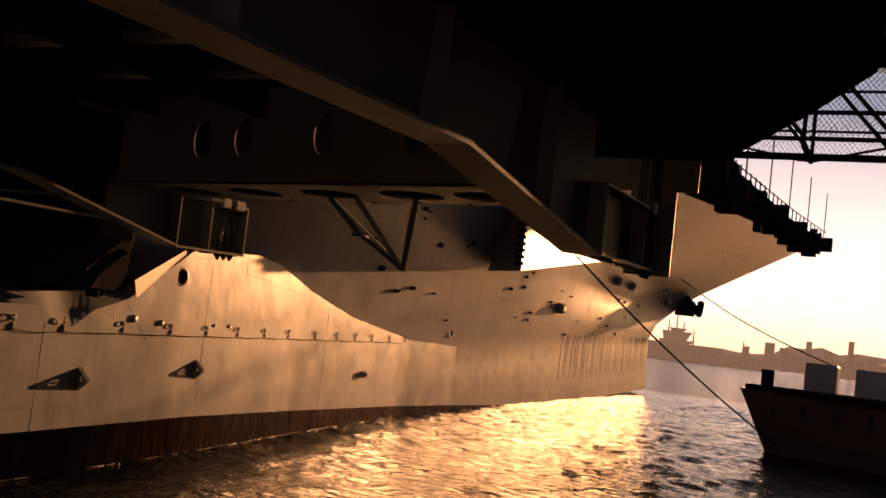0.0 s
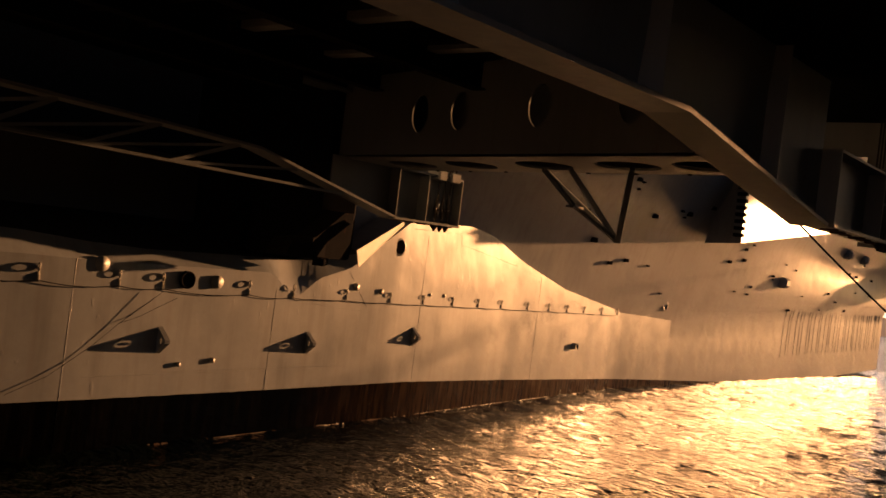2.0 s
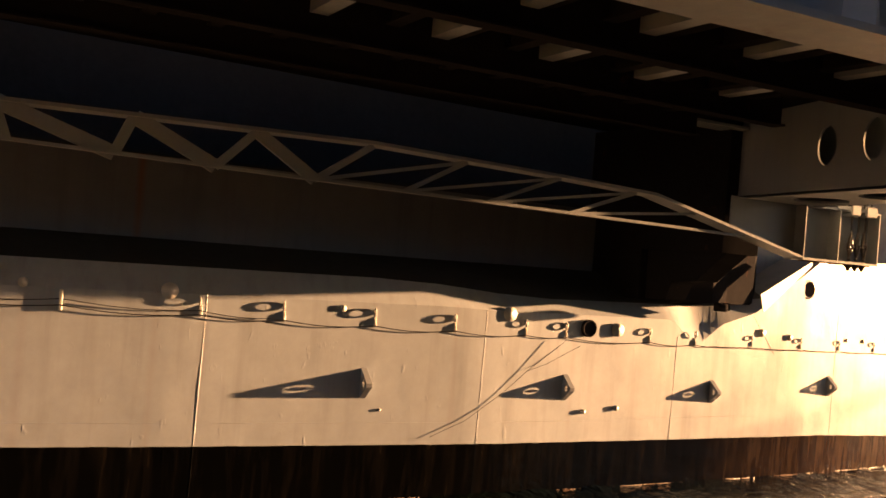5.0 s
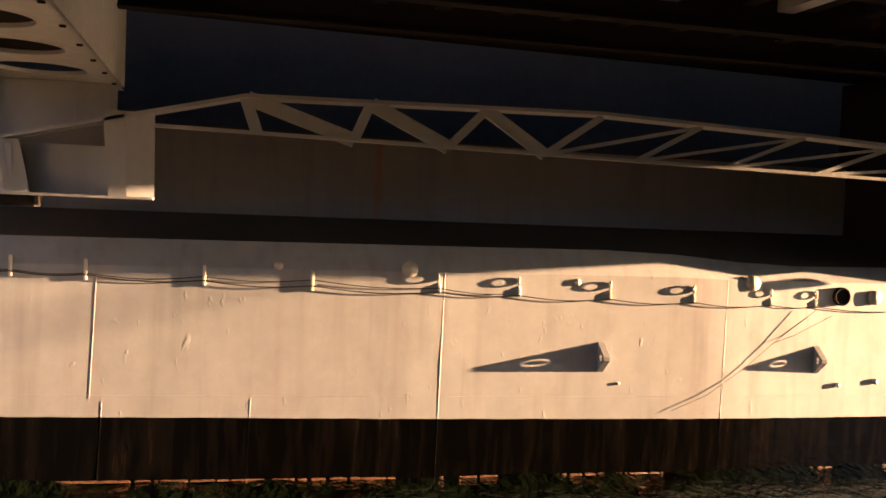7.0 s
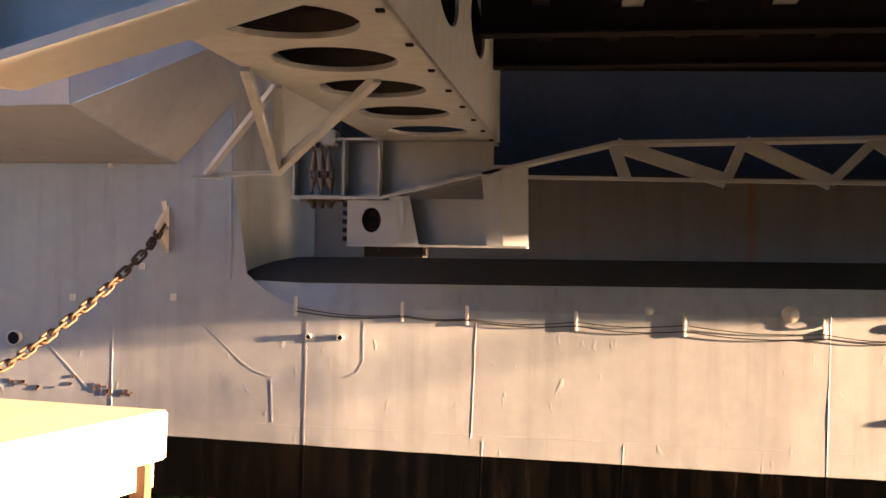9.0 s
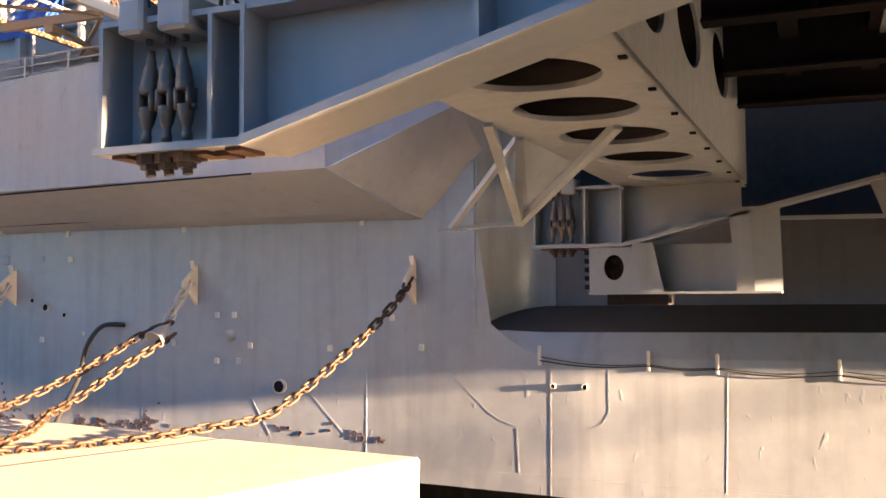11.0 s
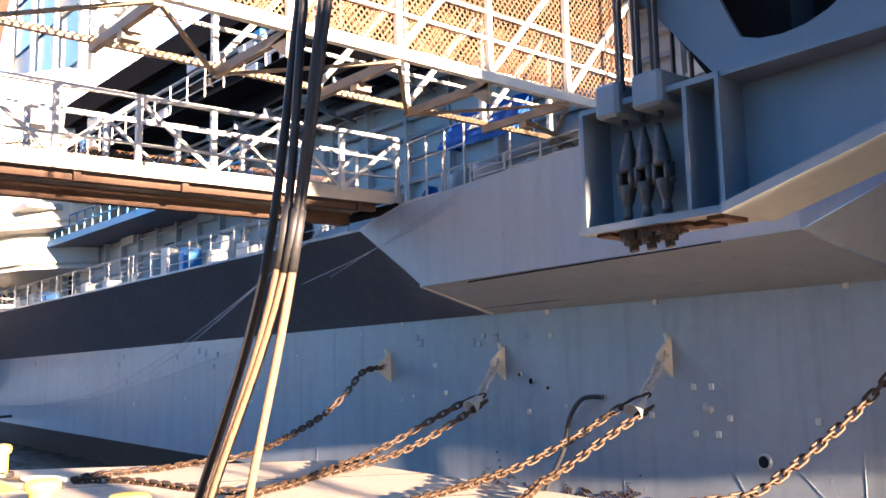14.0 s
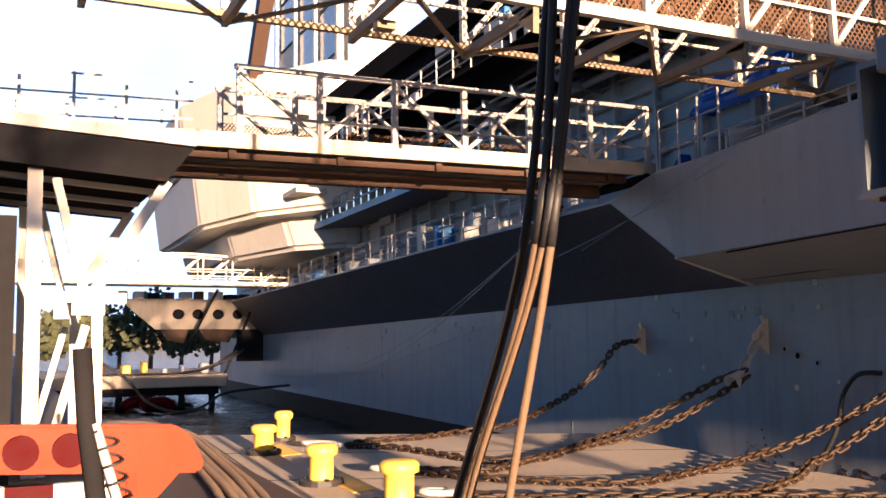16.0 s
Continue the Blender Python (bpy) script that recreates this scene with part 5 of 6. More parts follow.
for k in range(420):
    x = -9 + k * 0.115 + rg.uniform(-0.05, 0.05)
    f = noise.noise((x * 0.6, 2.0, 0)) + 0.5 * noise.noise((x * 3.1, 5.0, 0))
    f += 0.28
    if f < 0.0:
        continue
    y, h, r = plan(x), 0.006 + 0.022 * f * rg.random(), 0.03 + 0.08 * rg.random()
    prism(bm, [(x - r, y - 0.03 - 0.06 * f, -0.02), (x + r, y - 0.02 - 0.06 * f, -0.02), (x + r * 0.6, y - 0.02, h), (x - r * 0.7, y - 0.02, h * 0.6)], (0, 0.06, 0))
solo("waterline_weed", bm, WEED, LAND, "rusty weed fringe along the waterline", "weed", kind="stuff")

# bundle of heavy cables hanging in front of the hull
for k, (top, mid, low, end) in enumerate((((-6.37, 4.0, 7.3), (-6.85, 4.0, 5.15), (-7.91, 4.0, 3.27), (-8.6, 3.9, 2.0)), ((-6.30, 4.0, 7.3), (-6.62, 4.0, 5.2), (-7.72, 4.0, 3.3), (-8.5, 3.9, 1.9)),
                                          ((-6.05, 4.0, 7.2), (-6.56, 4.02, 5.17), (-7.67, 4.0, 3.30), (-8.4, 4.0, 1.8)), ((-6.00, 4.03, 7.2), (-6.50, 4.05, 5.17), (-7.03, 4.0, 3.38), (-7.5, 3.9, 1.5)))):
    up = (top[0] + (top[0] - mid[0]) * 1.3, top[1], top[2] + 2.8)
    bm = B()
    P = [Vector(p) for p in (up, top, mid, low, end)]
    pts = []
    for i in range(4):
        p0, p1, p2, p3 = P[max(i - 1, 0)], P[i], P[i + 1], P[min(i + 2, 4)]
        for j in range(8):
            t = j / 8
            pts.append(0.5 * ((2 * p1) + (p2 - p0) * t + (2 * p0 - 5 * p1 + 4 * p2 - p3) * t * t + (3 * p1 - p0 - 3 * p2 + p3) * t ** 3))
    pts.append(P[-1])
    r_ = 0.037 if k < 2 else 0.031
    cut = next(i for i, q in enumerate(pts) if q.z < (1.0 if k == 0 else 5.6)) if pts[-1].z < (1.0 if k == 0 else 5.6) else len(pts) - 1
    cab = thing("shore_power_cable", label="thick shore power cable hanging in a slack bundle" if k == 0 else "black shore power cable, its lower length coloured tan for sunlight", category="cable", group="shore power cables")
    tube(bm, pts[:cut + 1], r_, 10)
    part("sheath", bm, BLACK, cab, "", True)
    # tan below and black above put the sun and shade into the colour
    if k:
        bm = B()
        tube(bm, pts[cut:], r_ * 1.12, 10)
        part("sunlit_length", bm, CABLE_LIT, cab, "lower length coloured tan for sunlight", True)
        # added ring where the two colours meet
        bm = B()
        tube(bm, pts[cut - 1:cut + 2], r_ * 1.3, 10)
        part("colour_break_ring", bm, BLACK, cab, "", True)


# the pier under the viewer
PIER = 2.9
# deck colour made dark to cut sunlight bounced onto the elevator
bm = B()
box(bm, -75, -14, PIER - 0.9, 7.5, 1.9, PIER)
pier = solo("pier", bm, PIER_DARK, LAND, "long dark pier deck", kind="structure")
for k in range(12):
    bm = B()
    x = -70 + 7 * k
    tube(bm, [(x, 1.2, -3), (x, 1.2, PIER - 0.9)], 0.3, 12)
    part("pile", bm, CONCRETE, pier, "", True)
# unseen plain wall added behind the viewer; it keeps skylight off the elevator
bm = B()
box(bm, 2.0, -4.4, -2.0, 34.0, -4.0, 17.0)
solo("sky_block_wall", bm, DARK, LAND, label="plain dark wall added behind the viewer to block skylight", kind="structure")
# timber and rope fender along the pier's edge
for k in range(5):
    bm = B()
    d = 0.11 * k
    tube(bm, flow([(x + 0.1 * math.sin(k * 2 + x), y - d, z + 0.02 * (k % 2)) for x, y, z in ((-21, 2.75, 2.62), (-19.6, 2.95, 2.74), (-18, 3.25, 2.78), (-16.1, 3.30, 2.78), (-13.2, 3.10, 2.76), (-11.3, 2.95, 2.76), (-10, 2.82, 2.74), (-8.2, 2.6, 2.74), (-6.4, 2.5, 2.73))]), 0.048, 8)
    solo("fender_rope", bm, ROPE, LAND, "thick tan rope lying along the pier's edge", "rope", "ropes along the pier", smooth=True)
bm = B()
box(bm, -21.5, 1.9, 2.3, -6, 3.35, 2.68)
solo("timber_walkway", bm, TIMBER, LAND, "weathered timber walkway beside the pier", "walkway")
for k in range(6):
    bm = B()
    tube(bm, [(-16 + 1.9 * k, 2.6, -3), (-16 + 1.9 * k, 2.6, 2.3)], 0.16, 10)
    solo("timber_pile", bm, TIMBER, LAND, "dark timber pile in the water", "pile", "timber piles", smooth=True)

# road barricade in orange plastic
bar_ = thing("barricade", at=(-5.0, 0, PIER), label="orange and white traffic barricade with red lamps", category="barricade")
bm = B()
prism(bm, [(0.08, -1.6, 1.30), (0.08, 0.94, 1.19), (0.08, 1.02, 1.13), (0.08, 1.08, 1.0), (0.08, 1.05, 0.96), (0.08, -1.6, 1.11)], (0.07, 0, 0))
bmesh.ops.bevel(bm, geom=bm.edges[:], offset=0.012, segments=2, affect="EDGES")
part("upper_board", bm, ORANGE, bar_, "orange plastic board")
bm = B()
box(bm, 0.08, -1.6, 0.66, 0.13, 0.70, 0.95)
part("lower_board", bm, WHITE, bar_, "white board")
for y in (-1.3, -0.8, -0.3, 0.22):
    bm = B()
    prism(bm, [(0.076, y, 0.66), (0.076, y + 0.2, 0.66), (0.076, y + 0.2, 0.95), (0.076, y, 0.95)], (0.058, 0, 0))
    part("red_stripe", bm, RED, bar_)
for y in (0.28, 0.48):
    bm = B()
    tube(bm, [(0.14, y, 1.10), (0.19, y, 1.10)], 0.075, 16)
    part("lamp", bm, RED, bar_, "red round reflector")
for y in (-1.2, 0.75):
    bm = B()
    bar(bm, (0.10, y, 1.02), (0.40, y, 0), 0.05, 0.05)
    part("leg", bm, ORANGE, bar_)
    bm = B()
    bar(bm, (0.10, y, 1.02), (-0.30, y, 0), 0.05, 0.05)
    part("leg", bm, ORANGE, bar_)
bm = B()
prism(bm, [(0.09, 0.66, 0.98), (0.09, 0.98, 0.98), (0.09, 0.72, 0.70)], (0.04, 0, 0))
part("gusset", bm, ORANGE, bar_)
# dark post wound with rope
post = thing("rope_post", at=(-5.0, 0, PIER), label="dark leaning post wound with a striped rope", category="post")
bm = B()
tube(bm, [(0.26, 0.68, 0), (0.24, 0.59, 0.88), (0.22, 0.54, 1.23), (0.22, 0.515, 1.55)], 0.042, 10)
part("shaft", bm, DARK, post, "", True)
bm = B()
tube(bm, [(0.26, 0.93, 0), (0.25, 0.68, 0.87), (0.24, 0.575, 1.22)], 0.022, 10)
part("steel_rod", bm, PALE, post, "bare steel rod lashed to the post", True)
bm = B()
n = 110
tube(bm, [(0.26 + 0.045 * math.cos(k * 0.8), 0.90 - 0.29 * k / n + 0.05 * math.sin(k * 0.8), 0.1 + k / n * 1.1) for k in range(n)], 0.006, 5)
part("rope", bm, BLACK, post, "thin black lashing", True)

# landing tower: white steel frame carrying the gangway's shore end
tower = thing("gangway_tower", label="white painted steel frame under the gangway's landing", category="tower")
for dx in (0.0, -3.2):
    for a, b, w in (((0.60, 2.9), (0.57, 6.9), 0.16), ((1.16, 4.86), (2.05, 6.34), 0.12), ((1.16, 4.86), (0.80, 6.3), 0.10), ((0.52, 4.93), (1.60, 4.92), 0.12), ((1.28, 4.9), (1.30, 2.9), 0.12), ((1.16, 4.6), (0.72, 2.9), 0.09)):
        bm = B()
        bar(bm, (-12 + dx, a[0], a[1]), (-12 + dx, b[0], b[1]), w, w, (1, 0, 0))
        part("strut", bm, WHITE, tower)
    bm = B()
    box(bm, -12.05 + dx, 1.0, 4.72, -11.93 + dx, 1.36, 5.0)
    part("gusset_plate", bm, WHITE, tower)
    bm = B()
    box(bm, -12.14 + dx, 0.62, 6.62, -11.86 + dx, 0.86, 6.9)
    part("head_plate", bm, WHITE, tower)
# near-black paint holds the shade beneath the landing
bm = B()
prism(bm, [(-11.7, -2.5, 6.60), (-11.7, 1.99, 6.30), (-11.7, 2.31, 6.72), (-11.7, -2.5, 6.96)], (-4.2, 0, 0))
part("landing_slab", bm, DARK, tower, "landing underside, its shade painted near-black")
for k in range(3):
    bm = B()
    prism(bm, [(-12.4 - 1.3 * k, -2.5, 6.54), (-12.4 - 1.3 * k, 1.95, 6.24), (-12.4 - 1.3 * k, 1.99, 6.31), (-12.4 - 1.3 * k, -2.5, 6.61)], (-0.12, 0, 0))
    part("joist", bm, PALE, tower)
bm = B()
prism(bm, [(-11.66, -2.5, 6.96), (-11.66, 2.33, 6.74), (-11.66, 2.36, 6.90), (-11.66, -2.5, 7.06)], (-4.3, 0, 0))
part("landing_edge", bm, WHITE, tower)
bm = B()
box(bm, -16.4, -2.6, 2.9, -9.8, 0.35, 5.6)
solo("pier_shed", bm, DARK, LAND, "dark weathered shed on the pier", "shed")

# ---- gangways from the pier to the hangar deck


def mesh_sheet(bm, place, u0, u1, v0, v1, pitch, w):
    """Expanded-metal sheet: two sets of slanting strands between the edges; place(u, v) gives the point and its normal offset."""
    h = v1 - v0
    k = -int(h / pitch) - 1
    n = int((u1 - u0) / pitch) + 1
    while k <= n:
        for s in (1, -1):
            a, b = u0 + k * pitch, u0 + k * pitch + h * 0.8
            if s < 0:
                a, b = b, a
            pa, pb = [a, v0], [b, v1]
            lo, hi = 0.0, 1.0
            du = b - a
            for edge, sign in ((u0, 1), (u1, -1)):
                if abs(du) > 1e-9:
                    t = (edge - a) / du
                    if sign * du > 0:
                        lo = max(lo, t)
                    else:
                        hi = min(hi, t)
            if hi - lo > 0.02:
                p = Vector(place(a + du * lo, v0 + h * lo))
                q = Vector(place(a + du * hi, v0 + h * hi))
                e = (Vector(place(u0 + 0.01, v0)) - Vector(place(u0, v0))).normalized() * w
                bm.faces.new([bm.verts.new(c) for c in (p - e / 2, p + e / 2, q + e / 2, q - e / 2)])
        k += 1
    return bm


def bridge(x0, label, y0=-1.5, y1=15.69, zf=5.20, paint=None, trim=None, screen_from=-99):
    """Boarding bridge: deep side trusses on two chords, screened with expanded metal, open grating floor."""
    b = thing("boarding_bridge", SHIP, label=label, category="gangway")
    x1, zt_ = x0 - 2.4, zf + 2.55
    W_, P_ = paint or WHITE, trim or PALE
    ys = [y1 - 2.07 * k for k in range(int((y1 - y0) / 2.07) + 1)]
    for x in (x0, x1):
        bm = B()
        if x == x0:
            box(bm, x - 0.07, y0, zf - 0.02, x + 0.07, y1, zf + 0.16)
        else:
            box(bm, x - 0.05, y0, zf + 0.04, x + 0.05, y1, zf + 0.14)
        part("bottom_chord", bm, W_ if x == x0 else P_, b)
        bm = B()
        box(bm, x - 0.06, y0, zt_, x + 0.06, y1, zt_ + 0.12)
        part("top_chord", bm, W_, b)
        for z in (zf + 0.75, zf + 1.25):
            bm = B()
            box(bm, x - 0.03, y0, z, x + 0.03, y1, z + 0.06)
            part("hand_rail", bm, W_, b)
        for i, y in enumerate(ys):
            bm = B()
            box(bm, x - 0.05, y - 0.05, zf + 0.16, x + 0.05, y + 0.05, zt_)
            part("upright", bm, W_, b)
            if i + 1 < len(ys):
                bm = B()
                bar(bm, (x, ys[i + 1], zf + 0.14), (x, y, zt_), 0.10, 0.08, (1, 0, 0))
                part("diagonal", bm, W_, b)
                if y < screen_from:
                    continue
                bm = B()
                low = zf + 0.16 if x == x0 or paint else zf + 1.28
                mesh_sheet(bm, lambda u, v, x=x: (x - 0.07, u, v), ys[i + 1] + 0.05, y - 0.05, low, zt_, 0.125, 0.036 if paint is None else 0.012)
                part("mesh_panel", bm, MESH if paint is None else paint, b, "tan expanded-metal screen")
    for i, y in enumerate(ys):
        bm = B()
        box(bm, x1, y - 0.05, zf - 0.12, x0, y + 0.05, zf + 0.04)
        part("cross_beam", bm, P_, b)
        if i % 2 == 0:
            bm = B()
            prism(bm, [(x0, y - 0.05, zf - 0.02), (x0 - 0.02, y - 0.05, zf - 0.42), (x0 - 0.5, y - 0.05, zf - 0.10)], (0, 0.1, 0))
            part("knee_bracket", bm, P_, b)
        if i + 1 < len(ys):
            bm = B()
            bar(bm, (x0 if i % 2 else x1, y, zf - 0.06), (x1 if i % 2 else x0, ys[i + 1], zf - 0.06), 0.07, 0.05)
            part("wind_brace", bm, P_, b)
    for y in ys[1::2]:
        bm = B()
        box(bm, (x0 + x1) / 2 - 0.1, y - 0.05, zf - 0.26, (x0 + x1) / 2 + 0.1, y + 0.25, zf - 0.13)
        part("lamp_box", bm, P_, b)
    bm = B()
    box(bm, x1, y0, zt_ + 0.12, x0, y1 - 0.6, zt_ + 0.18)
    part("roof", bm, P_, b)
    bm = B()
    tube(bm, [((x0 + x1) / 2, y1 - 1.8, zf - 0.16), ((x0 + x1) / 2 - 0.2, y1 + 0.1, zf - 0.34)], 0.06, 8)
    part("roller", bm, P_, b)
    return b


MESH = surface("expanded_metal", (0.10, 0.055, 0.024), 0.6, 0.2, 0.25, 0, 0.3, 12, 0)
bridge(-12.0, "white steel boarding bridge screened with tan mesh", trim=TAN, screen_from=5.0)
# the second bridge's backlit shade is put into black paint
bridge(27.5, "boarding bridge painted black as a silhouette against the sunset", -6, 13.0, 4.95, DARK, DARK)

# lower open gangway
gw = thing("gangway", SHIP, label="pale steel gangway with open truss rails on timber beams", category="gangway")
X0, X1 = -18.0, -19.7


def gz(y):
    return lerp(y, (-3, 3.5, 14.3), (3.90, 4.10, 4.24))


for x in (X0, X1):
    for ya, yb in ((-3, 3.5), (3.5, 14.3)):
        bm = B()
        bar(bm, (x, ya, gz(ya) + 0.05), (x, yb, gz(yb) + 0.05), 0.08, 0.30)
        part("side_channel", bm, CREAM, gw, "cream painted channel")
    bm = B()
    bar(bm, (x + (0.3 if x == X1 else -0.3), 3.2, gz(3.2) - (0.20 if x == X0 else 0.30)), (x + (0.3 if x == X1 else -0.3), 13.6, gz(13.6) - (0.20 if x == X0 else 0.30)), 0.22, 0.12 if x == X0 else 0.30)
    part("timber_beam", bm, TIMBER, gw, "dark brown beam")
    ys = [14.1 - 1.62 * k for k in range(7)]
    bm = B()
    bar(bm, (x, ys[-1] - 0.1, gz(ys[-1]) + 1.52), (x, 14.15, gz(14.15) + 1.52), 0.09, 0.09)
    part("top_rail", bm, PALE, gw)
    for d in (0.55, 1.0):
        bm = B()
        bar(bm, (x, ys[-1], gz(ys[-1]) + d), (x, 14.15, gz(14.15) + d), 0.05, 0.05)
        part("mid_rail", bm, PALE, gw)
    for i, y in enumerate(ys):
        bm = B()
        box(bm, x - 0.05, y - 0.06, gz(y) + 0.1, x + 0.05, y + 0.06, gz(y) + 1.5)
        part("upright", bm, PALE, gw)
        if i + 1 < len(ys):
            y2 = ys[i + 1]
            bm = B()
            lo, hi = (y, y2) if i % 2 == 0 else (y2, y)
            bar(bm, (x, lo, gz(lo) + 1.45), (x, hi, gz(hi) + 0.16), 0.08, 0.07, (1, 0, 0))
            part("diagonal", bm, PALE, gw)
    for y in (3.2, 2.3, 1.4, 0.5, -0.4, -1.3):
        bm = B()
        tube(bm, [(x, y, gz(y) + 0.1), (x, y, gz(y) + 1.15)], 0.03, 6)
        part("stanchion", bm, PALE, gw)
    for d in (0.4, 0.75, 1.12):
        bm = B()
        tube(bm, [(x, -3, gz(-3) + d), (x, 3.5, gz(3.5) + d)], 0.022, 6)
        part("hand_rail", bm, PALE, gw)
for i in range(6):
    ya, yb = 14.1 - 1.62 * (i + 1), 14.1 - 1.62 * i
    bm = B()
    mesh_sheet(bm, lambda u, v: (X1 + 0.05, u, v), ya, yb, gz(ya) + 0.2, gz(ya) + 0.8, 0.08, 0.02)
    part("mesh_panel", bm, MESH, gw, "tan mesh kick panel")
n = 56
bm = B()
box(bm, X1 + 0.06, -0.13, -0.02, X0 - 0.06, 0.13, 0.02)
me_board = bpy.data.meshes.new("tread_board")
bm.to_mesh(me_board)
bm.free()
me_board.materials.append(TIMBER)
for k in range(n):
    y = -2.6 + 0.3 * k
    share("tread_board", me_board, gw, at=(0, y, gz(y) + 0.02))
for y in (4.2, 6.4, 8.6, 10.8, 13.0):
    bm = B()
    box(bm, X0 - 0.16, y, gz(y) - 0.30, X0 - 0.08, y + 0.14, gz(y) - 0.12)
    part("cleat", bm, TIMBER, gw)
bm = B()
tube(bm, [(X0 + 0.1, 14.0, gz(14) - 0.18), (X1 - 0.1, 14.0, gz(14) - 0.18)], 0.12, 10)
part("end_roller", bm, DARK, gw)

# ---- hangar deck gear, aft superstructure


def railing(x0, x1, y, z0, z1, n, h=1.05):
    r = thing("guard_rail", SHIP, label="grey tubular guard rail along the deck's edge", category="railing", group="deck-edge rails")
    for k in range(n + 1):
        f = k / n
        x, z = x0 + (x1 - x0) * f, z0 + (z1 - z0) * f
        bm = B()
        tube(bm, [(x, y, z), (x, y, z + h)], 0.028, 6)
        part("stanchion", bm, PALE, r)
    for d in (0.35, 0.7, 1.05):
        bm = B()
        tube(bm, [(x0, y, z0 + d * h / 1.05), (x1, y, z1 + d * h / 1.05)], 0.018, 6)
        part("rail", bm, PALE, r)
    return r


railing(-17.6, -15.6, 14.15, 4.10, 4.2, 3, 1.5)
railing(-15.4, -9.0, 14.15, 4.18, 4.37, 6, 0.5)
railing(-34.0, -20.2, 14.2, 3.66, 3.70, 9)
railing(-52.0, -34.4, 14.2, 3.66, 3.66, 9)
# blue awning over the walkway
aw = thing("awning", SHIP, label="blue canvas awning with white lettering over the deck", category="awning")
bm = B()
skin(bm, [[(-17.5 + 2.5 * k / 10, 15.0 + 0.8 * f, 5.60 + 1.0 * f - 0.05 * math.sin(math.pi * f) - 0.02 * math.sin(math.pi * 2.5 * k / 5) ** 2) for k in range(11)] for f in (0.0, 0.25, 0.5, 0.75, 1.0)])
for end in (-17.5, -15.0):
    bm.faces.new([bm.verts.new(c) for c in ((end, 15.0, 5.60), (end, 15.8, 6.60), (end, 15.8, 5.60))])
part("canopy", bm, BLUE, aw)
bm = B()
for k in range(14):
    x = -17.5 + 2.5 * k / 14
    prism(bm, [(x, 14.99, 5.60), (x, 14.99, 5.47), (x + 0.045, 14.99, 5.43), (x + 0.134, 14.99, 5.43), (x + 0.178, 14.99, 5.47), (x + 0.178, 14.99, 5.60)], (0, 0.012, 0))
part("valance", bm, BLUE, aw, "scalloped valance")
for row, (f, n, a, b) in enumerate(((0.62, 9, -17.0, -15.4), (0.30, 5, -16.6, -15.8))):
    for k in range(n):
        bm = B()
        x = a + (b - a) * k / n
        y0_, z0_ = 15.0 + 0.8 * f, 5.58 + 1.0 * f
        prism(bm, [(x, y0_ - 0.06, z0_ - 0.02), (x + 0.11, y0_ - 0.06, z0_ - 0.02), (x + 0.13, y0_ + 0.05, z0_ + 0.12), (x + 0.03, y0_ + 0.05, z0_ + 0.12)], (0, -0.012, 0.016))
        part("letter_bar", bm, WHITE, aw)
for x in (-17.4, -15.05):
    bm = B()
    tube(bm, [(x, 15.05, 4.1), (x, 15.05, 5.6)], 0.03, 6)
    part("pole", bm, PALE, aw)
rg = random.Random(21)
for x, y, w, h, mat, nm, lab in ((-17.0, 15.4, 0.35, 0.75, STEEL, "deck_drum", "grey steel drum on the hangar deck"), (-16.2, 15.5, 0.40, 0.85, PALE, "deck_drum", "pale grey drum on the hangar deck"), (-14.4, 15.3, 0.32, 0.6, STEEL, "mooring_bitt", "grey steel mooring bitt on the deck"), (-13.6, 15.3, 0.32, 0.6, STEEL, "mooring_bitt", "grey steel mooring bitt on the deck"), (-24.0, 15.0, 0.35, 0.7, PALE, "ventilator", "pale grey ventilator on the deck"), (-29.5, 15.2, 0.3, 0.8, PALE, "ventilator", "pale grey ventilator on the deck")):
    bm = B()
    z = 4.16 if x > -18 else 3.66
    tube(bm, [(x, y, z), (x, y, z + h * 0.9), (x, y, z + h)], w, 16, True)
    bmesh.ops.bevel(bm, geom=[e for e in bm.edges if abs(e.verts[0].co.z - e.verts[1].co.z) < 1e-5 and e.verts[0].co.z > z + h * 0.95], offset=0.05, segments=2, affect="EDGES")
    solo(nm, bm, mat, SHIP, lab, nm.split("_")[-1], smooth=True)
bm = B()
tube(bm, [(-17.6, 14.8, 4.15), (-17.55, 14.8, 4.4), (-17.5, 14.8, 4.6)], 0.30, 9, True, 0.12)
solo("tarpaulin_heap", bm, BLUE, SHIP, "blue tarpaulin heaped on the deck", "tarpaulin")
bm = B()
box(bm, -23.2, 13.95, 3.72, -22.3, 14.5, 4.35)
bmesh.ops.bevel(bm, geom=bm.edges[:], offset=0.06, segments=1, affect="EDGES")
solo("wooden_locker", bm, TIMBER, SHIP, "brown wooden locker at the deck's edge", "locker")
for k in range(26):
    x = -21 - k * 1.25 + rg.uniform(-0.3, 0.3)
    w, d, h = rg.uniform(0.25, 0.9), rg.uniform(0.3, 0.8), rg.uniform(0.3, 1.5)
    y = rg.uniform(15.0, 16.6)
    bm = B()
    box(bm, x, y, 3.655, x + w, y + d, 3.655 + h)
    bmesh.ops.bevel(bm, geom=bm.edges[:], offset=0.04, segments=1, affect="EDGES")
    mat = (PALE, STEEL, WHITE, STEEL, BLUEPAINT, ORANGE if k in (9, 20) else PALE)[k % 6]
    solo("deck_locker", bm, mat, SHIP, "steel equipment locker on the hangar deck", "locker", "deck lockers")
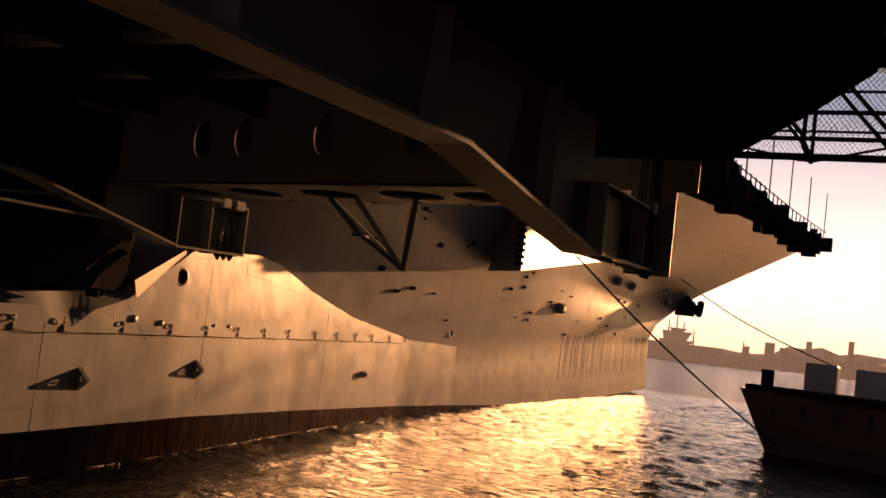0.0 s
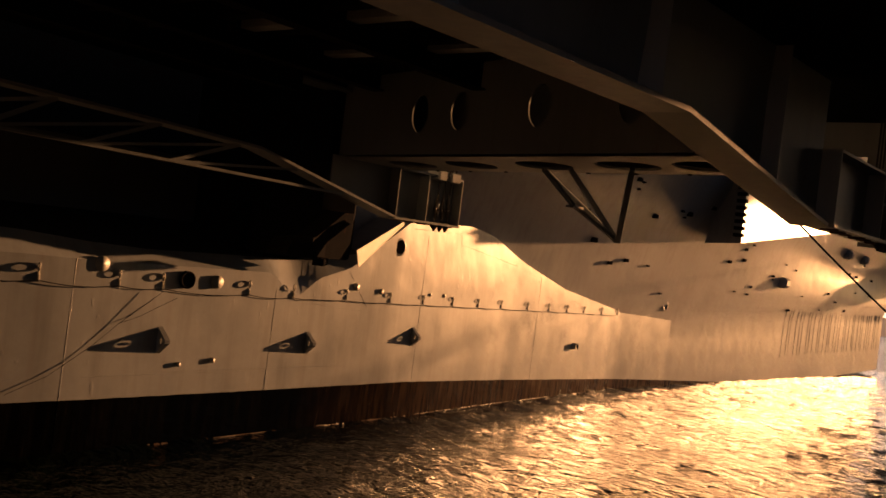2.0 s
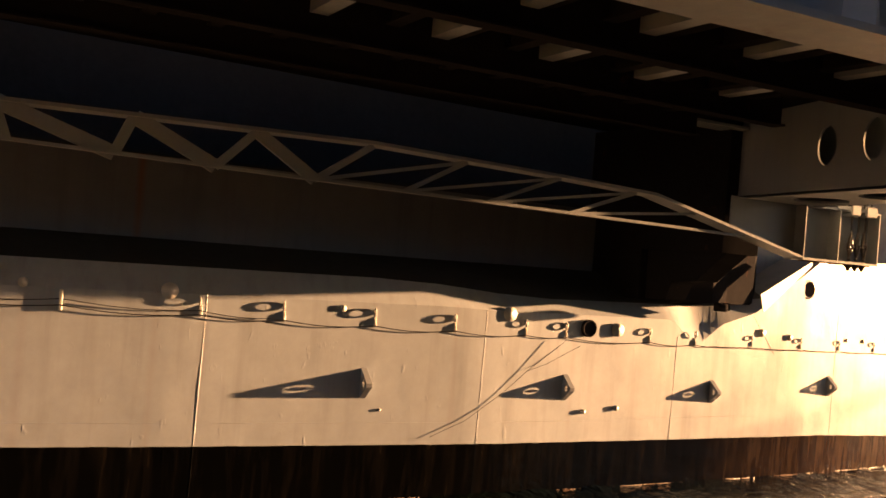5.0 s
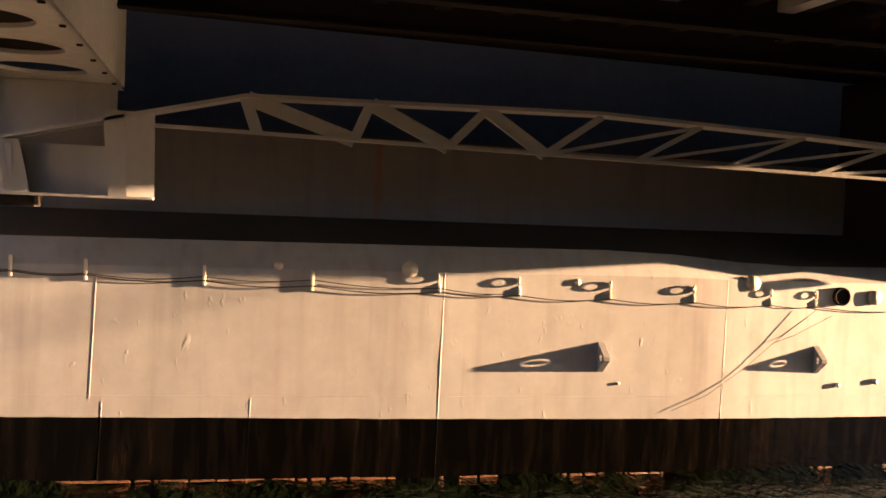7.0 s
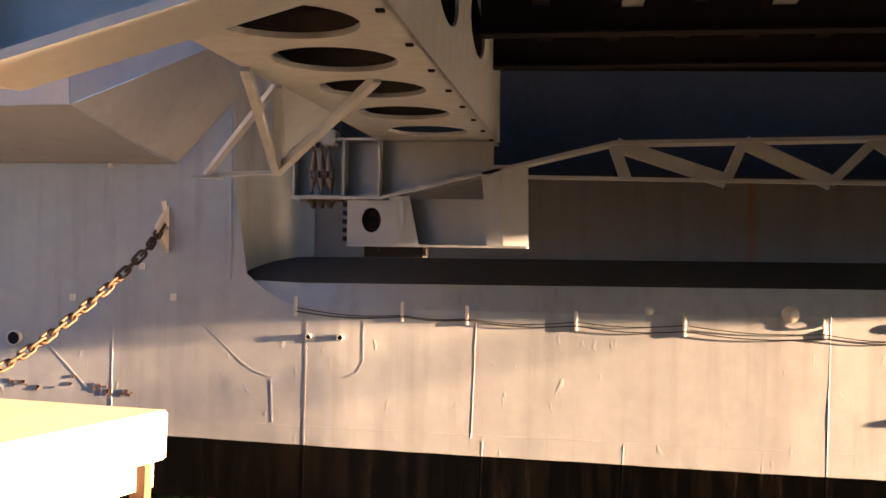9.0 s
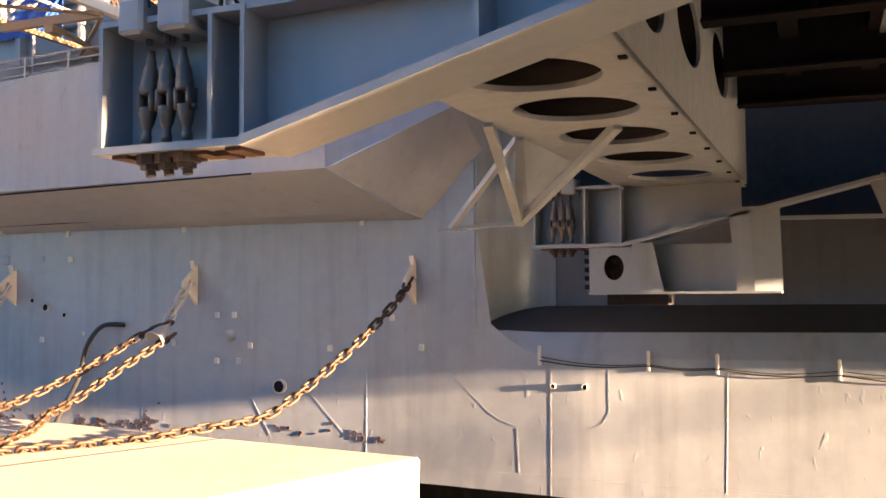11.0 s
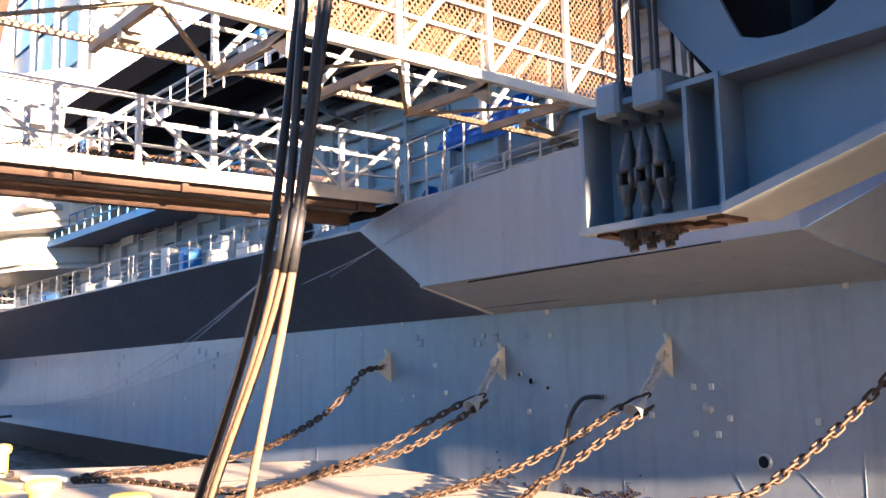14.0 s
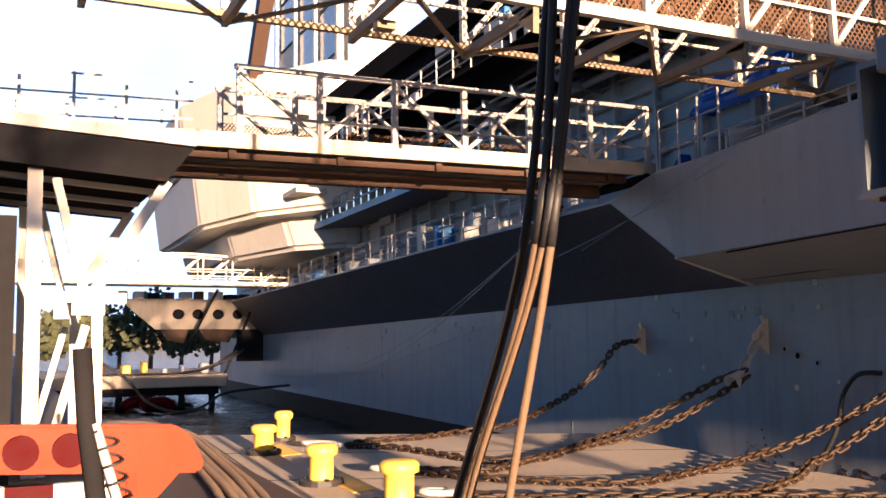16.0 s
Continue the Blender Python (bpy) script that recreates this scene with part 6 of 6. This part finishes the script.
# pipes, cable trays and doors on the hangar bulkhead
for k, z in enumerate((4.3, 5.0, 5.6, 6.3, 6.9, 7.5, 8.1)):
    bm = B()
    tube(bm, [(-70, 17.1, z), (-6, 17.1, z + 0.03)], 0.05 + 0.03 * (k % 3), 8)
    part("wall_pipe", bm, (PALE, STEEL, PALE)[k % 3], ship)
for k in range(30):
    x = -8 - 1.9 * k
    bm = B()
    box(bm, x, 16.95, 3.66, x + 0.12, 17.2, 8.6)
    part("frame_post", bm, PALE, ship)
    if k % 3 == 0:
        bm = B()
        box(bm, x - 1.3, 17.1, 3.9, x - 0.4, 17.2, 5.8)
        bmesh.ops.bevel(bm, geom=bm.edges[:], offset=0.04, segments=1, affect="EDGES")
        part("bulkhead_door", bm, DARK if k % 2 else PALE, ship)
    if k % 4 == 1:
        bm = B()
        box(bm, x - 1.6, 16.9, 6.2, x - 0.3, 17.2, 7.4)
        part("vent_box", bm, PALE, ship)
# long gallery walkway with a blue rail, under the overhang
gal = thing("gallery_walkway")
gal.parent = ship
bm = B()
box(bm, -50, 15.2, 6.55, -27, 17.2, 6.65)
part("floor_plate", bm, BAND, gal)
bm = B()
box(bm, -50, 15.15, 6.55, -27, 15.22, 6.85)
part("toe_board", bm, BLUEPAINT, gal, "bright blue edge board")
for k in range(24):
    bm = B()
    x = -49.5 + k * 0.95
    box(bm, x, 15.17, 6.85, x + 0.06, 15.22, 7.7)
    part("post", bm, BLUEPAINT, gal)
for z in (7.2, 7.68):
    bm = B()
    box(bm, -49.5, 15.17, z, -27, 15.22, z + 0.06)
    part("rail", bm, BLUEPAINT, gal)
# rounded gun sponsons aft; their sunlit brightness is put into white paint
for z0, z1, out, mat in ((7.3, 11.0, 0.0, WHITE), (11.0, 14.4, 0.8, WHITE), (5.6, 7.3, -2.0, PALE)):
    bm = B()
    low = [(-68, 17.3), (-68, 10.8 - out), (-54, 10.8 - out), (-48, 12.4 - out), (-43.5 + out, 15.4 - out * 0.5), (-43 + out, 17.3)]
    top = [(x, y - (0.5 if y < 17 else 0)) for x, y in low]
    a = [bm.verts.new((x, y, z0)) for x, y in low]
    b = [bm.verts.new((x, y, z1)) for x, y in top]
    bm.faces.new(a)
    bm.faces.new(list(reversed(b)))
    for k in range(6):
        bm.faces.new((a[k], a[(k + 1) % 6], b[(k + 1) % 6], b[k]))
    bmesh.ops.recalc_face_normals(bm, faces=bm.faces[:])
    bmesh.ops.bevel(bm, geom=bm.edges[:], offset=0.25, segments=3, affect="EDGES")
    part("gun_sponson", bm, mat, ship, "rounded sponson, painted white for the sun it catches")
for k in range(5):
    bm = B()
    z = 8.0 + 1.2 * k
    box(bm, -47.6 + 0.2 * k, 13.4, z, -44.0, 17, z + 0.25)
    part("sponson_shelf", bm, DARK if k % 2 else PALE, ship)
# visitors' lift tower and a slanting boom
tw = thing("stair_tower", SHIP, label="glazed blue and white stair tower rising behind the bridges", category="tower")
for k in range(5):
    for j in range(3):
        bm = B()
        x = -63 + 4.2 * j
        box(bm, x, 18.0, 11 + 3.4 * k, x + 3.9, 18.2, 14.1 + 3.4 * k)
        part("pane", bm, (GLASS, GLASS, WHITE)[(k + j) % 3], tw)
bm = B()
box(bm, -64, 18.3, 3.5, -50, 22, 30)
part("core", bm, PALE, tw)
for x in (-63.4, -59, -54.8, -50.6):
    bm = B()
    box(bm, x, 17.7, 9, x + 0.4, 18.1, 29)
    part("column", bm, WHITE, tw)
bm = B()
bar(bm, (-52.5, 12.5, 9.0), (-42, 11.8, 20), 0.7, 0.9)
boom = part("slanting_boom", bm, TIMBER, ship, "tan slanting boom")
# stern quay: far gangway, round-windowed pontoon
fg = thing("far_gangway", SHIP, label="distant white gangway with an arched lattice rail", category="gangway")
bm = B()
box(bm, -57, -4, 4.25, -55.4, 16.4, 4.5)
part("deck", bm, WHITE, fg)
for x in (-55.4, -57):
    pts = [(x, -4 + 20.4 * k / 24, lerp(-4 + 20.4 * k / 24, (-4, 6, 10, 16.4), (5.6, 5.8, 6.1, 5.8))) for k in range(25)]
    bm = B()
    tube(bm, pts, 0.07, 6)
    part("top_rail", bm, WHITE, fg)
    for k, (a, b) in enumerate(zip(pts[::2], pts[2::2])):
        bm = B()
        tube(bm, [(a[0], a[1], 4.4), b], 0.05, 5)
        part("lattice_bar", bm, WHITE, fg)
        bm = B()
        tube(bm, [(b[0], b[1], 4.4), b], 0.05, 5)
        part("lattice_bar", bm, WHITE, fg)
    for z in (4.8, 5.2):
        bm = B()
        tube(bm, [(x, -4, z), (x, 16.4, z)], 0.035, 5)
        part("mid_rail", bm, WHITE, fg)
pon = thing("stern_pontoon", SHIP, label="pale pontoon wall with round openings astern", category="pontoon")
bm = B()
ring_plate(bm, 7.3, 16.6, 1.88, 3.66, [(y, 2.81, 0.36, 0.32) for y in (10.75, 11.95, 13.2, 14.45)], lambda u, v, w: (-60 - w, u + 2.1 * (1 - (v - 1.88) / 1.78) * max(0.0, min(1.0, (10.2 - u) / 2.9)), v), 0.2)
part("wall", bm, CREAM, pon)
# black boxes stand in for the shade inside the openings
bm = B()
box(bm, -62, 9.6, 1.95, -60.6, 18, 3.55)
part("opening_shade_box", bm, DARK, pon)
bm = B()
box(bm, -60.2, 14.4, -0.15, -59.8, 17.5, 1.86)
part("opening_shade_slab", bm, DARK, pon)
bm = B()
box(bm, -60.3, 7.3, 3.66, -59.9, 16.6, 3.74)
part("capping", bm, CREAM, pon)
for y0_, y1_ in ((9.7, 11.4), (12.0, 14.2)):
    bm = B()
    prism(bm, [(-60.0, y0_, 1.86), (-60.0, y1_, 1.86), (-60.0, y1_ - 0.3, 1.05), (-60.0, y0_ + 0.4, 1.2)], (-0.5, 0, 0))
    part("bracket", bm, TIMBER, pon)
quay = thing("stern_quay", label="low quay on dark piles in front of the stern", category="quay")
bm = B()
box(bm, -68, 1.0, 1.25, -57.95, 13.4, 2.0)
bmesh.ops.bevel(bm, geom=bm.edges[:], offset=0.06, segments=1, affect="EDGES")
part("slab", bm, CONCRETE, quay)
bm = B()
box(bm, -67.6, 1.4, 0.75, -58.6, 13.0, 1.25)
part("cap_beam", bm, DARK, quay)
for k in range(7):
    bm = B()
    tube(bm, [(-58.8, 1.8 + 1.8 * k, -3), (-58.8, 1.8 + 1.8 * k, 0.8)], 0.2, 9)
    part("pile", bm, DARK, quay)
for k in range(7):
    bm = B()
    x, w = -59.4 + rg.uniform(-0.3, 0.3), rg.uniform(0.3, 0.8)
    y = 5.0 + k * 1.15
    box(bm, x, y, 1.996, x + 0.9, y + w * 0.7, 2.0 + rg.uniform(0.3, 0.8))
    bmesh.ops.bevel(bm, geom=bm.edges[:], offset=0.08, segments=1, affect="EDGES")
    solo("quay_crate", bm, (PALE, TIMBER, YELLOW, YELLOW, PALE, STEEL, STEEL)[k], LAND, "small crate or drum on the stern quay", "crate", "things on the stern quay")
for k in range(10):
    bm = B()
    y, w, h = 7.2 + 0.92 * k, rg.uniform(0.5, 0.85), rg.uniform(0.35, 0.62)
    box(bm, -60.9, y, 3.72, -60.1, y + w, 3.72 + h)
    bmesh.ops.bevel(bm, geom=bm.edges[:], offset=0.05, segments=1, affect="EDGES")
    solo("storage_crate", bm, (TIMBER, PALE, DARK, TIMBER, PALE, TIMBER, WHITE, DARK, TIMBER, DARK)[k], SHIP, "wooden or painted crate standing on the pontoon", "crate", "crates on the pontoon")
for dx, dy in ((0.0, 0.0), (1.2, 0.9)):
    bm = B()
    tube(bm, flow([(-56.6 + dx, 7.2 + dy, 0.25), (-56.5 + dx, 7.6 + dy, 0.55), (-56.4 + dx, 8.3 + dy, 0.6), (-56.5 + dx, 8.7 + dy, 0.3)]), 0.34, 12)
    solo("inflatable_fender", bm, RED, LAND, "red inflatable fender floating by the quay", "fender", "floating fenders", smooth=True)
for k in range(5):
    bm = B()
    tube(bm, flow([(-57.7 - 0.1 * k, 13.5 + 0.22 * k, 3.2 + 0.06 * k), (-57.7, 12.4 + 0.2 * k, 2.55 + 0.05 * k), (-57.7 - 0.1 * k, 10.6 + 0.15 * k, 2.12), (-57.8 - 0.15 * k, 8.6, 2.07), (-58.1 - 0.2 * k, 6.4, 2.07)]), 0.06, 6)
    solo("mooring_hawser", bm, BLACK, LAND, "black mooring hawser sagging at the stern", "rope", "stern hawsers")
bm = B()
tube(bm, flow([sw(-54, 16.0, -1.55), sw(-52, 13.6, -1.62), sw(-50.4, 11.4, -1.78), sw(-50, 10.2, -2.42), sw(-50, 8.8, -2.61), sw(-50, 7.4, -1.98), sw(-50, 6.55, -0.95), sw(-50.5, 5.2, 0.0)]), 0.075, 6)
solo("mooring_hawser", bm, BLACK, LAND, "black mooring hawser sagging at the stern", "rope", "stern hawsers")
for a, b, s in (((-50, 15.6, -1.0), (-21, 13.9, 3.9), 1.2), ((-50, 15.6, -1.1), (-22, 13.9, 3.6), 1.4), ((-58, 15.7, -1.0), (-29, 15.7, 1.0), 0.7)):
    bm = B()
    a, b = Vector(a), Vector(b)
    tube(bm, [a.lerp(b, t / 12) - Vector((0, 0, s * math.sin(math.pi * t / 12))) for t in range(13)], 0.016, 5)
    solo("mooring_line", bm, STEEL, SHIP, "thin mooring line running along the hull", "rope", "mooring lines")
for a, b, r in (((-58.0, 12.73, 4.24), (-58.3, 10.6, 0.0), 0.075), ((-58.0, 15.31, 4.24), (-58.2, 12.86, -1.77), 0.075)):
    bm = B()
    bar(bm, a, b, r * 2, r * 2)
    solo("support_strut", bm, DARK, SHIP, "dark slanting strut under the far gangway", "strut", "far gangway struts")

# ---- ahead of the bow: lines, a moored boat, far shore


def line(a, b, sag, r, nm, lab):
    bm = B()
    a, b = Vector(a), Vector(b)
    tube(bm, [a.lerp(b, t / 20) - Vector((0, 0, sag * math.sin(math.pi * t / 20))) for t in range(21)], r, 5)
    return solo(nm, bm, DARK, LAND, lab, "rope", "bow mooring lines")


line((42.0, 15.9, 10.4), (54.4, 5.36, 0.3), 0.5, 0.05, "mooring_line", "thin dark mooring line from the bow down to the water")
line((100, 21, 12.5), (70, 3.5, 5.0), 0.6, 0.05, "mooring_line", "thin mooring line running from the bow")
boat = thing("barge", at=(56, 5.3, 0), label="dark barge with deckhouses moored ahead", category="boat")
bm = B()
rows = []
for k in range(9):
    f = k / 8
    y = 0.9 - 22 * f
    half = 5.0 * min(1, (0.12 + f * 3.0)) ** 0.7
    rows.append([(half * s * w, y + (1.6 * (z / 3.4) if k == 0 else 0), z - 0.05) for s, w, z in ((-1, 1.0, 3.3), (-1, 0.85, 1.0), (-1, 0.6, -1.0), (1, 0.6, -1.0), (1, 0.85, 1.0), (1, 1.0, 3.3))])
skin(bm, rows)
bm.faces.new([v for v in bm.verts][0:6])
part("hull", bm, BARGE, boat, "weathered hull plating, its brown painted for sun flare")
bm = B()
prism(bm, [(-1.1, 2.2, 3.2), (1.1, 2.2, 3.2), (5.0, -5, 3.2), (5.0, -21, 3.2), (-5.0, -21, 3.2), (-5.0, -5, 3.2)], (0, 0, 0.3))
part("deck", bm, DARK, boat)
for y, w, h, d in ((-1.6, 2.6, 1.55, 1.6), (-4.4, 3.0, 1.50, 2.2), (-7.6, 4.5, 1.6, 2.4), (-11, 5, 2.4, 3)):
    bm = B()
    box(bm, -w / 2, y - d / 2, 3.5, w / 2, y + d / 2, 3.5 + h)
    bmesh.ops.bevel(bm, geom=bm.edges[:], offset=0.08, segments=1, affect="EDGES")
    part("deckhouse", bm, PALE, boat)
bm = B()
tube(bm, [(0, 1.2, 3.5), (0, 1.2, 4.3)], 0.35, 10)
part("bitt", bm, DARK, boat)
bm = B()
box(bm, -0.6, 0.95, 4.2, 0.6, 1.5, 4.4)
part("bitt_head", bm, DARK, boat)
for k in range(6):
    bm = B()
    a = 0.6 - 1.6 * k
    x = -5.0 * min(1, 0.12 + (0.9 - a) / 22 * 3) ** 0.7
    tube(bm, [(x - 0.1 + 0.32 * math.cos(q * 0.7), a, 2.4 + 0.32 * math.sin(q * 0.7)) for q in range(10)], 0.10, 6)
    part("tyre_fender", bm, BLACK, boat)


def polar(az, r, z):
    return (r * math.sin(radians(az)), r * math.cos(radians(az)), z)


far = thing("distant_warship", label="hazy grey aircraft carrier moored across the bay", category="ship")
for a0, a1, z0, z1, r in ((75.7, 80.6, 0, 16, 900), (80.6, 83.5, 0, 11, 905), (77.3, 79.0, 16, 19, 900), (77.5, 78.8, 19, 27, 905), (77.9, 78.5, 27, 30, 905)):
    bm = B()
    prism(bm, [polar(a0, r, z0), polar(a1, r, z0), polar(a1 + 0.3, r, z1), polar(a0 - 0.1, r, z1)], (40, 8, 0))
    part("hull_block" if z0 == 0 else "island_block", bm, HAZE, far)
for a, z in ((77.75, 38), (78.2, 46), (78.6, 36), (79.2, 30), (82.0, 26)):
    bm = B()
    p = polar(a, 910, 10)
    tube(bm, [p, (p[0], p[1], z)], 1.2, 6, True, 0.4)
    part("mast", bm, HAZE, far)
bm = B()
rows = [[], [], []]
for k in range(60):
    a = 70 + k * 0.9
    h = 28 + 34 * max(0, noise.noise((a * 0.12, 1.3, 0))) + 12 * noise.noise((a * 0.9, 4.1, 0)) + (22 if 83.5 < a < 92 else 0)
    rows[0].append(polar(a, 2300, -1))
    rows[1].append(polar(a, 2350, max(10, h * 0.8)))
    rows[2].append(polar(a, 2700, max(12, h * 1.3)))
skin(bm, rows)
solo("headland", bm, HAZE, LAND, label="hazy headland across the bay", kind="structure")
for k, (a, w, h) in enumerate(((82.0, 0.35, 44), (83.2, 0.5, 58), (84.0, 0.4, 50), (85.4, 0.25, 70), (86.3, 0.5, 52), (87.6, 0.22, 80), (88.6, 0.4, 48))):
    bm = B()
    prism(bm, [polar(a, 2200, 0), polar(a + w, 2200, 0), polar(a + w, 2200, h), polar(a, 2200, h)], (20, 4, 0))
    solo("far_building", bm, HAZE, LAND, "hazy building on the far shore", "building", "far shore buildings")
# city shore astern
rg = random.Random(3)
bm = B()
rows = [[], []]
for k in range(70):
    a = -120 + k * 0.9
    rows[0].append(polar(a, 260, -0.5))
    rows[1].append(polar(a, 270, 4 + 5 * abs(noise.noise((a * 0.2, 7.7, 0)))))
skin(bm, rows)
solo("far_bank", bm, BANK, LAND, label="low wooded bank astern", kind="structure")
for k in range(6):
    bm = B()
    a = -86.5 + k * 1.7
    x, y, _ = polar(a, 110 + 12 * (k % 3), 0)
    tr = thing("tree", at=(x, y, 0.0), label="dark leafy tree on the bank astern", category="tree", group="trees on the bank")
    h = 6 + 3 * rg.random()
    tube(bm, [(0, 0, 0), (0.2, 0.1, h * 0.35), (0, 0.3, h * 0.6)], 0.3, 7, True, 0.12)
    part("trunk", bm, TIMBER, tr)
    bm = B()
    for j in range(420):
        p = Vector((rg.gauss(0, 1), rg.gauss(0, 1), rg.gauss(0, 0.8)))
        p = p.normalized() * (rg.random() ** 0.4) * h * 0.42 * (1 + 0.35 * noise.noise(p * 1.3))
        c = p + Vector((0, 0.2, h * 0.66))
        s = 0.28 + 0.3 * rg.random()
        u = Vector((rg.gauss(0, 1), rg.gauss(0, 1), rg.gauss(0, 1))).normalized() * s
        v = u.orthogonal().normalized() * s
        bm.faces.new([bm.verts.new(c + q) for q in (-u, v, u, -v)])
    part("crown", bm, LEAF, tr)

# sunlit evening haze astern, far behind everything
CLOUD = bpy.data.materials.new("evening_haze")
CLOUD.use_nodes = True
_t = CLOUD.node_tree
_e = nd(_t, "ShaderNodeEmission", Strength=0.22)
_n = nd(_t, "ShaderNodeTexNoise", Scale=0.0012, Detail=3.0)
_t.links.new(_t.nodes.new("ShaderNodeNewGeometry").outputs["Position"], _n.inputs["Vector"])
_t.links.new(ramp(_t, _n.outputs[0], [(0.35, (0.92, 0.96, 1.0)), (0.65, (1.0, 0.98, 0.96))]), _e.inputs["Color"])
_t.links.new(_e.outputs[0], _t.nodes["Material Output"].inputs["Surface"])
bm = B()
skin(bm, [[(4300 * math.cos(radians(a)), 4300 * math.sin(radians(a)), z) for a in range(122, 201, 6)] for z in (-20, 500, 1100, 2200, 3400)])
solo("backdrop", bm, CLOUD, LAND, label="bright hazy evening sky astern", kind="structure")
# and the glow of the low sun's haze ahead
GLOW = bpy.data.materials.new("sunset_haze")
GLOW.use_nodes = True
_t = GLOW.node_tree
_e = nd(_t, "ShaderNodeEmission", Strength=1.5)
_p = _t.nodes.new("ShaderNodeSeparateXYZ")
_t.links.new(_t.nodes.new("ShaderNodeNewGeometry").outputs["Position"], _p.inputs[0])
_m = nd(_t, "ShaderNodeMapRange")
_m.inputs["From Max"].default_value = 1150.0
_t.links.new(_p.outputs["Z"], _m.inputs["Value"])
_t.links.new(ramp(_t, _m.outputs[0], [(0.0, (1.0, 0.62, 0.34)), (0.22, (1.0, 0.82, 0.62)), (0.5, (0.72, 0.68, 0.62)), (1.0, (0.20, 0.26, 0.34))]), _e.inputs["Color"])
_t.links.new(_e.outputs[0], _t.nodes["Material Output"].inputs["Surface"])
bm = B()
skin(bm, [[(4300 * math.cos(radians(a)), 4300 * math.sin(radians(a)), z) for a in range(-1, 15, 3)] for z in (-20, 200, 400, 800, 1300)])
solo("backdrop", bm, GLOW, LAND, label="glowing sunset haze ahead of the bow", kind="structure")

# beams, pipes and ducts under the gallery deck
for k in range(32):
    x = -45.5 + 1.95 * k
    bm = B()
    prism(bm, [(x, 15.02, 8.62), (x, 15.02, 8.34), (x, 16.2, 8.1), (x, 17.2, 8.0), (x, 17.2, 8.62)], (0.08, 0, 0))
    part("gallery_knee", bm, STEEL, ship)
for k, (y, z, r) in enumerate(((15.3, 8.5, 0.05), (15.6, 8.42, 0.08), (16.1, 8.3, 0.05), (16.5, 8.2, 0.12), (14.94, 9.7, 0.05), (14.92, 10.3, 0.07), (14.95, 10.9, 0.04))):
    bm = B()
    tube(bm, [(-46, y, z), (-30, y, z + 0.02), (-6, y, z)], r, 8)
    part("gallery_pipe", bm, (PALE, STEEL, DARK)[k % 3], ship)
rg = random.Random(77)
for k in range(26):
    x, z = rg.uniform(-45, -8), rg.uniform(9.3, 11.0)
    w, h = rg.uniform(0.3, 1.4), rg.uniform(0.25, 0.7)
    bm = B()
    box(bm, x, 14.75, z, x + w, 15.02, z + h)
    bmesh.ops.bevel(bm, geom=bm.edges[:], offset=0.03, segments=1, affect="EDGES")
    part("gallery_locker", bm, (STEEL, PALE, DARK, STEEL, BLUEPAINT)[k % 5], ship)
# open catwalk hung outside the gallery
bm = B()
box(bm, -45, 13.9, 9.15, -20, 15.0, 9.2)
part("catwalk_floor", bm, DARK, ship)
for k in range(20):
    x = -44.8 + 1.3 * k
    bm = B()
    tube(bm, [(x, 13.95, 9.2), (x, 13.95, 10.25)], 0.03, 6)
    part("catwalk_post", bm, PALE, ship)
for z in (9.55, 9.9, 10.25):
    bm = B()
    tube(bm, [(-45, 13.95, z), (-20, 13.95, z)], 0.025, 6)
    part("catwalk_rail", bm, PALE, ship)
